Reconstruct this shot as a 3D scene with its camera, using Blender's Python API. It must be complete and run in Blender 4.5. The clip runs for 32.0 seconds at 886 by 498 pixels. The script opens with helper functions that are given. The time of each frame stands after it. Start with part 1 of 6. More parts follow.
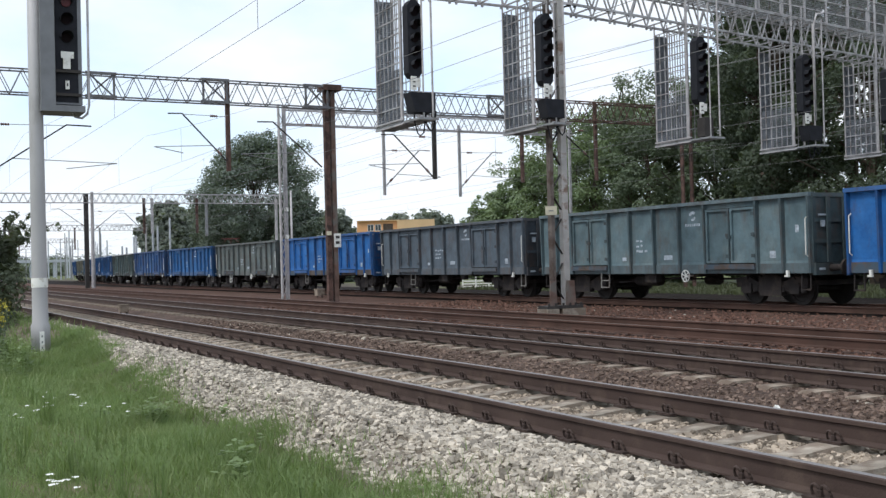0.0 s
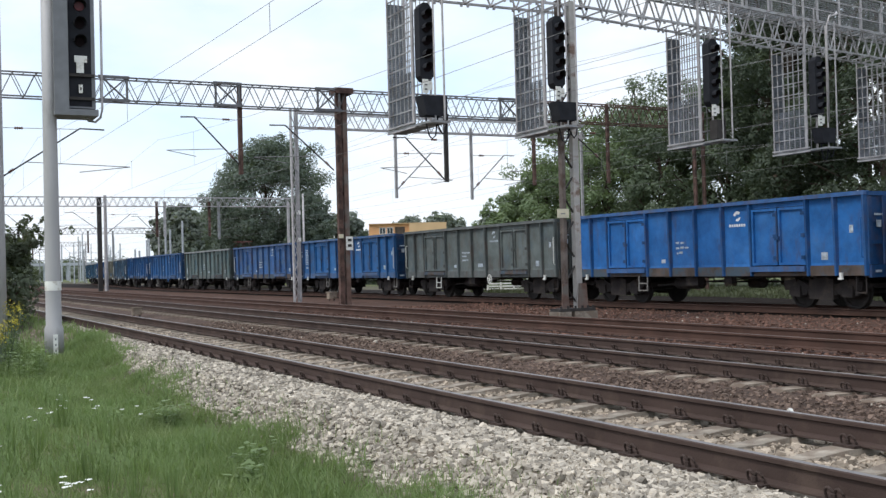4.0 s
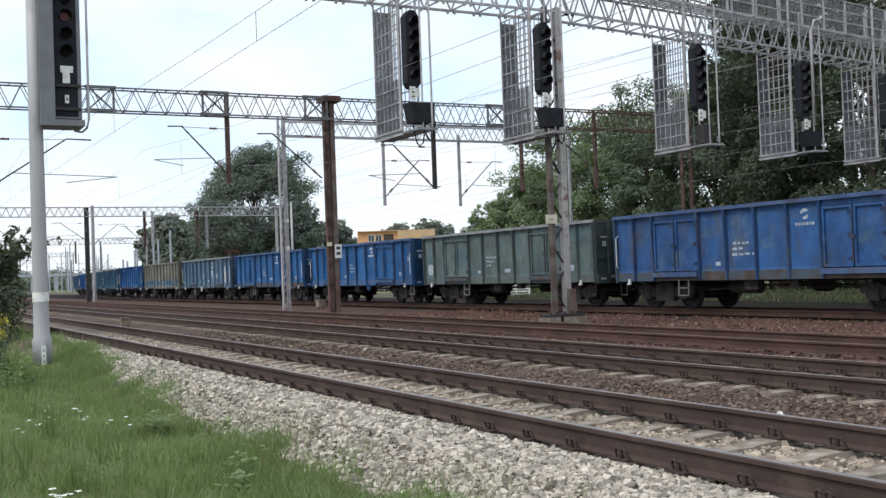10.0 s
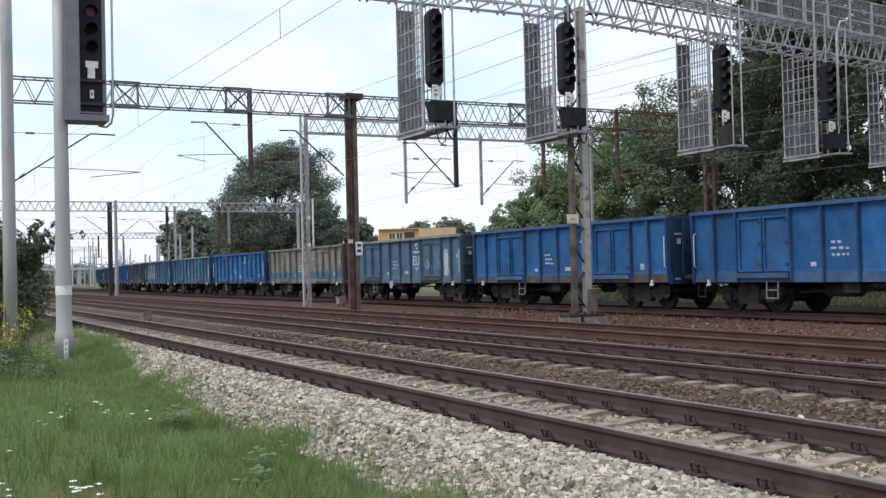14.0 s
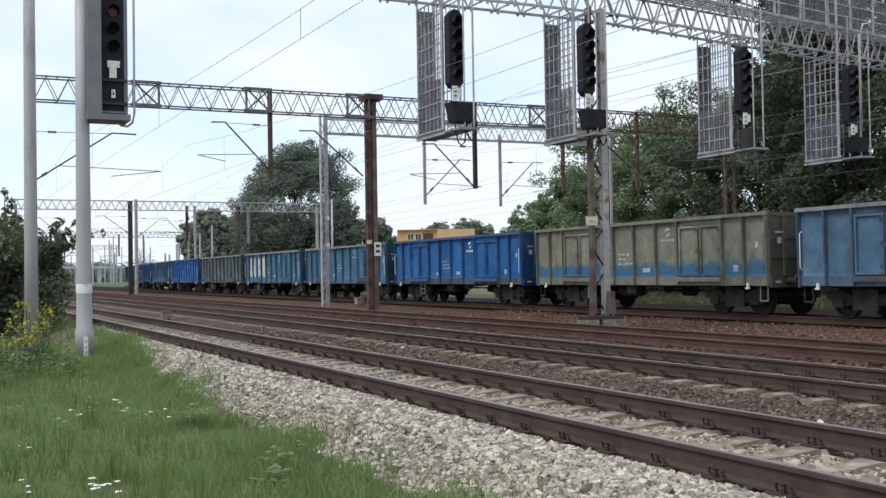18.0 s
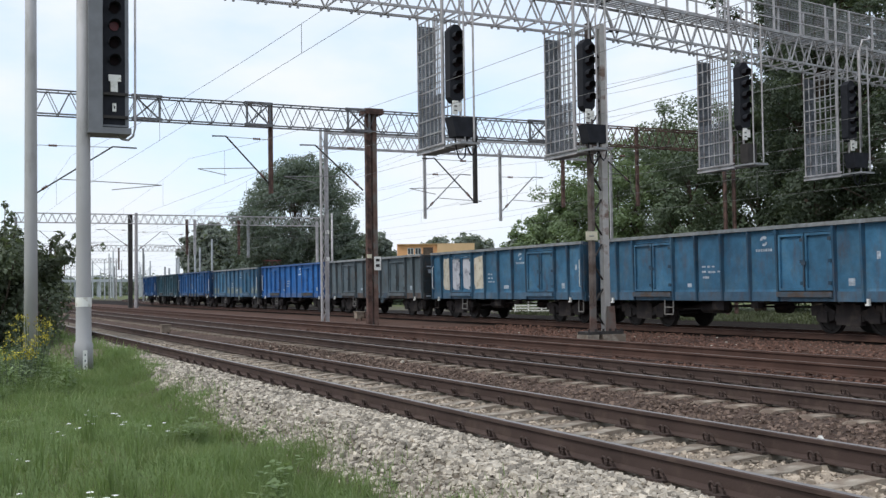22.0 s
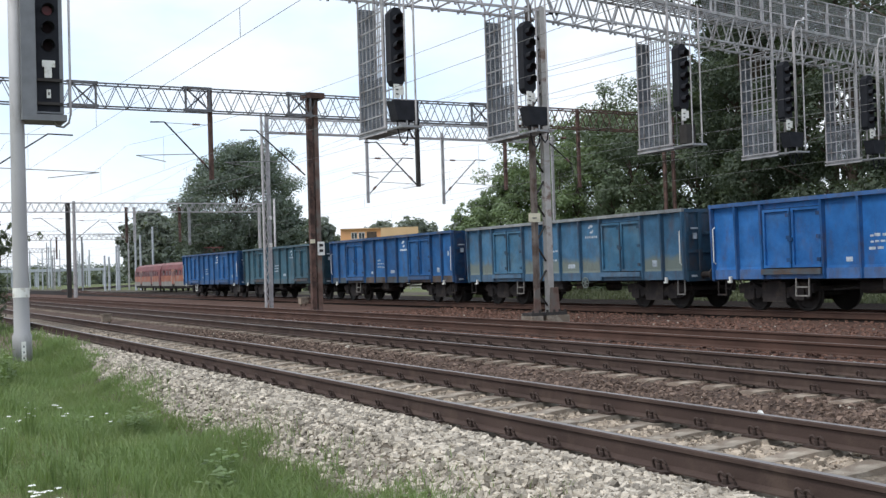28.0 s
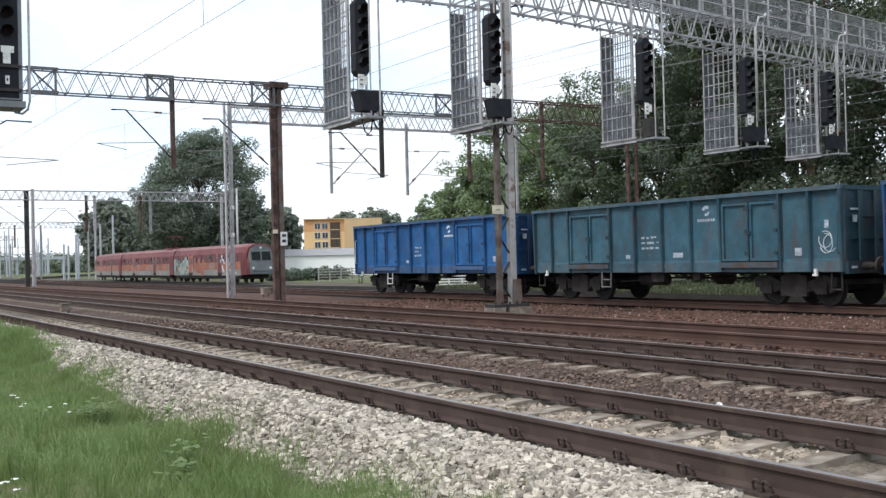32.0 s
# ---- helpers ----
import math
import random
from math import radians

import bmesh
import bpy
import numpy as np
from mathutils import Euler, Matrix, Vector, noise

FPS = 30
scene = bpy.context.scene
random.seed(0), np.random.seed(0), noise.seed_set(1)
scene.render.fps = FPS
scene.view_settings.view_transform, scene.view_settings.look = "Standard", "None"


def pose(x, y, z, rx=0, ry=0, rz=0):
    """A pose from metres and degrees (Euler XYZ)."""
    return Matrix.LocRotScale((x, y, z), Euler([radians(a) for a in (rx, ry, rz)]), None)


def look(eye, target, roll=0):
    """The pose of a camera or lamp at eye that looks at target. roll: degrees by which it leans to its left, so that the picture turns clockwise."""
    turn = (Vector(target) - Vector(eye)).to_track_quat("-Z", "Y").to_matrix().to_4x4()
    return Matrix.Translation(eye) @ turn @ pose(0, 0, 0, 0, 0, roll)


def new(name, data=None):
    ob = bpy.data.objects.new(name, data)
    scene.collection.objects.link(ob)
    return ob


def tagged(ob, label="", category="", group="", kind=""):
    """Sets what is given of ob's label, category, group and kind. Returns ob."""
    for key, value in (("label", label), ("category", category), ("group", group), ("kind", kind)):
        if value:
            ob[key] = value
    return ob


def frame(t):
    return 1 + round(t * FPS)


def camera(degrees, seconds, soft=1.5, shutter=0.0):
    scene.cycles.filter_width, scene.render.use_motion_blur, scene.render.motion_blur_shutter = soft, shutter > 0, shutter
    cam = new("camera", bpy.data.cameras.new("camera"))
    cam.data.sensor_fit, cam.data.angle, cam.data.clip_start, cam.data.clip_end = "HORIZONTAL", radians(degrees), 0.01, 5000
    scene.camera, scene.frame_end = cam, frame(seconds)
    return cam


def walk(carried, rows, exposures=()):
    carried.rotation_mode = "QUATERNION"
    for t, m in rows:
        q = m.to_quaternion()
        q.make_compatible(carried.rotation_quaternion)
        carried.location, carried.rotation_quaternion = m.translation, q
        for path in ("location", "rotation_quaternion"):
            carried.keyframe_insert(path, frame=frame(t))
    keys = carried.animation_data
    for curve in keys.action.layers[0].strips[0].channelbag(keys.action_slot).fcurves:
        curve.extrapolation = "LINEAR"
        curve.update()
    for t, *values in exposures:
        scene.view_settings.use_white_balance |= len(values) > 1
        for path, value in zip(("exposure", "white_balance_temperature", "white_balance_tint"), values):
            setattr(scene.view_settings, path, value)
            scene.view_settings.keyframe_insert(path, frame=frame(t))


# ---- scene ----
EYE_Z = 1.234
# seconds, yaw, pitch, roll
POSES = [
    (0.0, -28.11, 0.71, 1.46),
    (0.5, -27.89, 0.58, 1.36),
    (1.0, -27.90, 0.72, 1.40),
    (1.5, -28.00, 0.87, 1.59),
    (2.0, -28.01, 0.99, 1.65),
    (2.5, -27.74, 0.95, 1.33),
    (3.0, -27.52, 0.90, 1.40),
    (3.5, -27.44, 0.86, 1.43),
    (5.5, -27.78, 1.34, 2.02),
    (6.0, -27.84, 1.55, 2.06),
    (6.5, -27.89, 1.53, 1.88),
    (7.0, -28.11, 1.40, 1.94),
    (7.5, -28.25, 1.07, 1.95),
    (8.0, -28.65, 0.97, 1.79),
    (8.5, -28.95, 0.93, 1.72),
    (9.0, -29.19, 0.98, 1.96),
    (9.5, -28.77, 0.96, 2.15),
    (10.0, -28.06, 1.23, 2.10),
    (10.5, -27.50, 1.48, 2.44),
    (11.0, -26.99, 1.52, 2.22),
    (11.5, -26.89, 1.39, 2.27),
    (12.0, -26.86, 1.26, 2.07),
    (12.5, -26.79, 1.22, 2.22),
    (13.0, -26.75, 1.21, 2.02),
    (13.5, -26.86, 1.12, 1.71),
    (14.0, -26.97, 1.18, 1.39),
    (14.5, -27.27, 1.13, 1.25),
    (16.5, -27.97, 1.70, 1.22),
    (17.0, -27.94, 1.64, 1.77),
    (17.5, -26.87, 1.44, 1.41),
    (18.0, -25.99, 1.26, 0.95),
    (18.5, -25.51, 1.11, 1.14),
    (19.0, -25.26, 1.30, 0.94),
    (19.5, -25.30, 1.48, 0.84),
    (20.0, -25.30, 1.58, 0.77),
    (20.5, -25.49, 1.73, 0.67),
    (21.0, -25.51, 2.03, 0.80),
    (21.5, -25.71, 2.08, 0.74),
    (22.0, -26.00, 2.03, 0.79),
    (22.5, -26.30, 1.95, 0.45),
    (23.0, -26.60, 1.80, 1.00),
    (23.5, -26.86, 1.54, 1.11),
    (24.0, -27.20, 1.15, 1.23),
    (24.5, -27.69, 0.81, 1.31),
    (25.0, -28.21, 0.64, 1.73),
    (25.5, -28.29, 0.80, 1.35),
    (27.5, -28.72, 0.99, 1.64),
    (28.0, -28.97, 1.09, 1.77),
    (28.5, -29.25, 1.13, 1.83),
    (29.0, -29.43, 1.02, 1.65),
    (29.5, -29.94, 0.94, 1.84),
    (30.0, -30.34, 0.75, 1.87),
    (30.5, -30.66, 0.50, 1.69),
    (31.0, -31.01, 0.49, 1.26),
    (31.5, -31.10, 0.57, 1.68),
    (32.0, -30.93, 0.57, 1.38),
]

cam = camera(44.85, 32.0, soft=1.4)
walk(cam, [(t, pose(0, 0, EYE_Z, 90 + p, r, y)) for t, y, p, r in POSES], [(t, stops, 6280, 10) for t, stops in ((0.0, 0.15), (9.0, 0.16), (16.0, 0.09), (20.0, 0.05), (22.0, 0.02), (24.0, 0.04), (25.0, 0.14), (27.5, 0.2), (30.0, 0.27), (32.0, 0.36))])

# ---- light: bright overcast sky with a veiled sun to the camera's left ----
world = bpy.data.worlds.new("world")
scene.world = world
world.use_nodes = True
wn, wl = world.node_tree.nodes, world.node_tree.links
wn.clear()
w_out = wn.new("ShaderNodeOutputWorld")
w_bg = wn.new("ShaderNodeBackground")
w_sky = wn.new("ShaderNodeTexSky")
w_sky.sky_type, w_sky.sun_disc = "NISHITA", False
w_sky.sun_elevation, w_sky.sun_rotation = radians(51), radians(-98)
w_co = wn.new("ShaderNodeTexCoord")
w_map = wn.new("ShaderNodeMapping")
w_map.inputs["Scale"].default_value = (1.0, 1.0, 2.2)
w_no = wn.new("ShaderNodeTexNoise")
w_no.inputs["Scale"].default_value, w_no.inputs["Detail"].default_value, w_no.inputs["Roughness"].default_value = 5.5, 7, 0.5
w_ra = wn.new("ShaderNodeValToRGB")
w_ra.color_ramp.elements[0].position, w_ra.color_ramp.elements[1].position = 0.32, 0.63
w_mul = wn.new("ShaderNodeVectorMath")
w_mul.operation = "SCALE"
w_mul.inputs["Scale"].default_value = 0.6
w_add = wn.new("ShaderNodeVectorMath")
w_add.operation = "ADD"
w_add.inputs[1].default_value = (4.9, 5.75, 6.75)
w_mix = wn.new("ShaderNodeMix")
w_mix.data_type = "RGBA"
w_mix.inputs["B"].default_value = (8.5, 8.78, 9.1, 1)
wl.new(w_co.outputs["Generated"], w_map.inputs["Vector"])
wl.new(w_map.outputs["Vector"], w_no.inputs["Vector"])
wl.new(w_no.outputs["Fac"], w_ra.inputs["Fac"])
wl.new(w_sky.outputs["Color"], w_mul.inputs[0])
wl.new(w_mul.outputs[0], w_add.inputs[0])
wl.new(w_ra.outputs["Color"], w_mix.inputs["Factor"])
wl.new(w_add.outputs[0], w_mix.inputs["A"])
# an overcast dome brightens from the horizon towards the zenith
w_sep = wn.new("ShaderNodeSeparateXYZ")
w_up = wn.new("ShaderNodeMapRange")
w_up.inputs["From Min"].default_value, w_up.inputs["From Max"].default_value = 0.3, 0.9
w_up.inputs["To Min"].default_value, w_up.inputs["To Max"].default_value = 1.0, 1.22
w_dome = wn.new("ShaderNodeVectorMath")
w_dome.operation = "SCALE"
wl.new(w_co.outputs["Generated"], w_sep.inputs[0])
wl.new(w_sep.outputs["Z"], w_up.inputs["Value"])
wl.new(w_mix.outputs["Result"], w_dome.inputs[0])
wl.new(w_up.outputs["Result"], w_dome.inputs["Scale"])
wl.new(w_dome.outputs[0], w_bg.inputs["Color"])
w_bg.inputs["Strength"].default_value = 0.11
wl.new(w_bg.outputs["Background"], w_out.inputs["Surface"])

sun = new("sun", bpy.data.lights.new("sun", "SUN"))
sun.data.energy, sun.data.angle, sun.data.color = 1.5, radians(16), (1.0, 0.935, 0.84)
sun.matrix_world = look((-42, -6, 52), (0, 0, 0))


# ---- materials ----
def material(name, base, rough=0.8, metal=0.0, var=0.25, scale=3.0, fine=40.0, bump=0.25, tint=None, tint_amount=0.5,
             tint_scale=1.2, island=0.0, per_object=0.0, stretch=(1, 1, 1), spec=0.3, tint_sharp=0.12):
    """A surface with variation at two scales, a second colour in patches, and fine relief."""
    m = bpy.data.materials.new(name)
    m.use_nodes = True
    n, l = m.node_tree.nodes, m.node_tree.links
    b = n["Principled BSDF"]
    co = n.new("ShaderNodeTexCoord")
    mp = n.new("ShaderNodeMapping")
    mp.inputs["Scale"].default_value = stretch
    l.new(co.outputs["Object"], mp.inputs["Vector"])
    n1 = n.new("ShaderNodeTexNoise")
    n1.inputs["Scale"].default_value, n1.inputs["Detail"].default_value = scale, 5
    n2 = n.new("ShaderNodeTexNoise")
    n2.inputs["Scale"].default_value, n2.inputs["Detail"].default_value = fine, 3
    l.new(mp.outputs["Vector"], n1.inputs["Vector"])
    l.new(mp.outputs["Vector"], n2.inputs["Vector"])
    dark = [c * (1 - var) for c in base]
    light = [min(1, c * (1 + var)) for c in base]
    r1 = n.new("ShaderNodeValToRGB")
    r1.color_ramp.elements[0].position, r1.color_ramp.elements[1].position = 0.3, 0.7
    r1.color_ramp.elements[0].color, r1.color_ramp.elements[1].color = (*dark, 1), (*light, 1)
    l.new(n1.outputs["Fac"], r1.inputs["Fac"])
    col = r1.outputs["Color"]
    if tint:
        n3 = n.new("ShaderNodeTexNoise")
        n3.inputs["Scale"].default_value, n3.inputs["Detail"].default_value, n3.inputs["Roughness"].default_value = tint_scale, 8, 0.65
        l.new(mp.outputs["Vector"], n3.inputs["Vector"])
        r3 = n.new("ShaderNodeMapRange")
        r3.inputs["From Min"].default_value = 0.62 - 0.3 * tint_amount
        r3.inputs["From Max"].default_value = 0.62 - 0.3 * tint_amount + tint_sharp
        l.new(n3.outputs["Fac"], r3.inputs["Value"])
        mx = n.new("ShaderNodeMix")
        mx.data_type = "RGBA"
        mx.inputs["B"].default_value = (*tint, 1)
        l.new(r3.outputs["Result"], mx.inputs["Factor"])
        l.new(col, mx.inputs["A"])
        col = mx.outputs["Result"]
    if island or per_object:
        if island:
            g = n.new("ShaderNodeNewGeometry")
            src = g.outputs["Random Per Island"]
        else:
            g = n.new("ShaderNodeObjectInfo")
            src = g.outputs["Random"]
        k = island or per_object
        mr = n.new("ShaderNodeMapRange")
        mr.inputs["To Min"].default_value, mr.inputs["To Max"].default_value = 1 - k, 1 + k
        l.new(src, mr.inputs["Value"])
        vm = n.new("ShaderNodeVectorMath")
        vm.operation = "SCALE"
        l.new(col, vm.inputs[0])
        l.new(mr.outputs["Result"], vm.inputs["Scale"])
        col = vm.outputs[0]
    l.new(col, b.inputs["Base Color"])
    b.inputs["Metallic"].default_value = metal
    b.inputs["Specular IOR Level"].default_value = spec
    rr = n.new("ShaderNodeMapRange")
    rr.inputs["To Min"].default_value, rr.inputs["To Max"].default_value = max(0.05, rough - 0.12), min(1, rough + 0.12)
    l.new(n2.outputs["Fac"], rr.inputs["Value"])
    l.new(rr.outputs["Result"], b.inputs["Roughness"])
    if bump:
        bp = n.new("ShaderNodeBump")
        bp.inputs["Strength"].default_value, bp.inputs["Distance"].default_value = bump, 0.02
        l.new(n2.outputs["Fac"], bp.inputs["Height"])
        l.new(bp.outputs["Normal"], b.inputs["Normal"])
    return m


def leaf_material(name, base, island=0.5, dry=None):
    # without dry, strong broad noise paints lit clumps and dark hollows into foliage
    m = material(name, base, 0.6, 0, 0.25 if dry else 0.42, 1.1 if dry else 0.5, 6, 0, island=island, spec=0.25, tint=dry, tint_amount=0.55, tint_scale=0.9, tint_sharp=0.35)
    b = m.node_tree.nodes["Principled BSDF"]
    tr = m.node_tree.nodes.new("ShaderNodeBsdfTranslucent")
    tr.inputs["Color"].default_value = (base[0] * 1.6, base[1] * 1.7, base[2] * 0.8, 1)
    ms = m.node_tree.nodes.new("ShaderNodeMixShader")
    ms.inputs["Fac"].default_value = 0.25
    out = m.node_tree.nodes["Material Output"]
    m.node_tree.links.new(b.outputs["BSDF"], ms.inputs[1])
    m.node_tree.links.new(tr.outputs["BSDF"], ms.inputs[2])
    m.node_tree.links.new(ms.outputs["Shader"], out.inputs["Surface"])
    return m


M_soil = material("soil_grass", (0.09, 0.11, 0.035), 0.95, 0, 0.4, 0.7, 25, 0.5, tint=(0.14, 0.12, 0.07), tint_amount=0.3)
# darker than its loose stones, so the gaps show painted shade
M_bed_gap_shade = material("gap_shaded_gravel_bed", (0.19, 0.160, 0.125), 0.95, 0, 0.35, 2.0, 45, 0.9, tint=(0.12, 0.10, 0.08), tint_amount=0.5, tint_scale=22, spec=0.05)
M_bed_dark = material("brown_gravel_bed", (0.116, 0.080, 0.064), 0.95, 0, 0.35, 1.2, 45, 0.9, tint=(0.05, 0.04, 0.035), tint_amount=0.5, tint_scale=24, spec=0.05)
M_bed_red = material("red_gravel_bed", (0.112, 0.068, 0.052), 0.95, 0, 0.3, 0.9, 45, 0.9, tint=(0.06, 0.045, 0.04), tint_amount=0.45, tint_scale=20, spec=0.05)
# near-black from oil, with the shade under the wagons painted in too
M_bed_oily_shade = material("oily_shaded_track_bed", (0.019, 0.016, 0.015), 0.95, 0, 0.35, 1.5, 45, 0.9, tint=(0.036, 0.028, 0.023), tint_amount=0.4, tint_scale=12, spec=0.05)
M_stone_pale = material("limestone", (0.393, 0.350, 0.290), 0.9, 0, 0.25, 8, 60, 0.5, island=0.5, spec=0.12)
M_stone_dirty = material("dirty_limestone", (0.315, 0.262, 0.205), 0.9, 0, 0.25, 8, 60, 0.5, island=0.55, spec=0.12)
M_stone_dark = material("basalt", (0.142, 0.103, 0.082), 0.9, 0, 0.2, 8, 60, 0.5, island=0.5, spec=0.12)
M_stone_red = material("rusty_stone", (0.142, 0.081, 0.061), 0.9, 0, 0.2, 8, 60, 0.5, island=0.38, spec=0.12)
M_concrete = material("sleeper_concrete", (0.30, 0.262, 0.212), 0.92, 0, 0.25, 4, 50, 0.5, tint=(0.19, 0.15, 0.115), tint_amount=0.55, tint_scale=3, per_object=0.15)
M_concrete_dark = material("stained_concrete", (0.25, 0.205, 0.16), 0.92, 0, 0.25, 4, 50, 0.4, tint=(0.13, 0.095, 0.07), tint_amount=0.55, tint_scale=3, per_object=0.25)
M_rail_side = material("rail_rust", (0.066, 0.045, 0.038), 0.9, 0.0, 0.18, 1.2, 60, 0.2, tint=(0.088, 0.062, 0.050), tint_amount=0.35, tint_scale=2.0, spec=0.2)
M_rail_rusty = material("rail_orange_rust", (0.080, 0.047, 0.037), 0.92, 0.0, 0.25, 1.2, 60, 0.2, tint=(0.07, 0.044, 0.035), tint_amount=0.4, tint_scale=2.0, spec=0.15)
M_rail_top = material("rail_running_surface", (0.25, 0.228, 0.22), 0.48, 0.6, 0.15, 6, 90, 0.05, stretch=(1, 0.1, 1))
M_rail_top_dull = material("rail_dull_surface", (0.16, 0.12, 0.10), 0.6, 0.4, 0.2, 6, 90, 0.05, stretch=(1, 0.1, 1))
M_clip = material("rusty_fastening", (0.064, 0.045, 0.038), 0.85, 0.2, 0.3, 20, 80, 0.3)
M_galv = material("galvanised_steel", (0.44, 0.415, 0.415), 0.55, 0.3, 0.15, 3, 40, 0.1, tint=(0.30, 0.30, 0.30), tint_amount=0.35, tint_scale=2)
M_galv_mid = material("aged_galvanised_steel", (0.41, 0.40, 0.40), 0.6, 0.3, 0.2, 3, 40, 0.1, tint=(0.24, 0.22, 0.21), tint_amount=0.4, tint_scale=2)
M_galv_dull = material("weathered_grey_paint", (0.27, 0.275, 0.28), 0.65, 0.25, 0.2, 2.5, 40, 0.15, tint=(0.18, 0.14, 0.11), tint_amount=0.25, tint_scale=4)
M_beam_dark = material("dark_grey_beam_paint", (0.15, 0.15, 0.158), 0.7, 0.2, 0.2, 2.5, 40, 0.15, tint=(0.12, 0.095, 0.08), tint_amount=0.3, tint_scale=4)
M_rust_mast = material("rusted_steel", (0.125, 0.074, 0.060), 0.85, 0.15, 0.3, 3, 50, 0.3, tint=(0.055, 0.036, 0.03), tint_amount=0.5, tint_scale=2.5)
M_mast_dirty = material("dirty_brown_grey_paint", (0.15, 0.125, 0.11), 0.8, 0.15, 0.25, 3, 40, 0.25, tint=(0.09, 0.062, 0.05), tint_amount=0.45, tint_scale=2.5)
M_mast_brown = material("weathered_brown_steel", (0.155, 0.098, 0.078), 0.85, 0.1, 0.3, 3, 50, 0.3, tint=(0.15, 0.135, 0.12), tint_amount=0.45, tint_scale=1.5)
M_dark_steel = material("dark_steel", (0.05, 0.045, 0.042), 0.75, 0.3, 0.25, 3, 40, 0.2)
M_post = material("grey_pole_paint", (0.42, 0.41, 0.41), 0.6, 0.15, 0.1, 1.5, 30, 0.1, tint=(0.33, 0.32, 0.31), tint_amount=0.35, tint_scale=1.5, stretch=(1, 1, 0.3))
M_white = material("white_plate", (0.78, 0.77, 0.72), 0.6, 0, 0.08, 6, 40, 0.05, tint=(0.55, 0.52, 0.45), tint_amount=0.3, tint_scale=8)
M_cream = material("cream_plate", (0.62, 0.57, 0.42), 0.6, 0, 0.1, 6, 40, 0.05)
M_black = material("signal_black", (0.017, 0.018, 0.023), 0.85, 0, 0.25, 5, 40, 0.1)
M_signal_grey = material("signal_grey", (0.19, 0.195, 0.205), 0.6, 0.2, 0.15, 3, 40, 0.1)
M_mesh = material("dark_wire_mesh", (0.165, 0.178, 0.20), 0.7, 0.2, 0.25, 3, 40, 0.1)
M_mast_pale = material("pale_weathered_mast_paint", (0.40, 0.38, 0.355), 0.6, 0.2, 0.2, 2.5, 40, 0.15, tint=(0.19, 0.13, 0.10), tint_amount=0.3, tint_scale=2.5)
M_lens = material("signal_lens", (0.009, 0.005, 0.006), 0.7, 0, 0.1, 5, 40, 0, spec=0.1)
M_lens_red = material("unlit_red_lens", (0.10, 0.010, 0.012), 0.35, 0, 0.1, 5, 40, 0, spec=0.3)
# pale and bluish: haze over far steelwork put into its colour
M_far_steel = material("haze_painted_steel", (0.42, 0.44, 0.47), 0.8, 0, 0.12, 2, 20, 0.05)
M_wire = material("copper_wire", (0.24, 0.235, 0.23), 0.8, 0.0, 0.1, 1, 10, 0)
M_insul = material("brown_insulator", (0.12, 0.055, 0.04), 0.3, 0, 0.2, 5, 20, 0.05, spec=0.5)
M_bark = material("bark", (0.085, 0.065, 0.05), 0.95, 0, 0.35, 4, 30, 0.7, stretch=(1, 1, 0.3))
M_leaf = leaf_material("broad_leaf", (0.116, 0.148, 0.097), 0.2)
M_leaf_dark = leaf_material("dark_leaf", (0.070, 0.089, 0.062), 0.2)
# distance haze is mixed into the mid and far leaf colours
M_leaf_mid_hazed = leaf_material("hazed_mid_leaf", (0.116, 0.143, 0.118), 0.35)
M_leaf_far_hazed = leaf_material("hazed_far_leaf", (0.150, 0.172, 0.145), 0.3)
M_grass = leaf_material("grass_blade", (0.158, 0.217, 0.090), 0.26, (0.212, 0.242, 0.114))
M_meadow = leaf_material("meadow_grass", (0.084, 0.094, 0.056), 0.4)
M_leaf_light = leaf_material("light_leaf", (0.158, 0.207, 0.113), 0.2)
M_leaf_shrub = leaf_material("shrub_leaf", (0.105, 0.125, 0.085), 0.25)
M_grass_dry = leaf_material("dry_grass", (0.235, 0.275, 0.140), 0.3)
M_petal = material("white_petal", (0.75, 0.75, 0.7), 0.8, 0, 0.05, 10, 30, 0)
M_yellow = material("goldenrod_yellow", (0.40, 0.35, 0.05), 0.8, 0, 0.2, 8, 30, 0, island=0.3)
M_under = material("underframe_black", (0.034, 0.029, 0.028), 0.9, 0.1, 0.3, 2, 30, 0.3, tint=(0.062, 0.048, 0.040), tint_amount=0.35, tint_scale=2)
M_wheel = material("wheel_steel", (0.030, 0.026, 0.024), 0.75, 0.3, 0.3, 4, 40, 0.2)


# ---- mesh tools ----
def box(bm, x0, x1, y0, y1, z0, z1):
    v = [bm.verts.new(c) for c in ((x0, y0, z0), (x1, y0, z0), (x1, y1, z0), (x0, y1, z0), (x0, y0, z1), (x1, y0, z1), (x1, y1, z1), (x0, y1, z1))]
    for f in ((0, 3, 2, 1), (4, 5, 6, 7), (0, 1, 5, 4), (1, 2, 6, 5), (2, 3, 7, 6), (3, 0, 4, 7)):
        bm.faces.new([v[i] for i in f])
    return v


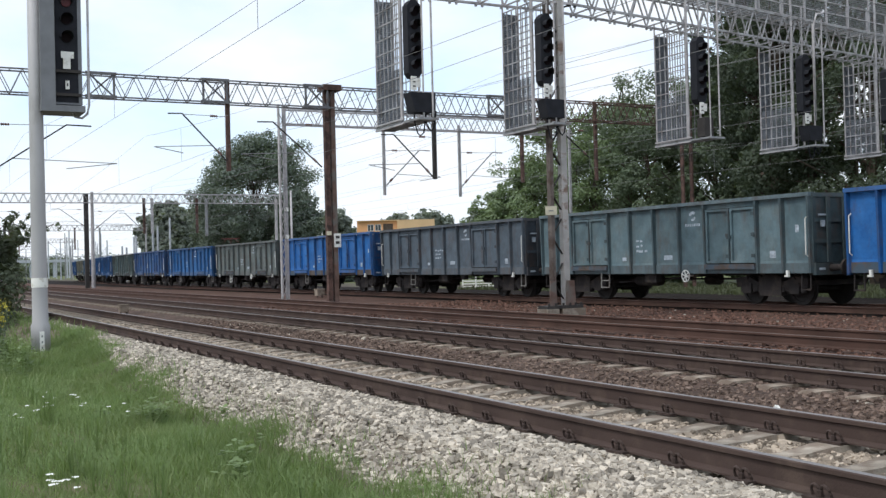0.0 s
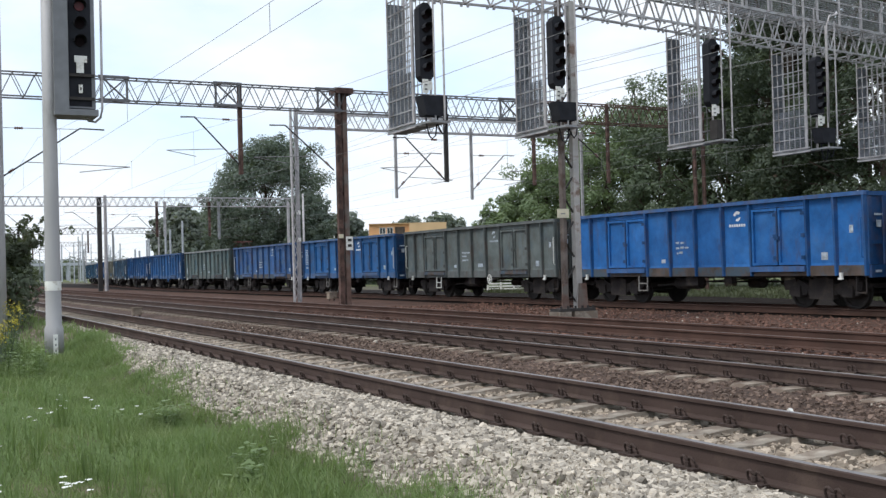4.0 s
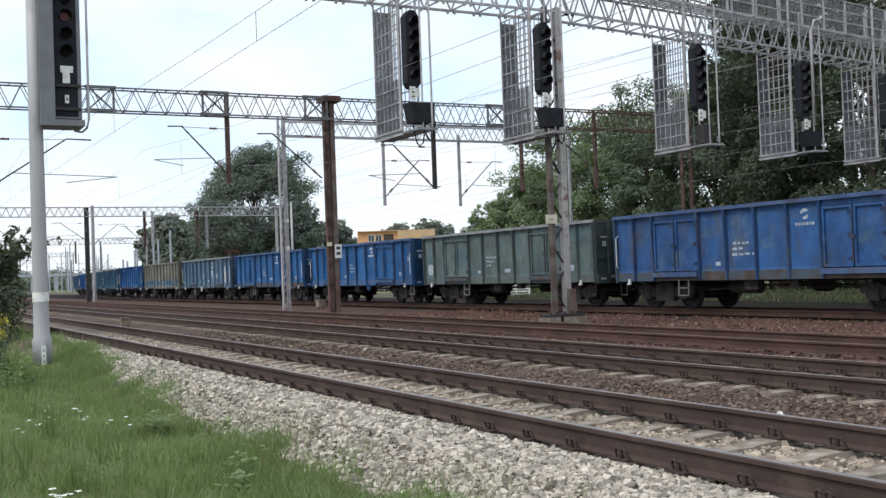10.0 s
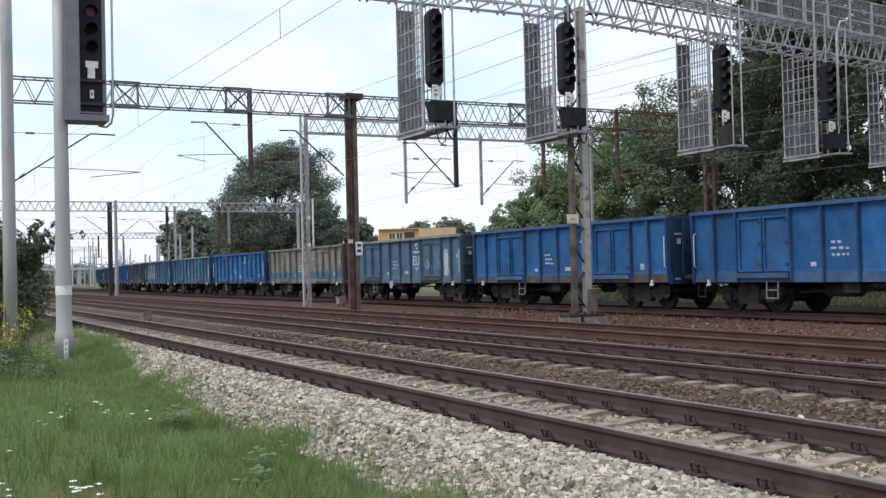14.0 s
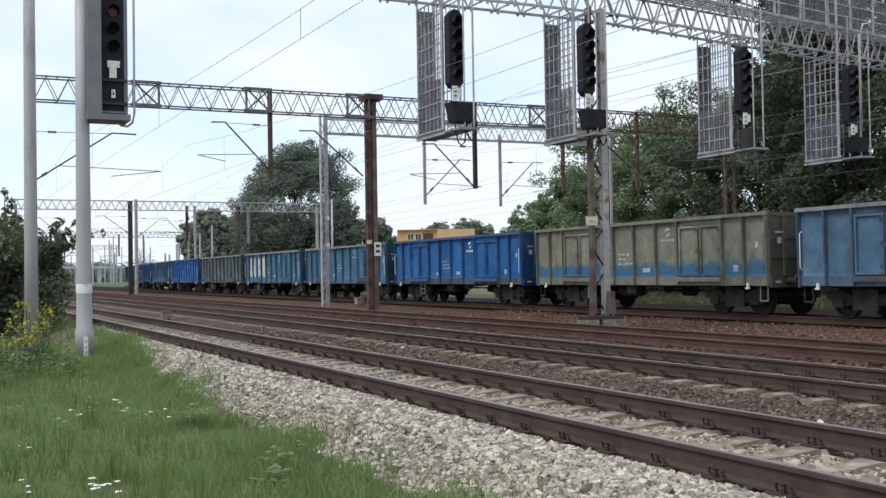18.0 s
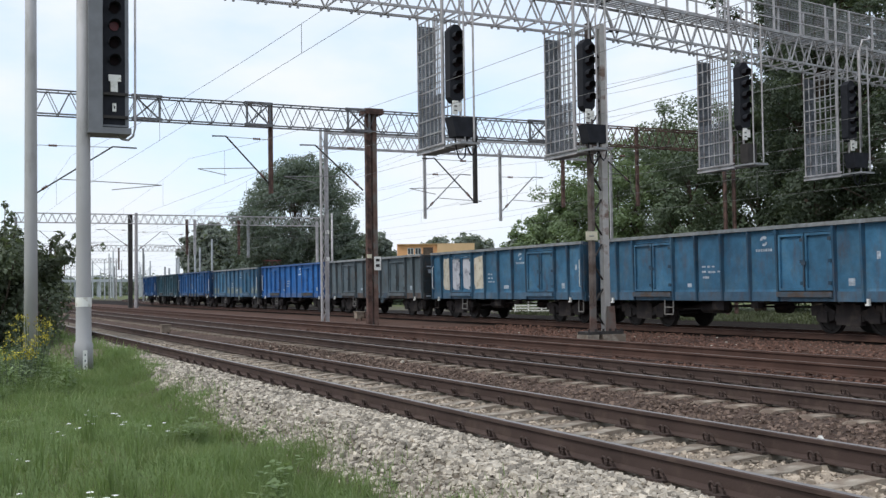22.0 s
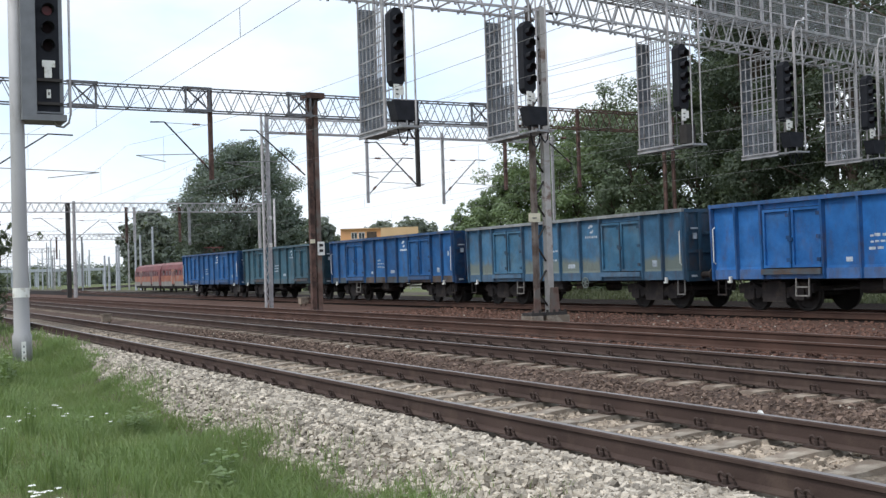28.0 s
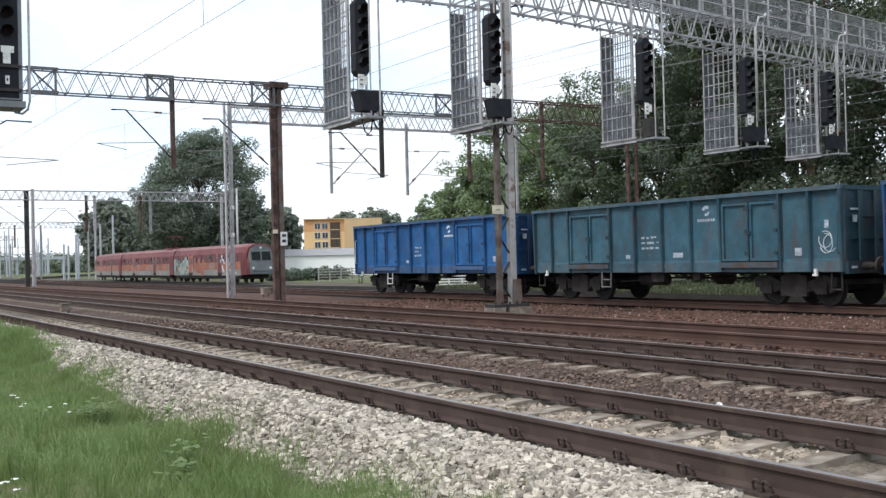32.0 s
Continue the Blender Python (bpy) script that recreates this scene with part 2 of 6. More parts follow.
def beam(bm, p, q, w, h=None, sides=4):
    """A bar from p to q, w wide (round when it has more than four sides)."""
    p, q = Vector(p), Vector(q)
    d = (q - p).normalized()
    up = Vector((0, 0, 1)) if abs(d.z) < 0.95 else Vector((0, 1, 0))
    s = d.cross(up).normalized()
    u = s.cross(d)
    h = h or w
    rings = []
    for c in (p, q):
        ring = []
        for i in range(sides):
            a = 2 * math.pi * (i + 0.5) / sides
            k = 1 / math.cos(math.pi / sides) if sides == 4 else 1
            ring.append(bm.verts.new(c + s * (math.cos(a) * w / 2 * k) + u * (math.sin(a) * h / 2 * k)))
        rings.append(ring)
    for i in range(sides):
        j = (i + 1) % sides
        bm.faces.new((rings[0][i], rings[0][j], rings[1][j], rings[1][i]))
    bm.faces.new(rings[0][::-1])
    bm.faces.new(rings[1])


def tube(bm, pts, w, sides=6):
    """A bent bar through the points, in one piece."""
    pts = [Vector(p) for p in pts]
    closed = (pts[0] - pts[-1]).length < 1e-5
    if closed:
        pts = pts[:-1]
    n, rings = len(pts), []
    for i, p in enumerate(pts):
        a = pts[i - 1] if i or closed else p
        b = pts[(i + 1) % n] if i < n - 1 or closed else p
        d = (b - a).normalized()
        up = Vector((0, 0, 1)) if abs(d.z) < 0.9 else Vector((0, 1, 0.01)).normalized()
        s = d.cross(up).normalized()
        u = s.cross(d)
        rings.append([bm.verts.new(p + s * (math.cos(2 * math.pi * k / sides) * w / 2) + u * (math.sin(2 * math.pi * k / sides) * w / 2)) for k in range(sides)])
    pairs = list(zip(rings, rings[1:])) + ([(rings[-1], rings[0])] if closed else [])
    for a, b in pairs:
        for i in range(sides):
            j = (i + 1) % sides
            bm.faces.new((a[i], a[j], b[j], b[i]))
    if not closed:
        bm.faces.new(rings[0][::-1])
        bm.faces.new(rings[-1])


def lathe(bm, profile, centre=(0, 0, 0), sides=16, axis="z"):
    """A turned solid: profile rows of (radius, height)."""
    rings = []
    for r, z in profile:
        ring = []
        for i in range(sides):
            a = 2 * math.pi * i / sides
            c = (r * math.cos(a), r * math.sin(a), z)
            if axis == "y":
                c = (c[0], c[2], -c[1])
            elif axis == "x":
                c = (c[2], c[0], c[1])
            ring.append(bm.verts.new(Vector(c) + Vector(centre)))
        rings.append(ring)
    for a, b in zip(rings, rings[1:]):
        for i in range(sides):
            j = (i + 1) % sides
            bm.faces.new((a[i], a[j], b[j], b[i]))
    bm.faces.new(rings[0][::-1])
    bm.faces.new(rings[-1])


def finish(bm, name, mat, bevel=0.0, smooth=False):
    if bevel:
        bmesh.ops.bevel(bm, geom=[e for e in bm.edges if e.calc_face_angle(0) > 0.5], offset=bevel, segments=1, affect="EDGES")
    bmesh.ops.recalc_face_normals(bm, faces=bm.faces)
    me = bpy.data.meshes.new(name)
    bm.to_mesh(me)
    bm.free()
    for m in (mat if isinstance(mat, (list, tuple)) else [mat]):
        me.materials.append(m)
    if smooth:
        for poly in me.polygons:
            poly.use_smooth = True
    return me


def part(name, bm, mat, parent, label="", bevel=0.0, at=None, smooth=False):
    ob = new(name, finish(bm, name, mat, bevel, smooth) if isinstance(bm, bmesh.types.BMesh) else bm)
    ob.parent = parent
    if at is not None:
        ob.matrix_basis = at if isinstance(at, Matrix) else Matrix.Translation(at)
    return tagged(ob, label)


def thing(name, label, category, at=(0, 0, 0), group="", kind=""):
    ob = new(name)
    ob.empty_display_size = 0.2
    ob.matrix_basis = at if isinstance(at, Matrix) else Matrix.Translation(at)
    return tagged(ob, label, category, group, kind)


def quads(name, verts, faces, mat):
    me = bpy.data.meshes.new(name)
    me.from_pydata(verts.tolist() if hasattr(verts, "tolist") else verts, [], faces.tolist() if hasattr(faces, "tolist") else faces)
    me.materials.append(mat)
    return me


rng = np.random.default_rng(7)



def line_x(y):
    """How far the freight line has swung to the side at y, and its slope there."""
    x, s = 0.0, 0.0
    for y0, y1, ds in ((88.0, 130.0, 0.10), (178.0, 210.0, 0.28)):
        if y > y0:
            u = min(y, y1) - y0
            x += 0.5 * ds / (y1 - y0) * u * u + (ds * (y - y1) if y > y1 else 0.0)
            s += ds * u / (y1 - y0)
    return x, s


def verge(y):
    """Where the grass ends and the ballast begins."""
    return np.interp(y, [0, 12, 14, 18, 22, 27, 60], [3.46, 3.46, 3.54, 3.64, 4.02, 4.40, 4.5])


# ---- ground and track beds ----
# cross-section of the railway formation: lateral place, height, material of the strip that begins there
# strip 3 runs on behind the train as a painted dark band
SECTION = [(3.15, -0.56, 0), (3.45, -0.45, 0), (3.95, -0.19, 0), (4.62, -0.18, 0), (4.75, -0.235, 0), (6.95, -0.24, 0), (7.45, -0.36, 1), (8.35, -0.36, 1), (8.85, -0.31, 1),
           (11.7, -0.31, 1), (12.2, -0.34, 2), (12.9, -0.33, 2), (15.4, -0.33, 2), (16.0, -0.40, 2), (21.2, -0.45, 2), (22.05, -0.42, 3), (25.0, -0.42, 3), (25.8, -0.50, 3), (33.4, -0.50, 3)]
bed_rows = np.concatenate([np.arange(-40, 60, 0.5), np.arange(60, 420, 6.0)])
bv, bf, bm_i = [], [], []
xs = []
for (xa, za, ma), (xb, zb, mb) in zip(SECTION, SECTION[1:]):
    k = max(1, int((xb - xa) / 0.35))
    xs += [(xa + (xb - xa) * i / k, za + (zb - za) * i / k, ma) for i in range(k)]
xs.append(SECTION[-1])
for yy in bed_rows:
    for x, z, m in xs:
        w = noise.noise((x * 0.9, yy * 0.7, 0)) * 0.022 + noise.noise((x * 0.2, yy * 0.1, 5)) * 0.02
        bv.append((x + (noise.noise((0, yy * 0.35, 9)) * 0.16 if x < 3.6 else 0), yy, z + w - (0.035 if 3.9 < x < 4.75 and yy > 12.5 else 0.0)))
nx = len(xs)
for j in range(len(bed_rows) - 1):
    for i in range(nx - 1):
        bf.append((j * nx + i, j * nx + i + 1, (j + 1) * nx + i + 1, (j + 1) * nx + i))
        bm_i.append(xs[i][2])
me = quads("track_bed", bv, bf, M_bed_gap_shade)
me.materials.append(M_bed_dark)
me.materials.append(M_bed_red)
me.materials.append(M_bed_oily_shade)
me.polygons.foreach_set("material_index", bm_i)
bed = tagged(new("track_bed", me), "gravel railway formation under several parallel tracks", "track bed", kind="structure")

M_yard = material("grey_yard_gravel", (0.105, 0.090, 0.078), 0.95, 0, 0.3, 0.6, 30, 0.8, tint=(0.10, 0.11, 0.05), tint_amount=0.4, tint_scale=0.5, spec=0.05)
bm = bmesh.new()
yv = [[bm.verts.new((x, y, -0.545)) for x in (33.3, 35, 38, 41)] for y in (52, 60, 80, 120, 200, 420)]
for a, b in zip(yv, yv[1:]):
    for i in range(3):
        bm.faces.new((a[i], a[i + 1], b[i + 1], b[i]))
tagged(new("yard_gravel", finish(bm, "yard_gravel", M_yard)), "grey gravel yard with sparse weeds beyond the freight line", "ground", kind="structure")

bm = bmesh.new()
gx = [-3000, -300, -60, -20, -8, -4, -2, 0, 1, 2, 2.6, 3.2, 4, 26, 30, 45, 80, 300, 3000]
gy = [-3000, -300, -60, -20, -5, 0, 4, 8, 12, 16, 20, 26, 34, 50, 80, 130, 200, 400, 1000, 3000]
grid = [[bm.verts.new((x, y, -0.62 + (0.06 * noise.noise((x * 0.3, y * 0.3, 2)) + (0.10 if -8 < x < 3 and -5 < y < 60 else 0)))) for x in gx] for y in gy]
for a, b in zip(grid, grid[1:]):
    for i in range(len(gx) - 1):
        bm.faces.new((a[i], a[i + 1], b[i + 1], b[i]))
ground = tagged(new("ground", finish(bm, "ground", M_soil)), "grassy level ground around the railway", "ground", kind="structure")

# ---- tracks ----
RAIL_PROFILE = [(-0.07, -0.172), (0.07, -0.172), (0.07, -0.160), (0.012, -0.140), (0.010, -0.045), (0.036, -0.034), (0.036, -0.008), (0.028, 0.0),
                (-0.028, 0.0), (-0.036, -0.008), (-0.036, -0.034), (-0.010, -0.045), (-0.012, -0.140), (-0.07, -0.160)]


def rail_mesh(y0, y1, top, side):
    bm = bmesh.new()
    ends = [[bm.verts.new((x, y, z)) for x, z in RAIL_PROFILE] for y in (y0, y1)]
    n = len(RAIL_PROFILE)
    for i in range(n):
        f = bm.faces.new((ends[0][i], ends[0][(i + 1) % n], ends[1][(i + 1) % n], ends[1][i]))
        f.material_index = 1 if i == 7 else 0
    bm.faces.new(ends[0])
    bm.faces.new(ends[1][::-1])
    return finish(bm, "rail", [side, top])


def sleeper_mesh(mat):
    bm = bmesh.new()
    # tapered concrete sleeper, thicker under the rails, lower in the middle
    rows = [(-1.3, 0.13, -0.215), (-1.22, 0.14, -0.185), (-0.55, 0.135, -0.180), (-0.3, 0.115, -0.205), (0.3, 0.115, -0.205), (0.55, 0.135, -0.180), (1.22, 0.14, -0.185), (1.3, 0.13, -0.215)]
    rings = []
    for x, w, z in rows:
        rings.append([bm.verts.new(c) for c in ((x, -w, -0.38), (x, -w * 0.8, z), (x, w * 0.8, z), (x, w, -0.38))])
    for a, b in zip(rings, rings[1:]):
        for i in range(4):
            bm.faces.new((a[i], a[(i + 1) % 4], b[(i + 1) % 4], b[i]))
    bm.faces.new(rings[0])
    bm.faces.new(rings[-1][::-1])
    return finish(bm, "sleeper", mat, 0.012)


def fastening_mesh():
    """Base plate with two looped spring clips that stand up beside the rail's foot."""
    bm = bmesh.new()
    box(bm, -0.14, -0.055, -0.10, 0.10, -0.180, -0.160)
    for s in (-0.036, 0.036):
        pts = []
        for k in range(9):
            a = math.pi * (1.15 * k / 8 - 0.08)
            pts.append((-0.080 - 0.022 * math.sin(a), s - 0.034 * math.cos(a), -0.148 + 0.058 * math.sin(a)))
        tube(bm, pts, 0.019, 6)
    lathe(bm, [(0.020, -0.165), (0.020, -0.125), (0.010, -0.118)], (-0.095, 0, 0), 6)
    return finish(bm, "fastening", M_clip)


SLEEPER, SLEEPER_DARK, FASTEN = sleeper_mesh(M_concrete), sleeper_mesh(M_concrete_dark), fastening_mesh()
# near rail's lateral place, height of the running surface, sleepers shown, first sleeper, top material
TRACKS = [(4.86, 0.0, 300, 4.425, M_rail_top), (9.47, -0.085, 200, 4.1, M_rail_top), (13.35, -0.10, 0, 0, M_rail_top_dull), (22.69, -0.20, 0, 0, M_rail_top), (34.65, -0.62, 0, 0, M_rail_top_dull)]
for x0, z0, count, first, top in TRACKS:
    xc = x0 + 0.7535
    tr = thing("railway_track", "straight railway track with rusty rails" + (" on concrete sleepers" if count else " bedded in reddish gravel"), "railway track", (xc, 0, z0), "parallel railway tracks", "structure")
    rm = rail_mesh(-40, 88 if x0 == 22.69 else 420, top, M_rail_side if count else M_rail_rusty)
    for s in (-0.7535, 0.7535):
        part("rail", rm, None, tr, at=(s, 0, 0))
    for k in range(count):
        y = first + 0.627 * (k - 12)
        part("sleeper", SLEEPER if x0 < 5 else SLEEPER_DARK, None, tr, at=pose(random.uniform(-0.02, 0.02), y + random.uniform(-0.015, 0.015), random.uniform(-0.012, 0.004), 0, 0, random.uniform(-0.6, 0.6)))
        if 3 < y < 22:
            for s in (-0.7535, 0.7535):
                part("fastening", FASTEN, None, tr, at=(s, y, 0))
                part("fastening", FASTEN, None, tr, at=pose(s, y, 0, 0, 0, 180))


# the freight line swings aside beyond the straight
swing = thing("railway_track", "railway track curving away down the line", "railway track", (23.4435, 0, -0.2), "parallel railway tracks", "structure")
SWING_Y = [88.0 + 4 * k for k in range(60)]
for s in (-0.7535, 0.7535):
    bm = bmesh.new()
    rings = []
    for y in SWING_Y:
        dx, sl = line_x(y)
        rings.append([bm.verts.new((dx + s + x, y, z)) for x, z in RAIL_PROFILE])
    n = len(RAIL_PROFILE)
    for a, b in zip(rings, rings[1:]):
        for i in range(n):
            bm.faces.new((a[i], a[(i + 1) % n], b[(i + 1) % n], b[i])).material_index = 1 if i == 7 else 0
    part("rail", bm, [M_rail_rusty, M_rail_top], swing)
bm = bmesh.new()
rings = [[bm.verts.new((line_x(y)[0] + x, y, z)) for x, z in ((-2.4, -0.42), (-1.5, -0.18), (1.5, -0.18), (2.4, -0.42))] for y in SWING_Y]
for a, b in zip(rings, rings[1:]):
    for i in range(3):
        bm.faces.new((a[i], a[i + 1], b[i + 1], b[i]))
part("bed", bm, M_bed_oily_shade, swing)

# ---- loose stones ----
# a rough block: eight corners, twelve faces
ROCK_V = np.array([(x, y, z) for x in (-0.8, 0.8) for y in (-0.8, 0.8) for z in (-0.8, 0.8)])
ROCK_F = np.array([(0, 1, 3), (0, 3, 2), (4, 6, 7), (4, 7, 5), (0, 4, 5), (0, 5, 1), (2, 3, 7), (2, 7, 6), (0, 2, 6), (0, 6, 4), (1, 5, 7), (1, 7, 3)])
SX = np.array([s[0] for s in SECTION])
SZ = np.array([s[1] for s in SECTION])


def stones(name, x, y, size, mat, label, lift=0.2):
    """Angular stones scattered over the bed, all one mesh."""
    n = len(x)
    z = np.interp(x, SX, SZ)
    v = ROCK_V[None] * (1 + rng.uniform(-0.45, 0.4, (n, 8, 3)))
    v = v * (size[:, None] * np.array([1, 1, 1]) * rng.uniform(0.6, 1.35, (n, 3)))[:, None, :] * np.array([1, 1, 0.72])
    a = rng.uniform(0, 2 * np.pi, n)
    c, s = np.cos(a)[:, None], np.sin(a)[:, None]
    t = rng.uniform(-1.1, 1.1, n)
    ct, st = np.cos(t)[:, None], np.sin(t)[:, None]
    vx, vy, vz = v[:, :, 0], v[:, :, 1], v[:, :, 2]
    vy, vz = vy * ct - vz * st, vy * st + vz * ct
    vx, vy = vx * c - vy * s, vx * s + vy * c
    out = np.stack([vx + x[:, None], vy + y[:, None], vz + (z + size * lift)[:, None]], 2).reshape(-1, 3)
    f = (ROCK_F[None] + 8 * np.arange(n)[:, None, None]).reshape(-1, 3)
    return tagged(new(name, quads(name, out, f, mat)), label, "gravel", kind="stuff")


def scatter(n, x0, x1, y0, y1, bias=1.6):
    """Random places, denser towards y0."""
    return rng.uniform(x0, x1, n), y0 + (y1 - y0) * rng.random(n) ** bias


def clear_of_rails(x, y, keep_sleepers=True):
    ok = np.ones(len(x), bool)
    for x0, z0, count, first, top in TRACKS:
        for r in (x0, x0 + 1.507):
            ok &= np.abs(x - r) > 0.10
        if count and keep_sleepers:
            k = np.abs((y - first) / 0.627 - np.round((y - first) / 0.627)) * 0.627
            inside = (x > (np.where(y > 12.5, x0 - 0.5, x0 - 0.12) if x0 < 5 else x0 - 0.45)) & (x < x0 + 1.507 + 0.35)
            ok &= ~(inside & (k < 0.12) & (rng.random(len(x)) < (0.9 if x0 < 5 else 0.72)))
    return ok


def pick(n, x0, x1, y0, y1, bias, s0, s1):
    x, y = scatter(n, x0, x1, y0, y1, bias)
    ok = clear_of_rails(x, y) & (x > verge(y) - 0.12 * rng.random(n))
    x, y = x[ok], y[ok]
    return x, y, rng.uniform(s0, s1, len(x)) * (1 + 0.012 * np.maximum(0, y - 15))


stones("ballast_stones", *pick(29000, 3.2, 4.95, 4.5, 32, 1.5, 0.014, 0.035), M_stone_pale, "loose pale limestone ballast beside the rail")
stones("track_stones", *pick(24000, 4.95, 7.1, 5.0, 32, 1.5, 0.013, 0.036), M_stone_dirty, "dirty brownish ballast between the rails")
stones("gravel_stones", *pick(20000, 7.0, 12.2, 5.5, 32, 1.5, 0.014, 0.034), M_stone_dark, "brown and grey gravel between two tracks")
stones("red_gravel_stones", *pick(11000, 12.1, 22.4, 8.0, 40, 1.4, 0.015, 0.04), M_stone_red, "reddish rust-stained gravel beside the tracks")
stones("pale_stones", *pick(260, 7.2, 22.0, 6.0, 34, 1.3, 0.012, 0.03), M_stone_pale, "odd pale stones lying on dark gravel", 0.6)
white_stone = stones("white_stone", np.array([8.05]), np.array([8.0]), np.array([0.045]), M_white, "white stone lying on brown gravel", 0.9)
tagged(white_stone, category="stone")
white_stone["kind"] = "thing"

# ---- steelwork ----
def lattice(bm, a, b, depth_dir, depth, height_dir, height, panel, chord, web, rung=True):
    """A box truss from a to b: four chords, zigzag webs on the two tall faces, rungs across."""
    a, b, dd, hd = Vector(a), Vector(b), Vector(depth_dir), Vector(height_dir)
    n = max(1, round((b - a).length / panel))
    for i in (0, 1):
        for j in (0, 1):
            o = dd * depth * i + hd * height * j
            beam(bm, a + o, b + o, chord)
    for i in (0, 1):
        for k in range(n):
            p, q = a.lerp(b, k / n), a.lerp(b, (k + 0.5) / n)
            r = a.lerp(b, (k + 1) / n)
            o = dd * depth * i
            beam(bm, p + o, q + o + hd * height, web)
            beam(bm, q + o + hd * height, r + o, web)
    if rung:
        for k in range(n + 1):
            p = a.lerp(b, k / n)
            beam(bm, p, p + dd * depth, web)
            beam(bm, p + hd * height, p + hd * height + dd * depth, web)


def cantilever(name, x, y, z, reach, drop, mat, steady=True):
    """Overhead line bracket: sloping tube, top tie with insulators, steady arm."""
    t = thing(name, "overhead line bracket arm with insulators", "bracket", (x, y, z), "overhead line brackets")
    s = 1 if reach > 0 else -1
    bm = bmesh.new()
    tube(bm, [(0, 0, 0), (reach * 0.76, 0, drop), (reach, 0, drop - 0.02)], 0.065, 6)
    part("tube", bm, mat, t)
    bm = bmesh.new()
    beam(bm, (0, 0, drop - 0.06), (reach * 0.76, 0, drop - 0.03), 0.022)
    part("top_tie", bm, M_wire, t)
    bm = bmesh.new()
    lathe(bm, [(0.025, 0), (0.06, 0.04), (0.025, 0.08), (0.06, 0.12), (0.025, 0.16), (0.06, 0.2), (0.025, 0.24), (0.06, 0.28), (0.025, 0.32)], (0, 0, 0), 8, "x")
    part("insulator", bm, M_insul, t, at=(reach * 0.14 if reach > 0 else reach * 0.14 - 0.32, 0, drop - 0.055))
    bm = bmesh.new()
    lathe(bm, [(0.03, 0), (0.075, 0.04), (0.03, 0.08), (0.075, 0.12), (0.03, 0.16), (0.075, 0.2), (0.03, 0.24)], sides=8)
    part("insulator", bm, M_insul, t, at=Matrix.Translation((reach * 0.08, 0, drop * 0.11)) @ Vector((reach * 0.72, 0, drop)).to_track_quat("Z", "Y").to_matrix().to_4x4())
    if steady:
        bm = bmesh.new()
        tube(bm, [(reach * 0.25, 0, drop * 0.32), (reach * 1.25, 0, drop * 0.26), (reach * 0.75, 0, drop * 0.14)], 0.035, 5)
        part("steady_arm", bm, M_wire, t)
    return t


# signal bridge: slightly skewed beyond the mast
def bridge_y(x):
    return 24.0 + max(0.0, x - 17.0) * 0.17


def nubs(bm, xa, xb):
    """Paired clamp bolts under the lower chords."""
    n = round((xb - xa) / 0.78)
    for k in range(n + 1):
        for d in (-0.1, 0.1):
            x = xa + (xb - xa) * k / n + d
            for o in (0.0, BD):
                beam(bm, (x, bridge_y(x) + o, BZ - 0.085), (x, bridge_y(x) + o, BZ - 0.02), 0.055)


bridge = thing("signal_bridge", "galvanised lattice signal bridge spanning the tracks on a lattice mast", "signal bridge")
BZ, BH, BD = 8.18, 0.85, 0.9
bm = bmesh.new()
lattice(bm, (2.6, bridge_y(0), BZ), (17.0, bridge_y(17), BZ), (0, 1, 0), BD, (0, 0, 1), BH, 0.78, 0.06, 0.036)
nubs(bm, 2.6, 17.0)
part("near_span", bm, M_galv, bridge)
bm = bmesh.new()
lattice(bm, (17.0, bridge_y(17), BZ), (46.0, bridge_y(46), BZ), (0, 1, 0), BD, (0, 0, 1), BH, 0.78, 0.06, 0.036)
nubs(bm, 17.0, 46.0)
part("far_span", bm, M_galv_mid, bridge)
for o in (0.1, 0.24, 0.38, 0.52, 0.66, 0.8):
    bm = bmesh.new()
    tube(bm, [(2.6, 24.0 + o, BZ + BH + 0.06), (17.0, 24.0 + o, BZ + BH + 0.06), (46.0, bridge_y(46) + o, BZ + BH + 0.06)], 0.045, 4)
    part("walkway_bar", bm, M_galv_dull, bridge)
for x in np.arange(3.0, 46.0, 1.3):
    for o in (-0.03, BD + 0.03):
        bm = bmesh.new()
        beam(bm, (x, bridge_y(x) + o, BZ + BH), (x, bridge_y(x) + o, BZ + BH + 1.15), 0.05)
        part("railing_post", bm, M_galv, bridge)
for o in (-0.03, BD + 0.03):
    for h in (0.4, 0.78, 1.15):
        bm = bmesh.new()
        tube(bm, [(2.6, 24.0 + o, BZ + BH + h), (17.0, 24.0 + o, BZ + BH + h), (46.0, bridge_y(46) + o, BZ + BH + h)], 0.04)
        part("handrail", bm, M_galv, bridge)

for k in range(12):
    x0 = 24.4 + 1.3 * k
    bm = bmesh.new()
    for i in range(17):
        x = x0 + 0.04 + 1.22 * i / 16
        beam(bm, (x, bridge_y(x) + BD + 0.05, BZ + BH + 0.1), (x, bridge_y(x) + BD + 0.05, BZ + BH + 1.5), 0.011)
    for i in range(20):
        z = BZ + BH + 0.1 + 0.075 * i
        beam(bm, (x0 + 0.04, bridge_y(x0) + BD + 0.05, z), (x0 + 1.26, bridge_y(x0 + 1.26) + BD + 0.05, z), 0.011)
    part("mesh_panel", bm, M_galv_dull, bridge, "grey wire mesh guard panel")
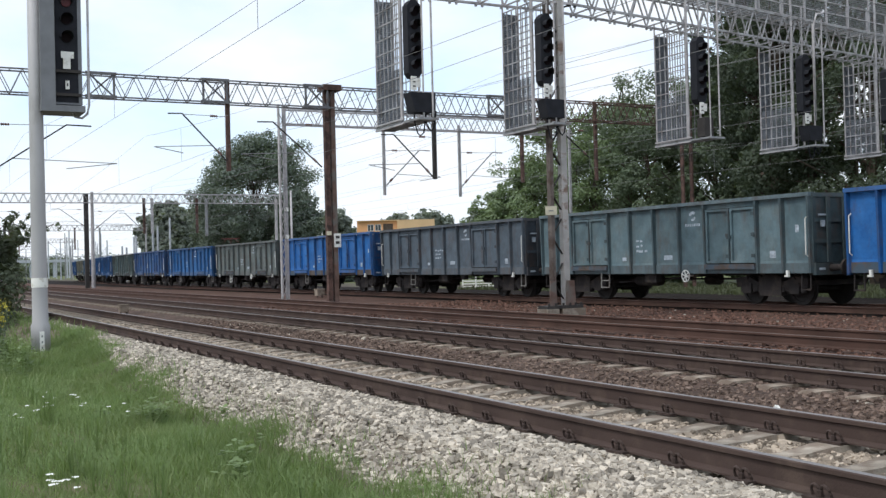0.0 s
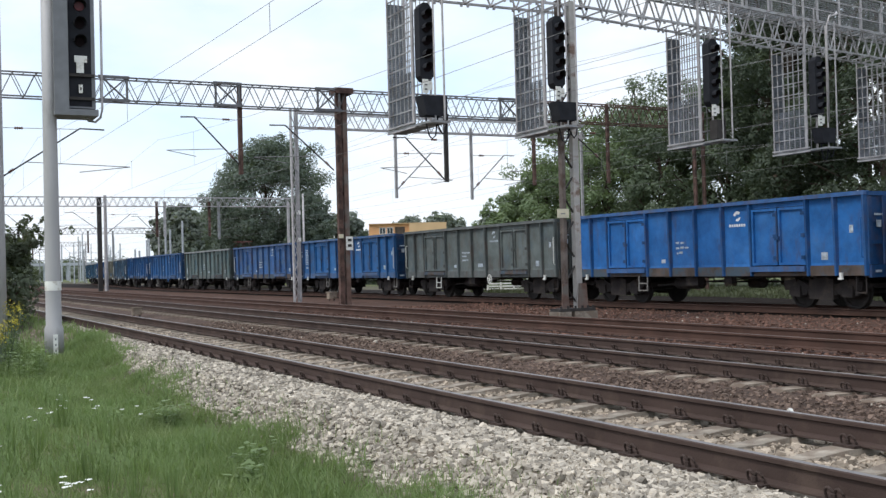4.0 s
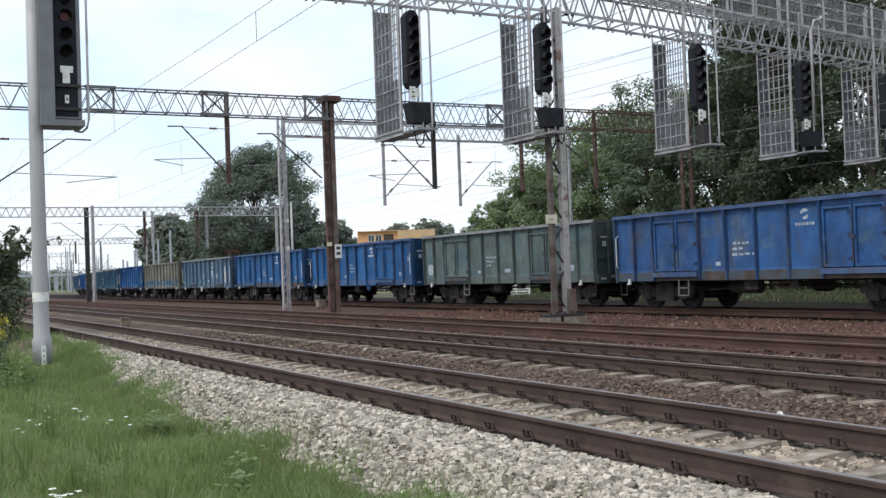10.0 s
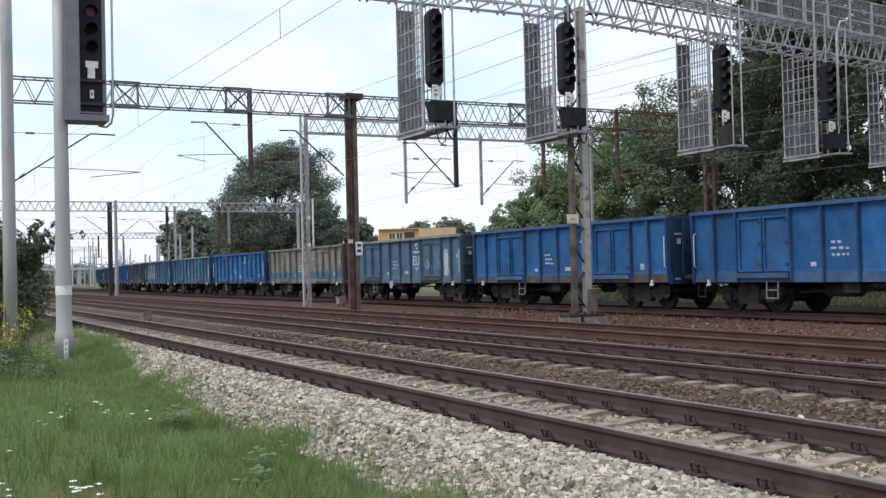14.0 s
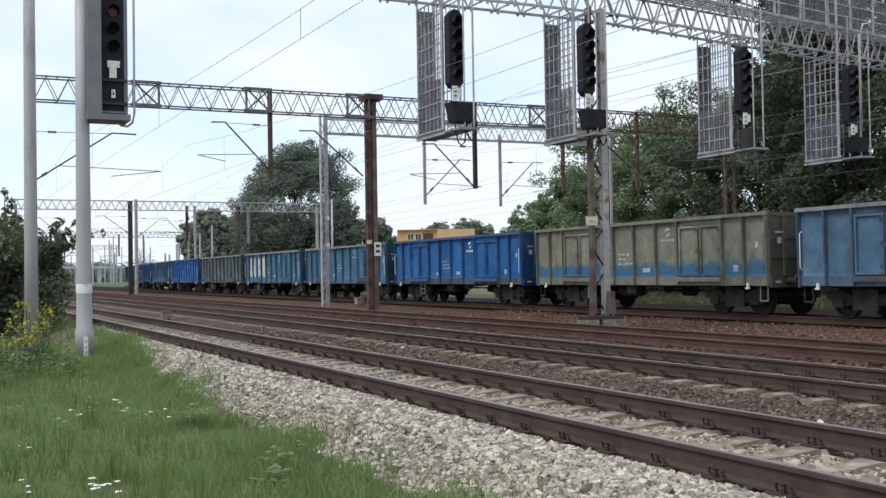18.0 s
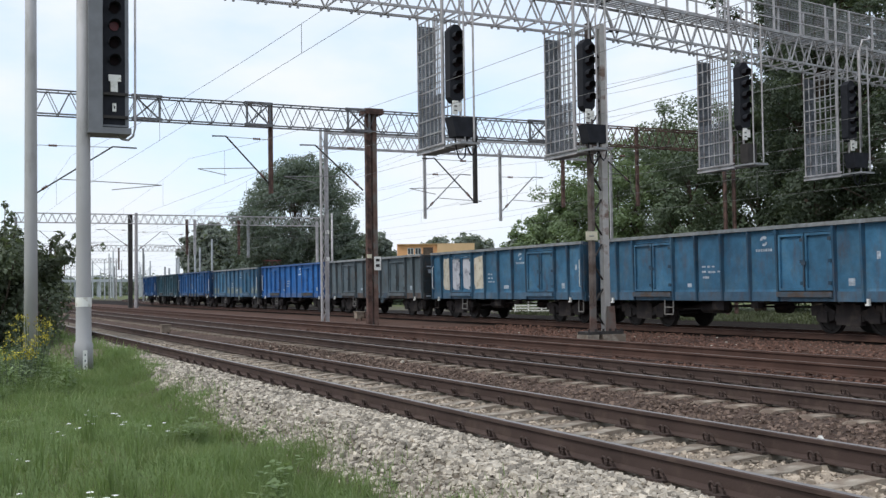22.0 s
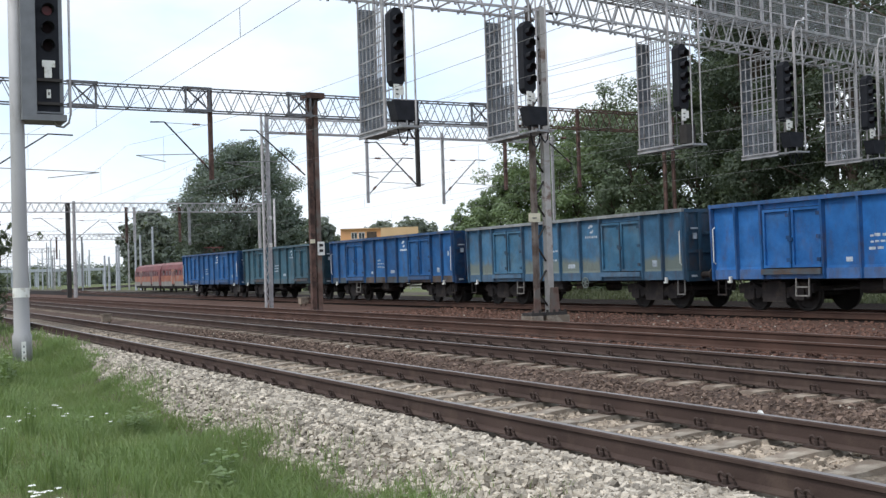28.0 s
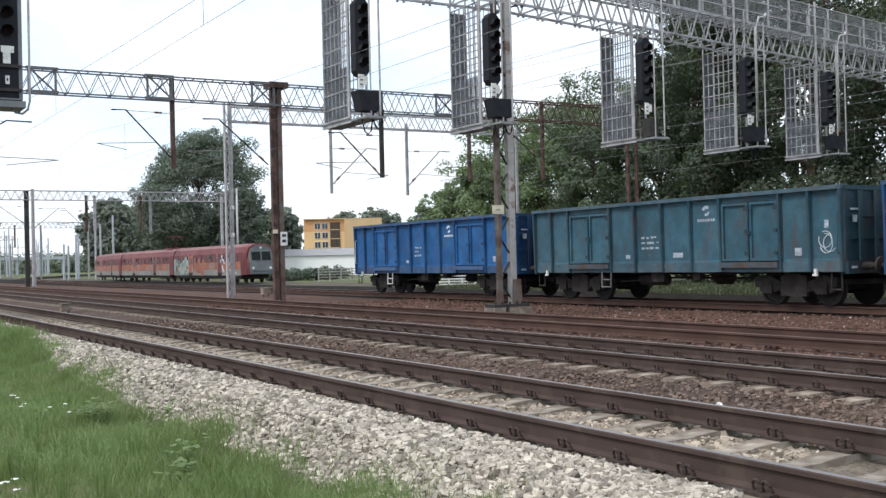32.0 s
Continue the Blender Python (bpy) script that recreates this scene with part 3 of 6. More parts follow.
for x in (26.6, 31.65):
    bm = bmesh.new()
    y = bridge_y(x) - 0.95
    tube(bm, [(x + 1.0, y + 0.2, BZ + BH + 0.1), (x + 0.75, y, BZ + BH - 0.05), (x + 0.45, y, BZ + 0.75), (x + 0.32, y, BZ + 0.35), (x + 0.3, y, BZ - 0.2), (x + 0.3, y, BZ - 2.7)], 0.07, 8)
    part("conduit", bm, M_galv, bridge, "bent grey conduit pipe", smooth=True)

# mast of the signal bridge
for x, w, m in ((16.17, 0.10, M_mast_dirty), (16.58, 0.18, M_mast_pale)):
    bm = bmesh.new()
    box(bm, x - w / 2, x + w / 2, 23.95, 24.13, 0.0, BZ + 0.1)
    part("leg", bm, m, bridge, bevel=0.01)
for k in range(13):
    z0, z1 = 0.05 + k * 0.6, 0.05 + (k + 1) * 0.6
    bm = bmesh.new()
    beam(bm, (16.17, 24.04, z0 if k % 2 else z1), (16.58, 24.04, z1 if k % 2 else z0), 0.07, 0.02)
    part("lacing_bar", bm, M_dark_steel, bridge)
for x, w in ((15.97, 0.22), (16.50, 0.30)):
    bm = bmesh.new()
    v = box(bm, x, x + w, 23.88, 23.94, 0.0, 0.66)
    for q in v[4:]:
        q.co.x = x + w / 2 + (q.co.x - x - w / 2) * 0.72
    part("gusset_plate", bm, M_mast_brown, bridge, bevel=0.01)
bm = bmesh.new()
box(bm, 15.78, 16.92, 23.72, 24.2, -0.08, 0.0)
base = part("base_plate", bm, M_dark_steel, bridge)
for x in (15.84, 16.06, 16.3, 16.52, 16.7, 16.87):
    bm = bmesh.new()
    lathe(bm, [(0.035, 0), (0.035, 0.07)], (x, 23.76, 0.0), 6)
    part("bolt", bm, M_dark_steel, base)
for x, w in ((15.75, 0.36), (16.24, 0.72)):
    bm = bmesh.new()
    box(bm, x, x + w, 23.68, 24.2, -0.55, -0.08)
    part("footing", bm, M_concrete, bridge, "pale concrete footing", bevel=0.02)
bm = bmesh.new()
box(bm, 15.88, 16.24, 23.86, 23.885, 2.42, 2.66)
plate = part("sign_plate", bm, M_cream, bridge, "cream sign plate")
bm = bmesh.new()
box(bm, 15.98, 16.12, 23.852, 23.859, 2.52, 2.545)
part("lettering", bm, M_signal_grey, plate)


def signal_head(parent, x, y, zb, zt, w=0.46, lamps=5):
    """Dark background board with hooded lamps and a white tag."""
    bm = bmesh.new()
    z1, z2 = zb, zt
    v = [(x - w / 2, z1 + 0.12), (x - w / 2 + 0.1, z1), (x + w / 2 - 0.1, z1), (x + w / 2, z1 + 0.12), (x + w / 2, z2 - 0.14), (x + w / 2 - 0.12, z2), (x - w / 2 + 0.12, z2), (x - w / 2, z2 - 0.14)]
    f = [bm.verts.new((a, y, b)) for a, b in v]
    k = [bm.verts.new((a, y + 0.28, b)) for a, b in v]
    bm.faces.new(f)
    bm.faces.new(k[::-1])
    for i in range(8):
        bm.faces.new((f[i], k[i], k[(i + 1) % 8], f[(i + 1) % 8]))
    head = part("signal_head", bm, M_black, parent, "matt black signal head", bevel=0.012)
    step = (z2 - z1 - 0.3) / lamps
    for i in range(lamps):
        zc = z1 + 0.15 + step * (i + 0.5)
        bm = bmesh.new()
        lathe(bm, [(0.10, -0.02), (0.10, 0.012)], (x, y - 0.012, zc), 14, "y")
        part("lens", bm, M_lens, head, smooth=False)
        bm = bmesh.new()
        # hood: the upper part of a short tube
        for j in range(9):
            a0, a1 = math.radians(-10 + j * 22.2), math.radians(-10 + (j + 1) * 22.2)
            p = [(x + 0.125 * math.cos(a), y - l, zc + 0.125 * math.sin(a)) for a in (a0, a1) for l in (0.0, 0.2)]
            vv = [bm.verts.new(c) for c in p]
            bm.faces.new((vv[0], vv[1], vv[3], vv[2]))
        part("hood", bm, M_black, head)
    return head


def hanging_signal(x, y, zb, zt, junction, wd=0.5, deep=1.4):
    """Signal cradle hung below the bridge: maintenance cage behind, head in front, on a grated floor."""
    s = thing("hanging_signal", "hanging signal before a grey mesh cage, lamps unlit", "railway signal", (x, y, 0), "signals on the bridge")
    # ladder-like side frames of the cage
    for xx, chord in ((0.0, 0.036), (wd, 0.026)):
        bm = bmesh.new()
        n = round((zt - zb) / 0.37)
        for k in range(n + 1):
            z = zb + (zt - zb) * k / n
            beam(bm, (xx, -0.04, z), (xx, deep, z), chord * 0.8)
        for k in range(7):
            beam(bm, (xx, deep * k / 6, zb), (xx, deep * k / 6, zt), chord if k in (0, 6) else chord * 0.7)
        part("side_frame", bm, M_galv_mid, s)
    # far end closed by fine mesh
    bm = bmesh.new()
    k = 0
    while 0.05 * k < zt - zb:
        beam(bm, (0.02, deep, zb + 0.05 * k), (wd - 0.02, deep, zb + 0.05 * k), 0.026)
        k += 1
    for k in range(13):
        beam(bm, (0.02 + (wd - 0.04) * k / 12, deep + 0.02, zb), (0.02 + (wd - 0.04) * k / 12, deep + 0.02, zt), 0.022)
    part("end_mesh", bm, M_mesh, s, "fine grey wire mesh")
    # lower half of the track side closed by mesh
    bm = bmesh.new()
    hm = 0.40 * (zt - zb)
    k = 0
    while 0.06 * k < hm:
        beam(bm, (0.02, 0.02, zb + 0.06 * k), (0.02, deep - 0.02, zb + 0.06 * k), 0.017)
        k += 1
    for k in range(1, 24):
        beam(bm, (0.022, deep * k / 24, zb), (0.022, deep * k / 24, zb + hm), 0.016)
    part("side_mesh", bm, M_mesh, s, "fine grey wire mesh")
    # main posts reach up through the bridge
    for xx, yy, top, w in ((0.0, -0.06, BZ + BH + 1.3, 0.085), (wd, -0.04, BZ + BH + 0.4, 0.05), (0.0, deep, BZ + 0.3, 0.05), (wd, deep, BZ + 0.3, 0.05), (wd - 0.12, -0.98, BZ + 0.6, 0.05), (0.26, -0.72, BZ + 0.5, 0.045)):
        bm = bmesh.new()
        beam(bm, (xx, yy, zb), (xx, yy, top), w, w, 8)
        part("hanger_tube", bm, M_galv, s)
    # grated floor
    bm = bmesh.new()
    for k in range(9):
        xx = wd * k / 8
        beam(bm, (xx, -1.0, zb - 0.04), (xx, deep + 0.05, zb - 0.04), 0.022, 0.05)
    for yy in (-1.0, -0.5, 0.0, 0.7, deep + 0.05):
        beam(bm, (-0.02, yy, zb - 0.05), (wd + 0.02, yy, zb - 0.05), 0.05)
    part("floor_grating", bm, M_galv_dull, s)
    for o in (0.0, 0.12):
        bm = bmesh.new()
        beam(bm, (-0.03, -0.2, zb - 0.08 + o), (-0.03, deep + 0.05, zb - 0.08 + o), 0.045)
        part("edge_rail", bm, M_galv, s)
    hx = 0.17
    signal_head(s, hx, -0.5, zb + 1.02, zt - 0.38, 0.37)
    bm = bmesh.new()
    box(bm, hx - 0.16, hx - 0.01, -0.58, -0.55, zb + 0.70, zb + 1.04)
    box(bm, hx - 0.01, hx + 0.10, -0.58, -0.55, zb + 0.78, zb + 1.0)
    tag = part("tag_plate", bm, M_white, s, "white tag plate")
    for k in range(2):
        bm = bmesh.new()
        box(bm, hx - 0.12, hx - 0.05, -0.588, -0.5825, zb + 0.78 + 0.11 * k, zb + 0.81 + 0.11 * k)
        part("lettering", bm, M_dark_steel, tag)
    if junction:
        bm = bmesh.new()
        v = box(bm, hx - 0.28, hx + 0.42, -0.75, -0.35, zb + 0.14, zb + 0.62)
        for q in v[:4]:
            q.co.x = hx + 0.16 + (q.co.x - hx - 0.16) * 0.72
        part("junction_box", bm, M_black, s, "black junction box", bevel=0.015)
        for x0, x1, low in ((hx - 0.12, hx + 0.22, -0.36), (hx + 0.2, hx + 0.5, -0.24)):
            bm = bmesh.new()
            tube(bm, [(x0, -0.6, zb + 0.2), (x0 + 0.02, -0.6, zb - 0.1), (x0 + 0.09, -0.6, zb + low), ((x0 + x1) / 2, -0.6, zb + low - 0.06), (x1 - 0.08, -0.6, zb + low + 0.02), (x1, -0.6, zb + 0.2)], 0.04)
            part("cable", bm, M_black, s)
    else:
        bm = bmesh.new()
        box(bm, hx - 0.14, hx + 0.2, -0.72, -0.4, zb + 0.02, zb + 0.58)
        part("cabinet", bm, M_dark_steel, s, "dark steel cabinet", bevel=0.015)
    return s


for x, zb, jb in ((11.75, 4.77, True), (15.64, 4.80, True), (21.64, 4.72, False), (26.9, 4.74, True), (31.95, 4.74, True)):
    hanging_signal(x, bridge_y(x), zb, 8.1, jb)

# post signal beside the near track
post = thing("signal_post", "grey tapered steel post with a tall unlit signal", "signal post", (3.16, 24.0, -0.5))
bm = bmesh.new()
lathe(bm, [(0.20, 0), (0.195, 0.62), (0.165, 0.68), (0.16, 1.3), (0.145, 5.0), (0.135, 9.2)], sides=20)
part("pole", bm, M_post, post, smooth=True)
bm = bmesh.new()
lathe(bm, [(0.169, 0), (0.168, 0.2)], (0, 0, 1.42), 20)
part("white_band", bm, M_white, post)
bm = bmesh.new()
box(bm, -0.045, 0.045, -0.225, -0.2, 0.05, 0.5)
plate = part("number_plate", bm, M_white, post)
for k in range(3):
    bm = bmesh.new()
    box(bm, -0.014, 0.014, -0.232, -0.2275, 0.14 + 0.12 * k, 0.18 + 0.12 * k)
    part("lettering", bm, M_signal_grey, plate)
bm = bmesh.new()
box(bm, 0.07, 0.36, -0.30, 0.35, 5.25, 8.9)
part("side_board", bm, M_signal_grey, post, bevel=0.02)
bm = bmesh.new()
box(bm, 0.36, 0.93, -0.14, 0.32, 5.30, 8.9)
part("housing", bm, M_signal_grey, post, bevel=0.02)
bm = bmesh.new()
box(bm, 0.39, 0.85, -0.15, -0.135, 5.34, 8.85)
part("face", bm, M_black, post)
for z in (6.72, 7.1, 7.48, 7.86, 8.24):
    bm = bmesh.new()
    lathe(bm, [(0.10, -0.02), (0.10, 0.015)], (0.62, -0.16, z), 14, "y")
    ln = part("lens", bm, M_lens_red if z == 7.48 else M_lens, post)
    bm = bmesh.new()
    for j in range(9):
        a0, a1 = math.radians(-10 + j * 22.2), math.radians(-10 + (j + 1) * 22.2)
        vv = [bm.verts.new((0.62 + 0.13 * math.cos(a), -0.15 - l, z + 0.13 * math.sin(a))) for a in (a0, a1) for l in (0, 0.2)]
        bm.faces.new((vv[0], vv[1], vv[3], vv[2]))
    part("hood", bm, M_black, post)
bm = bmesh.new()
box(bm, 0.50, 0.76, -0.19, -0.16, 6.28, 6.42)
box(bm, 0.54, 0.69, -0.19, -0.16, 6.05, 6.28)
part("tag_plate", bm, M_white, post, "white T-shaped plate")
bm = bmesh.new()
box(bm, 0.58, 0.66, -0.19, -0.16, 5.62, 5.80)
tag = part("tag_plate", bm, M_white, post, "white tag plate")
bm = bmesh.new()
box(bm, 0.605, 0.635, -0.197, -0.1925, 5.68, 5.74)
part("lettering", bm, M_dark_steel, tag)
for z in (5.5, 6.0):
    bm = bmesh.new()
    box(bm, 0.38, 0.90, -0.21, -0.155, z - 0.03, z + 0.03)
    part("bar", bm, M_dark_steel, post)
bm = bmesh.new()
box(bm, 0.06, 0.95, -0.35, 0.4, 5.12, 5.25)
part("floor_plate", bm, M_signal_grey, post, bevel=0.02)
bm = bmesh.new()
tube(bm, [(0.70, -0.1, 5.15), (0.78, -0.1, 5.04), (0.92, -0.1, 5.02), (1.03, -0.1, 5.12), (1.07, -0.1, 5.3), (1.08, -0.1, 9.0)], 0.05, 8)
part("conduit", bm, M_galv, post, smooth=True)

# overhead line portals
portal = thing("catenary_portal", "dark lattice overhead line portal on a rusty mast", "catenary portal", (0, 44.0, 0), "overhead line portals")
bm = bmesh.new()
lattice(bm, (4.0, -0.3, 8.14), (27.2, -0.3, 8.14), (0, 1, 0), 0.6, (0, 0, 1), 0.92, 0.86, 0.055, 0.028)
for x in (7.7, 12.3, 16.8, 26.0):
    for z0, z1 in ((8.14, 9.06), (9.06, 8.14)):
        beam(bm, (x, -0.32, z0), (x + 1.0, -0.32, z1), 0.06)
    for xx in (x, x + 1.0):
        beam(bm, (xx, -0.32, 8.14), (xx, -0.32, 9.06), 0.08)
    for z in (8.14, 9.06):
        beam(bm, (x - 0.1, -0.32, z), (x + 1.1, -0.32, z), 0.11)
part("beam", bm, M_beam_dark, portal)
bm = bmesh.new()
lattice(bm, (27.2, -0.3, 8.14), (38.3, -0.3, 8.14), (0, 1, 0), 0.6, (0, 0, 1), 0.92, 0.86, 0.06, 0.032)
part("rusty_beam", bm, M_rust_mast, portal, "rusty end bay of the lattice beam")
for x in (38.0, 38.6):
    bm = bmesh.new()
    box(bm, x - 0.05, x + 0.05, -0.1, 0.1, -0.6, 9.0)
    part("mast_channel", bm, M_rust_mast, portal)
for x, m in ((17.84, M_rust_mast), (18.13, M_mast_brown)):
    bm = bmesh.new()
    box(bm, x - 0.10, x + 0.10, -0.12, 0.12, -0.45, 9.05)
    part("mast_channel", bm, m, portal, bevel=0.01)
for k in range(12):
    z0, z1 = -0.3 + k * 0.75, -0.3 + (k + 1) * 0.75
    bm = bmesh.new()
    beam(bm, (17.86, 0.0, z0 if k % 2 else z1), (18.12, 0.0, z1 if k % 2 else z0), 0.07, 0.02)
    part("lacing_bar", bm, M_rust_mast, portal)
bm = bmesh.new()
box(bm, 17.6, 18.45, -0.4, 0.4, 8.9, 9.15)
part("cap_plate", bm, M_rust_mast, portal)
bm = bmesh.new()
box(bm, 18.02, 18.34, -0.19, -0.16, 2.02, 2.62)
plate = part("number_plate", bm, M_white, portal)
bm = bmesh.new()
for z in (2.16, 2.4):
    box(bm, 18.09, 18.27, -0.198, -0.1925, z, z + 0.12)
part("lettering", bm, M_dark_steel, plate)
bm = bmesh.new()
box(bm, 17.68, 17.9, -0.19, -0.16, 2.55, 2.72)
part("band", bm, M_cream, portal)
bm = bmesh.new()
box(bm, 3.75, 4.0, -0.12, 0.12, -0.6, 9.1)
part("end_post", bm, M_galv_dull, portal)
for x, z in ((13.4, 5.3), (23.2, 5.1), (28.0, 5.0), (32.4, 5.15)):
    bm = bmesh.new()
    w = 0.085 if x < 25 else 0.065
    box(bm, x - w, x + w, -0.08, 0.08, z, 9.1)
    part("drop_post", bm, M_rust_mast if x != 23.2 else M_dark_steel, portal, bevel=0.01)

portal2 = thing("catenary_portal", "galvanised lattice overhead line portal with a slim lattice mast", "catenary portal", (0, 50.6, 0), "overhead line portals")
bm = bmesh.new()
lattice(bm, (18.35, -0.25, 8.28), (35.5, -0.25, 8.28), (0, 1, 0), 0.5, (0, 0, 1), 0.75, 0.8, 0.06, 0.035)
part("beam", bm, M_galv, portal2)
for x, w in ((17.99, 0.035), (18.27, 0.075)):
    bm = bmesh.new()
    box(bm, x - w, x + w, -0.1, 0.1, -0.45, 9.25 if x < 18.5 else 9.0)
    part("mast_channel", bm, M_galv, portal2, bevel=0.01)
for k in range(13):
    z0, z1 = -0.3 + k * 0.7, -0.3 + (k + 1) * 0.7
    bm = bmesh.new()
    beam(bm, (17.99, -0.105, z0), (18.27, -0.105, z1), 0.06, 0.02)
    part("lacing_bar", bm, M_galv, portal2)
    bm = bmesh.new()
    beam(bm, (17.99, -0.13, z1), (18.27, -0.13, z0), 0.06, 0.02)
    part("lacing_bar", bm, M_galv, portal2)
for z in (2.7, 4.05):
    bm = bmesh.new()
    box(bm, 18.16, 18.36, -0.125, -0.112, z - 0.1, z + 0.1)
    part("plate", bm, M_white, portal2, "small white plate")
for x, z in ((23.7, 4.8), (28.2, 4.75), (35.4, -0.6)):
    bm = bmesh.new()
    box(bm, x - 0.068, x + 0.068, -0.06, 0.06, z, 8.6)
    part("drop_post", bm, M_galv, portal2, bevel=0.01)

roadside = thing("concrete_mast", "grey tapered concrete mast beside the near track", "mast", (2.63, 30.0, -0.55))
bm = bmesh.new()
lathe(bm, [(0.178, 0), (0.165, 3), (0.15, 8), (0.135, 12)], sides=18)
part("shaft", bm, M_post, roadside, smooth=True)
bm = bmesh.new()
lathe(bm, [(0.145, 11.9), (0.145, 12.1)], sides=18)
part("cap", bm, M_galv_dull, roadside)

# a slim pole close behind the lattice mast
for x, y, h in ((38.3, 104.5, 9.6),):
    t = thing("slim_pole", "slim grey steel pole behind the parked train", "pole", (x, y, -0.6))
    bm = bmesh.new()
    lathe(bm, [(0.12, 0), (0.1, h)], sides=12)
    part("pole", bm, M_galv, t, smooth=True)

for y, x0, x1, dark in ((110.0, 8.0, 39.0, 18.95), (185.0, 6.0, 42.0, 19.2), (260.0, 4.0, 42.0, 19.2), (330.0, 4.0, 42.0, 19.2)):
    t = thing("catenary_portal", "distant lattice overhead line portal", "catenary portal", (0, y, 0), "overhead line portals")
    bm = bmesh.new()
    lattice(bm, (x0, -0.3, 8.0), (x1, -0.3, 8.0), (0, 1, 0), 0.6, (0, 0, 1), 0.9, 0.8, 0.07, 0.04, False)
    part("beam", bm, M_galv, t)
    bm = bmesh.new()
    box(bm, dark - 0.2, dark + 0.2, -0.2, 0.2, -0.6, 8.9)
    part("mast", bm, M_dark_steel, t)
    bm = bmesh.new()
    lathe(bm, [(0.2, -0.6), (0.15, 9.2)], (dark + 0.85, 1.5, 0), 8)
    part("mast", bm, M_galv, t)
    for x, z, m in ((24.6, 4.9, M_rust_mast), (25.4, 4.9, M_galv), (30.0, 4.9, M_rust_mast), (x1 - 0.4, -0.6, M_galv), (x1 - 8.0, 4.6 if y == 110 else -0.6, M_galv_dull), (x0 + 0.3, 2.0, M_galv_dull)):
        bm = bmesh.new()
        box(bm, x - 0.12, x + 0.12, -0.12, 0.12, z, 8.5)
        part("drop_post", bm, m, t)

for x, y, z, reach, drop, m in ((23.1, 44.0, 5.2, -2.6, 1.9, M_dark_steel), (13.3, 44.0, 5.75, -2.4, 1.9, M_dark_steel), (17.6, 44.0, 5.55, -2.9, 1.9, M_dark_steel), (3.95, 44.0, 5.0, 3.9, 2.0, M_dark_steel),
                                (23.8, 50.6, 5.3, 2.6, 1.9, M_galv_dull), (28.3, 50.6, 5.3, 2.6, 1.9, M_galv_dull), (32.0, 44.0, 6.3, -2.4, 1.4, M_dark_steel),
                                (18.9, 110.0, 5.6, -3.2, 1.8, M_dark_steel), (20.0, 111.5, 5.4, 3.0, 1.9, M_dark_steel), (24.5, 110, 5.2, -2.4, 1.8, M_dark_steel), (12.4, 110, 5.4, -2.6, 1.8, M_dark_steel),
                                (19.2, 185.0, 5.6, -3.0, 1.8, M_dark_steel), (20.0, 186, 5.4, 3.0, 1.9, M_dark_steel)):
    cantilever("cantilever", x, y, z, reach, drop, m)

# overhead wires: contact wire, sagging messenger and droppers for each track
SUPPORTS = [-22, 44, 110, 185, 260, 330, 400]
for xc, zc in ((5.6, 5.05), (10.2, 5.1), (14.1, 5.15), (23.4, 5.2), (28.2, 5.2), (35.4, 5.2)):
    line = thing("overhead_line", "thin overhead contact wire hung from a messenger wire", "overhead wire", (xc, 0, zc), "overhead lines")
    bm = bmesh.new()
    pts = [(0.25 * (-1) ** i, y, 0) for i, y in enumerate(SUPPORTS)]
    tube(bm, pts, 0.010, 4)
    part("contact_wire", bm, M_wire, line)
    bm, mess = bmesh.new(), []
    for i, (ya, yb) in enumerate(zip(SUPPORTS, SUPPORTS[1:])):
        for k in range(24):
            s = k / 24
            p = ((0.25 * (-1) ** i) * (1 - 2 * s), ya + (yb - ya) * s, 1.55 - 1.1 * 4 * s * (1 - s))
            mess.append(p)
            if k % 4 == 2 and ya < 100:
                bd = bmesh.new()
                beam(bd, p, (p[0], p[1], 0), 0.008, 0.008, 4)
                part("dropper", bd, M_wire, line)
    tube(bm, mess, 0.010, 4)
    part("messenger_wire", bm, M_wire, line)
feeder = thing("feeder_line", "thin feeder cables strung along the railway", "overhead wire", (0, 0, 0))
for x, z in ((26.0, 9.6), (26.8, 10.2), (30.0, 9.4), (33.0, 10.0)):
    bm = bmesh.new()
    tube(bm, [(x, ya + (yb - ya) * k / 8, z - 4.0 * (k / 8) * (1 - k / 8)) for ya, yb in zip(SUPPORTS, SUPPORTS[1:]) for k in range(8)], 0.014, 4)
    part("cable", bm, M_wire, feeder)

R = random.Random(9)
for k in range(26):
    x, y = R.choice((2.0, 7.9, 12.2, 16.5, 19.5, 26.5, 31.0)) + R.uniform(-0.3, 0.3), 130 + 11.5 * k + R.uniform(-4, 4)
    if abs(x - 23.44 - line_x(y)[0]) < 2.6:
        x += 5.5
    t = thing("line_mast", "slim distant overhead line mast", "mast", (x, y, -0.6), "distant line masts")
    bm = bmesh.new()
    lathe(bm, [(0.16, 0), (0.1, 8.6)], sides=8)
    part("pole", bm, M_galv_dull if k % 3 else M_dark_steel, t)
    bm = bmesh.new()
    tube(bm, [(0, 0, 5.8), (2.1 * (1 if k % 2 else -1), 0, 7.3), (2.9 * (1 if k % 2 else -1), 0, 7.3)], 0.09, 5)
    part("arm", bm, M_dark_steel, t)

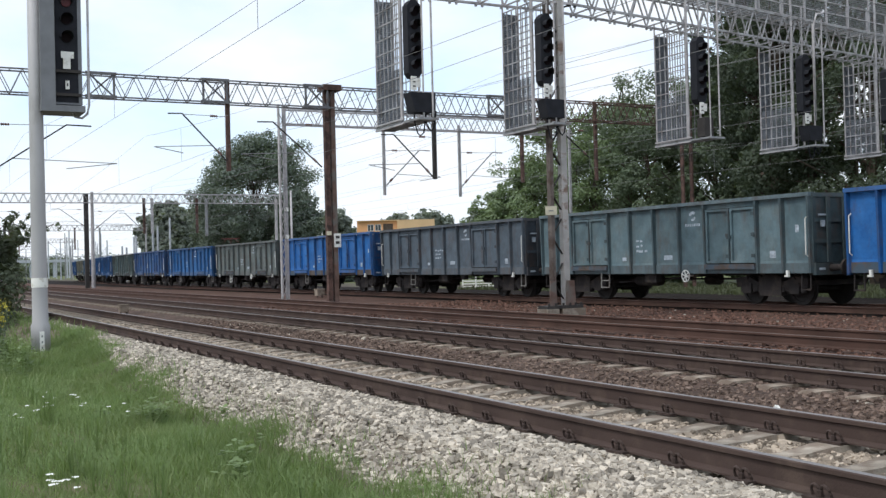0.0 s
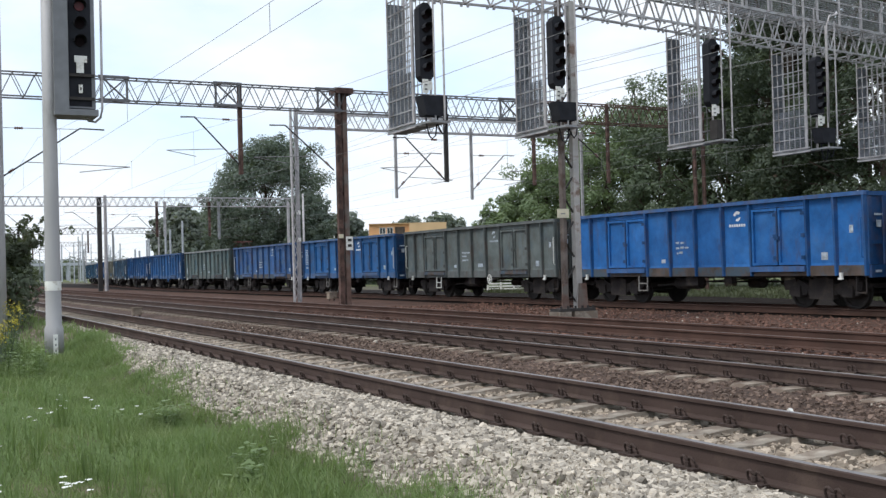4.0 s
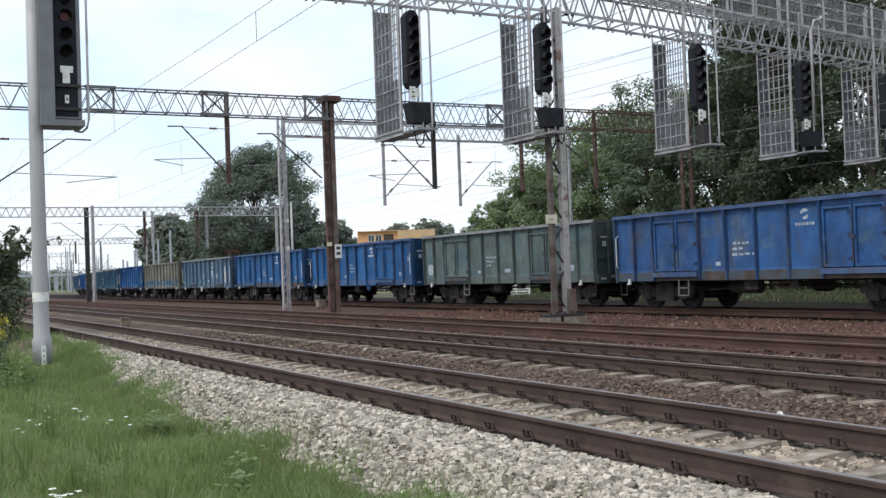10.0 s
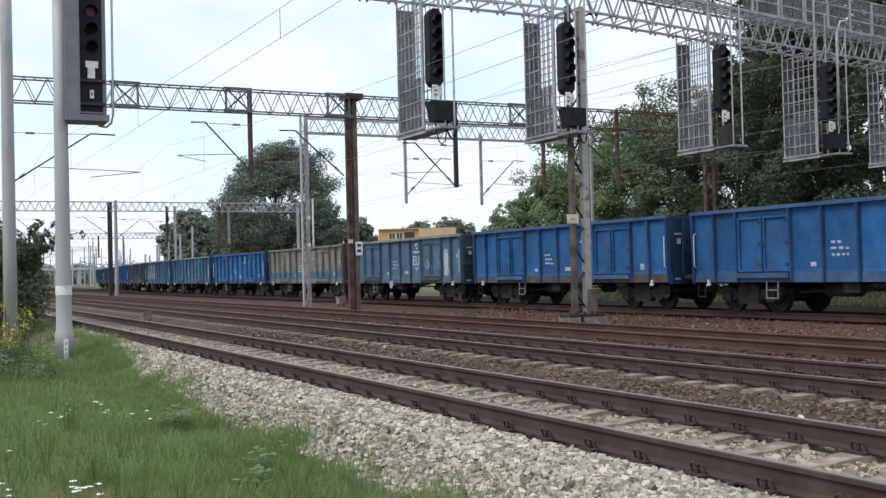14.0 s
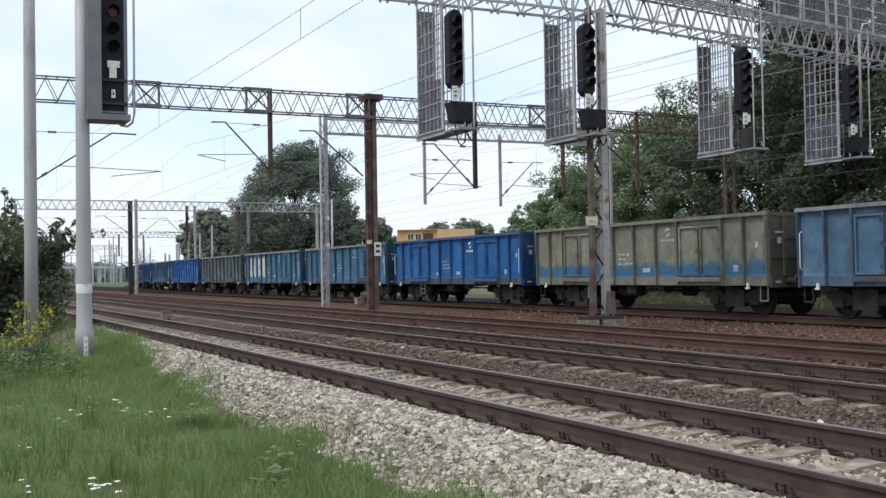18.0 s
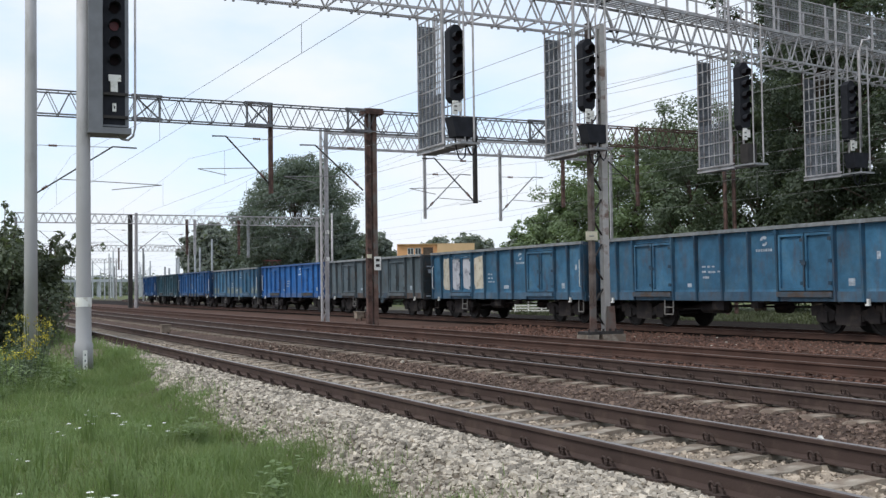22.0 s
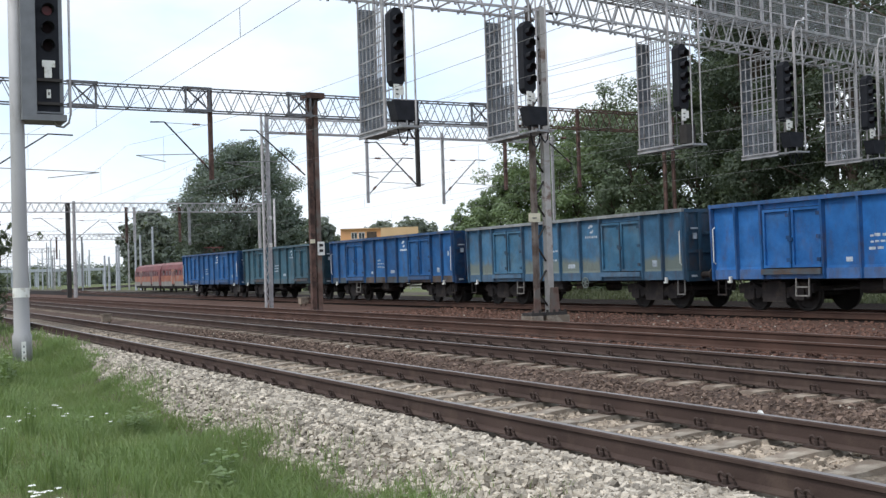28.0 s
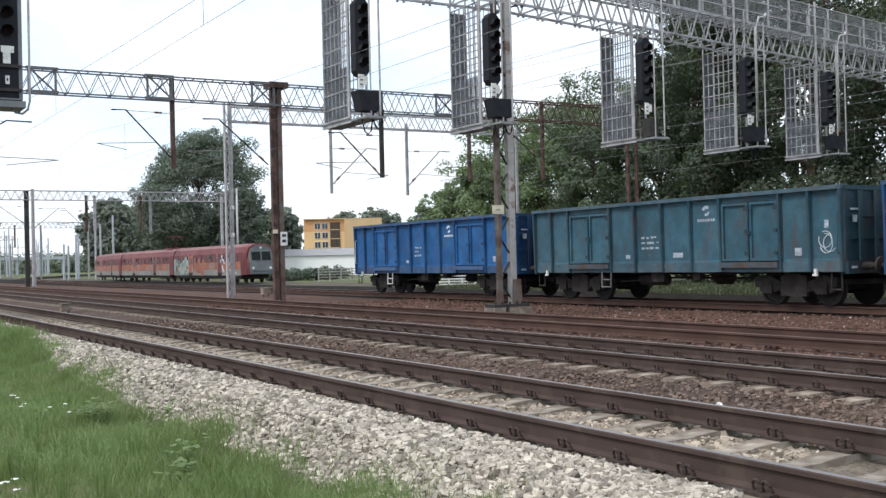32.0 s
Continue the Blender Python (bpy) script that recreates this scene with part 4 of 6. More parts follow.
for x, y, h in ((36.6, 180, 5.8), (37.5, 181, 5.6), (38.3, 179, 7.3), (39.3, 182, 7.6), (39.3, 170, 8.5), (40.3, 171, 8.7), (42.0, 170, 10.0), (51.2, 330, 12.0), (52.2, 332, 14.0), (60.9, 330, 13.0), (62.9, 331, 11.0), (46.0, 330, 11.0), (38.0, 335, 12.0)):
    t = thing("line_mast", "pale hazy distant line mast", "mast", (x, y, -0.6), "distant line masts")
    bm = bmesh.new()
    lathe(bm, [(0.16 + y * 0.0002, 0), (0.12 + y * 0.0002, h)], sides=8)
    part("pole", bm, M_far_steel, t)

R = random.Random(31)
for k in range(34):
    y = R.uniform(240, 390)
    x = y * R.uniform(0.035, 0.19)
    if abs(x - 23.44 - line_x(y)[0]) < 3:
        continue
    t = thing("line_mast", "pale hazy distant line mast", "mast", (x, y, -0.6), "distant line masts")
    h = R.uniform(5.5, 11.5)
    bm = bmesh.new()
    lathe(bm, [(0.15, 0), (0.11, h)], sides=6)
    part("pole", bm, M_far_steel if k % 4 else M_galv_dull, t)
    if k % 3:
        bm = bmesh.new()
        tube(bm, [(0, 0, h * 0.68), (R.choice((-2.4, 2.4)), 0, h * 0.9), (R.choice((-3.2, 3.2)), 0, h * 0.9)], 0.09, 4)
        part("arm", bm, M_far_steel, t)

# footbridge far down the line
fb = thing("footbridge", "long pale footbridge far down the line", "footbridge", (0, 400, -0.6))
bm = bmesh.new()
box(bm, 18, 82, 0, 3, 5.3, 6.3)
part("deck", bm, M_far_steel, fb)
for o in (0.0, 2.9):
    bm = bmesh.new()
    box(bm, 18, 82, o, o + 0.1, 7.2, 7.4)
    part("handrail", bm, M_far_steel, fb)
for k in range(9):
    bm = bmesh.new()
    box(bm, 18.5 + 7.8 * k, 19.3 + 7.8 * k, 0.5, 2.5, 0, 5.3)
    part("pier", bm, M_far_steel, fb)

# ---- freight train ----
def wagon_paint(name, base, worn, worn_amount, rust=0.3, worn_scale=0.9, lower=None):
    """Old paint: streaks down the sheet, faded patches, rust spots."""
    m = material(name, base, 0.62, 0.0, 0.22, 0.9, 30, 0.12, tint=worn, tint_amount=worn_amount, tint_scale=worn_scale, spec=0.3, tint_sharp=0.3, per_object=0.13)
    n, l = m.node_tree.nodes, m.node_tree.links
    b = n["Principled BSDF"]
    info = n.new("ShaderNodeObjectInfo")
    mul = n.new("ShaderNodeMath")
    mul.operation = "MULTIPLY"
    mul.inputs[1].default_value = 61.0
    l.new(info.outputs["Random"], mul.inputs[0])
    co = n.new("ShaderNodeTexCoord")
    add = n.new("ShaderNodeVectorMath")
    add.operation = "ADD"
    l.new(co.outputs["Object"], add.inputs[0])
    l.new(mul.outputs[0], add.inputs[1])
    mp = n.new("ShaderNodeMapping")
    mp.inputs["Scale"].default_value = (1.0, 1.5, 0.55)
    l.new(add.outputs[0], mp.inputs["Vector"])
    for node in n:
        if node.type == "MAPPING" and node is not mp:
            l.new(add.outputs[0], node.inputs["Vector"])
    ns = n.new("ShaderNodeTexNoise")
    ns.inputs["Scale"].default_value, ns.inputs["Detail"].default_value, ns.inputs["Roughness"].default_value = 1.8, 9, 0.7
    l.new(mp.outputs["Vector"], ns.inputs["Vector"])
    mr = n.new("ShaderNodeMapRange")
    mr.inputs["From Min"].default_value, mr.inputs["From Max"].default_value = 0.56 - 0.2 * rust, 0.86 - 0.25 * rust
    mr.inputs["To Max"].default_value = 0.8
    l.new(ns.outputs["Fac"], mr.inputs["Value"])
    mx = n.new("ShaderNodeMix")
    mx.data_type = "RGBA"
    mx.inputs["B"].default_value = (0.085, 0.052, 0.038, 1)
    old = b.inputs["Base Color"].links[0].from_socket
    ng = n.new("ShaderNodeTexNoise")
    ng.inputs["Scale"].default_value, ng.inputs["Detail"].default_value, ng.inputs["Roughness"].default_value = 2.2, 9, 0.7
    l.new(add.outputs[0], ng.inputs["Vector"])
    gr = n.new("ShaderNodeMapRange")
    gr.inputs["From Min"].default_value, gr.inputs["From Max"].default_value = 0.38, 0.62
    gr.inputs["To Min"].default_value, gr.inputs["To Max"].default_value = 0.82, 1.16
    l.new(ng.outputs["Fac"], gr.inputs["Value"])
    gs = n.new("ShaderNodeVectorMath")
    gs.operation = "SCALE"
    l.new(old, gs.inputs[0])
    l.new(gr.outputs["Result"], gs.inputs["Scale"])
    old = gs.outputs[0]
    if lower:
        # a second coat on the lower part of the sheet, with an uneven edge
        sep = n.new("ShaderNodeSeparateXYZ")
        l.new(co.outputs["Object"], sep.inputs[0])
        wob = n.new("ShaderNodeMath")
        wob.operation = "MULTIPLY_ADD"
        wob.inputs[1].default_value = 0.55
        l.new(ng.outputs["Fac"], wob.inputs[0])
        l.new(sep.outputs["Z"], wob.inputs[2])
        lo = n.new("ShaderNodeMapRange")
        lo.inputs["From Min"].default_value, lo.inputs["From Max"].default_value = 1.98, 1.78
        l.new(wob.outputs[0], lo.inputs["Value"])
        lm = n.new("ShaderNodeMix")
        lm.data_type = "RGBA"
        lm.inputs["B"].default_value = (*lower, 1)
        l.new(lo.outputs["Result"], lm.inputs["Factor"])
        l.new(old, lm.inputs["A"])
        old = lm.outputs["Result"]
    l.new(old, mx.inputs["A"])
    l.new(mr.outputs["Result"], mx.inputs["Factor"])
    l.new(mx.outputs["Result"], b.inputs["Base Color"])
    return m


# base coat, worn coat, share of wear, share of rust, word
COATS = {
    "bright": ((0.018, 0.122, 0.365), (0.050, 0.150, 0.355), 0.45, 0.12, 0.9, "bright blue"),
    "deep_blue": ((0.012, 0.106, 0.300), (0.034, 0.128, 0.290), 0.45, 0.15, 0.9, "strong blue"),
    "slate": ((0.088, 0.113, 0.138), (0.084, 0.112, 0.143), 0.5, 0.25, 0.9, "slate grey"),
    "charcoal": ((0.090, 0.119, 0.133), (0.078, 0.102, 0.128), 0.5, 0.25, 0.9, "dark slate grey"),
    "patchy": ((0.098, 0.132, 0.128), (0.042, 0.112, 0.158), 0.5, 0.3, 0.8, "patchy grey and teal"),
    "slate_teal": ((0.100, 0.152, 0.172), (0.120, 0.145, 0.142), 0.5, 0.25, 0.9, "faded grey-teal"),
    "pale": ((0.112, 0.132, 0.128), (0.070, 0.110, 0.142), 0.42, 0.35, 0.8, "weathered blue-grey"),
    "worn_blue": ((0.030, 0.094, 0.245), (0.13, 0.17, 0.175), 0.35, 0.3, 1.4, "worn patchy blue"),
    "mid_blue": ((0.018, 0.098, 0.262), (0.034, 0.114, 0.246), 0.4, 0.2, 0.9, "mid blue"),
    "blue_grey": ((0.070, 0.142, 0.222), (0.12, 0.155, 0.18), 0.4, 0.3, 0.9, "faded blue-grey"),
    "olive": ((0.200, 0.200, 0.152), (0.150, 0.168, 0.160), 0.4, 0.35, 0.9, "faded cream-over-blue"),
    "blue_over_cream": ((0.050, 0.140, 0.245), (0.085, 0.150, 0.205), 0.42, 0.25, 0.9, "faded blue-over-cream"),
    "dull_teal": ((0.040, 0.108, 0.150), (0.060, 0.100, 0.110), 0.45, 0.35, 0.9, "dull dark teal"),
    "teal": ((0.042, 0.132, 0.225), (0.085, 0.142, 0.172), 0.42, 0.25, 0.9, "faded teal-blue"),
}
PAINTS, SHADED, TOPS, SHADED_POSTS = {}, {}, {}, {}
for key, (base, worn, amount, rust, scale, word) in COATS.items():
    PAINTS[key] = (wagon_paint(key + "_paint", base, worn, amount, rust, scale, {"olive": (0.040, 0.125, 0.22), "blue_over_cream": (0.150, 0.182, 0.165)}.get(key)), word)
    # rustier, darkened copies of each coat: shade on posts and ends painted in
    SHADED[key] = wagon_paint(key + "_shaded_paint", [v * 0.42 for v in base], [v * 0.34 + 0.012 for v in worn], 0.45, 0.4)
    SHADED_POSTS[key] = wagon_paint(key + "_shaded_post_paint", [v * 0.58 for v in base], [v * 0.48 + 0.016 for v in worn], 0.45, 0.35)
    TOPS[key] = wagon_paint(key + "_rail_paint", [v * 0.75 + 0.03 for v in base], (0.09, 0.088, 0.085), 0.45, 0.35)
M_pale_rail = wagon_paint("pale_rail_paint", (0.21, 0.225, 0.23), (0.17, 0.165, 0.155), 0.4, 0.25)
M_sill_rust = material("rusty_sill", (0.085, 0.065, 0.055), 0.85, 0, 0.35, 2, 40, 0.25, tint=(0.06, 0.085, 0.11), tint_amount=0.45, tint_scale=1.1)
M_stencil = material("faded_stencil", (0.36, 0.41, 0.46), 0.7, 0, 0.35, 9, 40, 0)
M_faded = material("faded_pale_paint", (0.44, 0.47, 0.48), 0.8, 0, 0.2, 3, 40, 0.05, tint=(0.20, 0.24, 0.27), tint_amount=0.3, tint_scale=4)
M_mark = material("white_marking", (0.62, 0.66, 0.68), 0.7, 0, 0.15, 5, 40, 0)
M_cream_patch = material("cream_primer_panel", (0.56, 0.52, 0.42), 0.8, 0, 0.12, 2, 40, 0.05, tint=(0.40, 0.34, 0.25), tint_amount=0.4, tint_scale=3)
M_lilac_patch = material("grey_white_primer_panel", (0.46, 0.47, 0.50), 0.8, 0, 0.15, 2, 40, 0.05, tint=(0.22, 0.22, 0.25), tint_amount=0.35, tint_scale=2.2)
M_ladder = material("dirty_grey_step", (0.20, 0.19, 0.175), 0.8, 0, 0.25, 6, 30, 0.1)
M_rail_white = material("white_grab_rail", (0.66, 0.66, 0.62), 0.6, 0, 0.1, 6, 30, 0)

POSTS = [6.39, 5.43, 4.47, 2.36, 1.2, 0.0, -1.2, -2.36, -4.47, -5.43, -6.39]
MESHES = {}


def cached(key, build):
    if key not in MESHES:
        MESHES[key] = build()
    return MESHES[key]


def m_post():
    bm = bmesh.new()
    v = box(bm, -1.60, -1.465, -0.055, 0.055, 0.9, 2.94)
    for q in v:
        if q.co.x < -1.5:
            q.co.y *= 0.6
            if q.co.z < 1:
                q.co.x += 0.05
    return bm


def m_panel(w):
    """Wall sheet with a shallow pressed field."""
    bm = bmesh.new()
    outer = [(-w / 2, 1.17), (w / 2, 1.17), (w / 2, 2.94), (-w / 2, 2.94)]
    inner = [(-w / 2 + 0.09, 1.24), (w / 2 - 0.09, 1.24), (w / 2 - 0.09, 2.86), (-w / 2 + 0.09, 2.86)]
    o = [bm.verts.new((-1.475, y, z)) for y, z in outer]
    i = [bm.verts.new((-1.460, y, z)) for y, z in inner]
    k = [bm.verts.new((-1.435, y, z)) for y, z in outer]
    bm.faces.new(i)
    for a in range(4):
        b = (a + 1) % 4
        bm.faces.new((o[a], o[b], i[b], i[a]))
        bm.faces.new((o[a], k[a], k[b], o[b]))
    bm.faces.new(k[::-1])
    return bm


def m_leaf():
    """Door leaf: sheet with a raised frame and two hinges."""
    bm = bmesh.new()
    w = 0.485
    box(bm, -1.478, -1.45, -w, w, 1.2, 2.78)
    for y0, y1, z0, z1 in ((-w, -w + 0.07, 1.2, 2.78), (w - 0.07, w, 1.2, 2.78), (-w + 0.07, w - 0.07, 1.2, 1.27), (-w + 0.07, w - 0.07, 2.71, 2.78)):
        box(bm, -1.545, -1.478, y0, y1, z0, z1)
    return bm


def m_bogie_frame():
    bm = bmesh.new()
    for s in (-1, 1):
        x = s * 1.0
        pts = [(-1.35, 0.62), (-0.9, 0.68), (-0.5, 0.50), (0.5, 0.50), (0.9, 0.68), (1.35, 0.62)]
        for (ya, za), (yb, zb) in zip(pts, pts[1:]):
            beam(bm, (x, ya, za), (x, yb, zb), 0.14, 0.26)
        for y in (-0.9, 0.9):
            box(bm, x - 0.12, x + 0.12, y - 0.17, y + 0.17, 0.32, 0.62)
            for d in (-0.24, 0.24):
                lathe(bm, [(0.075, 0), (0.075, 0.22)], (x, y + d, 0.36), 10)
        box(bm, x - 0.1, x + 0.1, -0.42, 0.42, 0.26, 0.80)
        box(bm, x - 0.04, x + 0.04, -1.2, 1.2, 0.40, 0.66)
    box(bm, -1.1, 1.1, -0.25, 0.25, 0.5, 0.85)
    for y in (-1.3, 1.3):
        box(bm, -1.0, 1.0, y - 0.06, y + 0.06, 0.55, 0.68)
    for s in (-0.75, 0.75):
        for y in (-0.38, 0.38):
            box(bm, s - 0.06, s + 0.06, y - 0.1, y + 0.1, 0.3, 0.62)
    return bm


def m_wheelset():
    bm = bmesh.new()
    for s in (-1, 1):
        lathe(bm, [(0.06, 0.68 * s), (0.40, 0.685 * s), (0.49, 0.69 * s), (0.49, 0.72 * s), (0.46, 0.73 * s), (0.455, 0.82 * s), (0.38, 0.82 * s), (0.36, 0.785 * s), (0.14, 0.77 * s), (0.12, 0.83 * s), (0.07, 0.84 * s)], sides=24, axis="x")
    beam(bm, (-1.05, 0, 0), (1.05, 0, 0), 0.15, 0.15, 10)
    return bm


def m_underframe():
    bm = bmesh.new()
    box(bm, -1.36, 1.36, -6.42, 6.42, 1.05, 1.2)
    for x in (-0.3, 0.3):
        box(bm, x - 0.06, x + 0.06, -6.4, 6.4, 0.82, 1.05)
    for y in (-6.3, -4.5, -1.5, 1.5, 4.5, 6.3):
        box(bm, -1.36, 1.36, y - 0.1, y + 0.1, 0.85, 1.05)
    # brake gear, reservoir and levers
    lathe(bm, [(0.02, -0.6), (0.19, -0.55), (0.19, 0.55), (0.02, 0.6)], (-0.75, 1.2, 0.68), 12, "y")
    lathe(bm, [(0.02, -0.3), (0.16, -0.27), (0.16, 0.27), (0.02, 0.3)], (0.2, -0.8, 0.66), 12, "y")
    beam(bm, (0, -3.2, 0.7), (0, 3.2, 0.7), 0.06)
    beam(bm, (-0.9, -2.2, 0.85), (-0.9, 2.6, 0.6), 0.05)
    box(bm, -1.3, -1.05, 0.2, 0.75, 0.62, 0.98)
    box(bm, -1.3, -1.1, -1.3, -1.0, 0.68, 0.95)
    return bm


def m_block(*dims):
    def build():
        bm = bmesh.new()
        box(bm, *dims)
        return bm
    return build


END_PIECES = [("end_rail", (-1.50, 1.50, -0.06, 0.06, 2.92, 3.03)), ("headstock", (-1.46, 1.46, -0.09, 0.03, 0.85, 1.17)), ("end_rib", (-1.43, 1.43, -0.06, -0.025, 1.70, 1.80)), ("end_rib", (-1.43, 1.43, -0.06, -0.025, 2.25, 2.35))] + [
    ("end_post", (x - 0.06, x + 0.06, -0.11, -0.062, 1.18, 2.91)) for x in (-0.95, -0.35, 0.35, 0.95)] + [("corner_post", (x - 0.06, x + 0.06, -0.055, 0.06, 1.18, 2.91)) for x in (-1.43, 1.43)]


def m_buffer():
    bm = bmesh.new()
    lathe(bm, [(0.13, 0), (0.13, 0.06), (0.09, 0.08), (0.09, 0.32), (0.07, 0.34), (0.07, 0.52), (0.22, 0.54), (0.225, 0.57), (0.19, 0.59)], sides=16, axis="y")
    return bm


def m_handwheel():
    bm = bmesh.new()
    r = 0.175
    pts = [(0, r * math.cos(a), r * math.sin(a)) for a in [2 * math.pi * i / 14 for i in range(15)]]
    tube(bm, pts, 0.035, 5)
    for i in range(3):
        a = math.pi * i / 3 + 0.3
        beam(bm, (0, r * math.cos(a), r * math.sin(a)), (0, -r * math.cos(a), -r * math.sin(a)), 0.025)
    beam(bm, (0, 0, 0), (0.3, 0, 0), 0.04)
    return bm


def m_step():
    bm = bmesh.new()
    for y in (-0.22, 0.22):
        beam(bm, (-1.5, y, 0.92), (-1.52, y, 0.44), 0.032)
    for z in (0.45, 0.68):
        beam(bm, (-1.52, -0.22, z), (-1.52, 0.22, z), 0.035)
    return bm


def m_corner_step():
    bm = bmesh.new()
    beam(bm, (-1.42, 0, 0.90), (-1.42, 0, 0.46), 0.03)
    beam(bm, (-1.42, 0, 0.46), (-1.42, 0.34, 0.46), 0.04)
    beam(bm, (-1.42, 0.3, 0.90), (-1.42, 0.32, 0.46), 0.03)
    return bm


def m_grab():
    bm = bmesh.new()
    tube(bm, [(-1.50, 0, 1.35), (-1.58, 0, 1.40), (-1.58, 0, 2.35), (-1.50, 0, 2.40)], 0.035, 6)
    return bm


def m_hook():
    bm = bmesh.new()
    box(bm, -1.57, -1.50, -0.035, 0.035, 0.80, 0.98)
    box(bm, -1.59, -1.53, -0.07, 0.07, 0.80, 0.85)
    return bm


def m_marks(blocks):
    bm = bmesh.new()
    for y, z, w, h in blocks:
        box(bm, -1.4635, -1.4565, y - w / 2, y + w / 2, z - h / 2, z + h / 2)
    return bm


def marks_mesh(seed, block):
    """Bars in place of stencilled data: data block, number rows, small frames."""
    r = random.Random(seed)
    rows = []
    # data block beside the end: rows of short words
    for k in range(9 if block else 0):
        y = 6.2
        while y > 5.58:
            w = r.uniform(0.07, 0.2)
            rows.append((y - w / 2, 2.52 - k * 0.1, min(w, 0.2), 0.06))
            y -= w + 0.04
    if block:
        rows.extend((6.1 - 0.12 * j, 1.5, 0.08, 0.1) for j in range(3))
    for k in range(3):
        y = 0.9
        for j in range(r.randint(2, 4)):
            w = r.uniform(0.08, 0.2)
            rows.append((y, 1.95 - k * 0.16 + r.uniform(-0.012, 0.012), w, r.uniform(0.045, 0.075)))
            y -= w + 0.06
    rows.append((1.6, 1.38, 0.2, 0.12))
    rows.append((-5.0, 1.42, 0.22, 0.2))
    if r.random() < 0.6:
        rows.append((-0.6, 1.4, 0.4, 0.14))
    if r.random() < 0.6:
        rows.append((-5.9, 2.1, 0.12, 0.2))
    return rows


def swirl_mesh(a0, a1, r0, r1):
    """One curved stroke of the painted emblem."""
    bm = bmesh.new()
    for k in range(8):
        aa, ab = math.radians(a0 + (a1 - a0) * k / 8), math.radians(a0 + (a1 - a0) * (k + 1) / 8)
        bm.faces.new([bm.verts.new((-1.464, -1.78 - r * math.cos(a), 2.62 + r * math.sin(a))) for a, r in ((aa, r0), (aa, r1), (ab, r1), (ab, r0))])
    bmesh.ops.remove_doubles(bm, verts=bm.verts, dist=0.0005)
    return bm


def patch_mesh(y0, y1, z0, z1, seed):
    """A worn, uneven patch of pale paint on the sheet."""
    r = random.Random(seed)
    bm = bmesh.new()
    n = 22
    vv = []
    for k in range(n):
        a = 2 * math.pi * k / n
        ex = (abs(math.cos(a)) ** 0.35) * (1 if math.cos(a) > 0 else -1)
        ez = (abs(math.sin(a)) ** 0.35) * (1 if math.sin(a) > 0 else -1)
        vv.append(bm.verts.new((-1.4645, (y0 + y1) / 2 + ex * (y1 - y0) / 2 * r.uniform(0.86, 1), (z0 + z1) / 2 + ez * (z1 - z0) / 2 * r.uniform(0.86, 1))))
    bm.faces.new(vv)
    return bm


def scrawl_mesh(y, z, s, seed, strokes=3):
    """A sprayed loop of white paint with no readable letters."""
    r = random.Random(seed)
    bm = bmesh.new()
    for k in range(strokes):
        cy, cz = y + r.uniform(-0.25, 0.25) * s, z + r.uniform(-0.2, 0.2) * s
        ra, rb, ph = s * r.uniform(0.2, 0.4), s * r.uniform(0.2, 0.38), r.uniform(0, 6)
        pts = [(-1.466, cy + ra * math.cos(ph + q * 0.5), cz + rb * math.sin(ph + q * 0.5)) for q in range(r.randint(9, 13))]
        for p, q in zip(pts, pts[1:]):
            beam(bm, p, q, 0.045 * s, 0.012)
    return bm


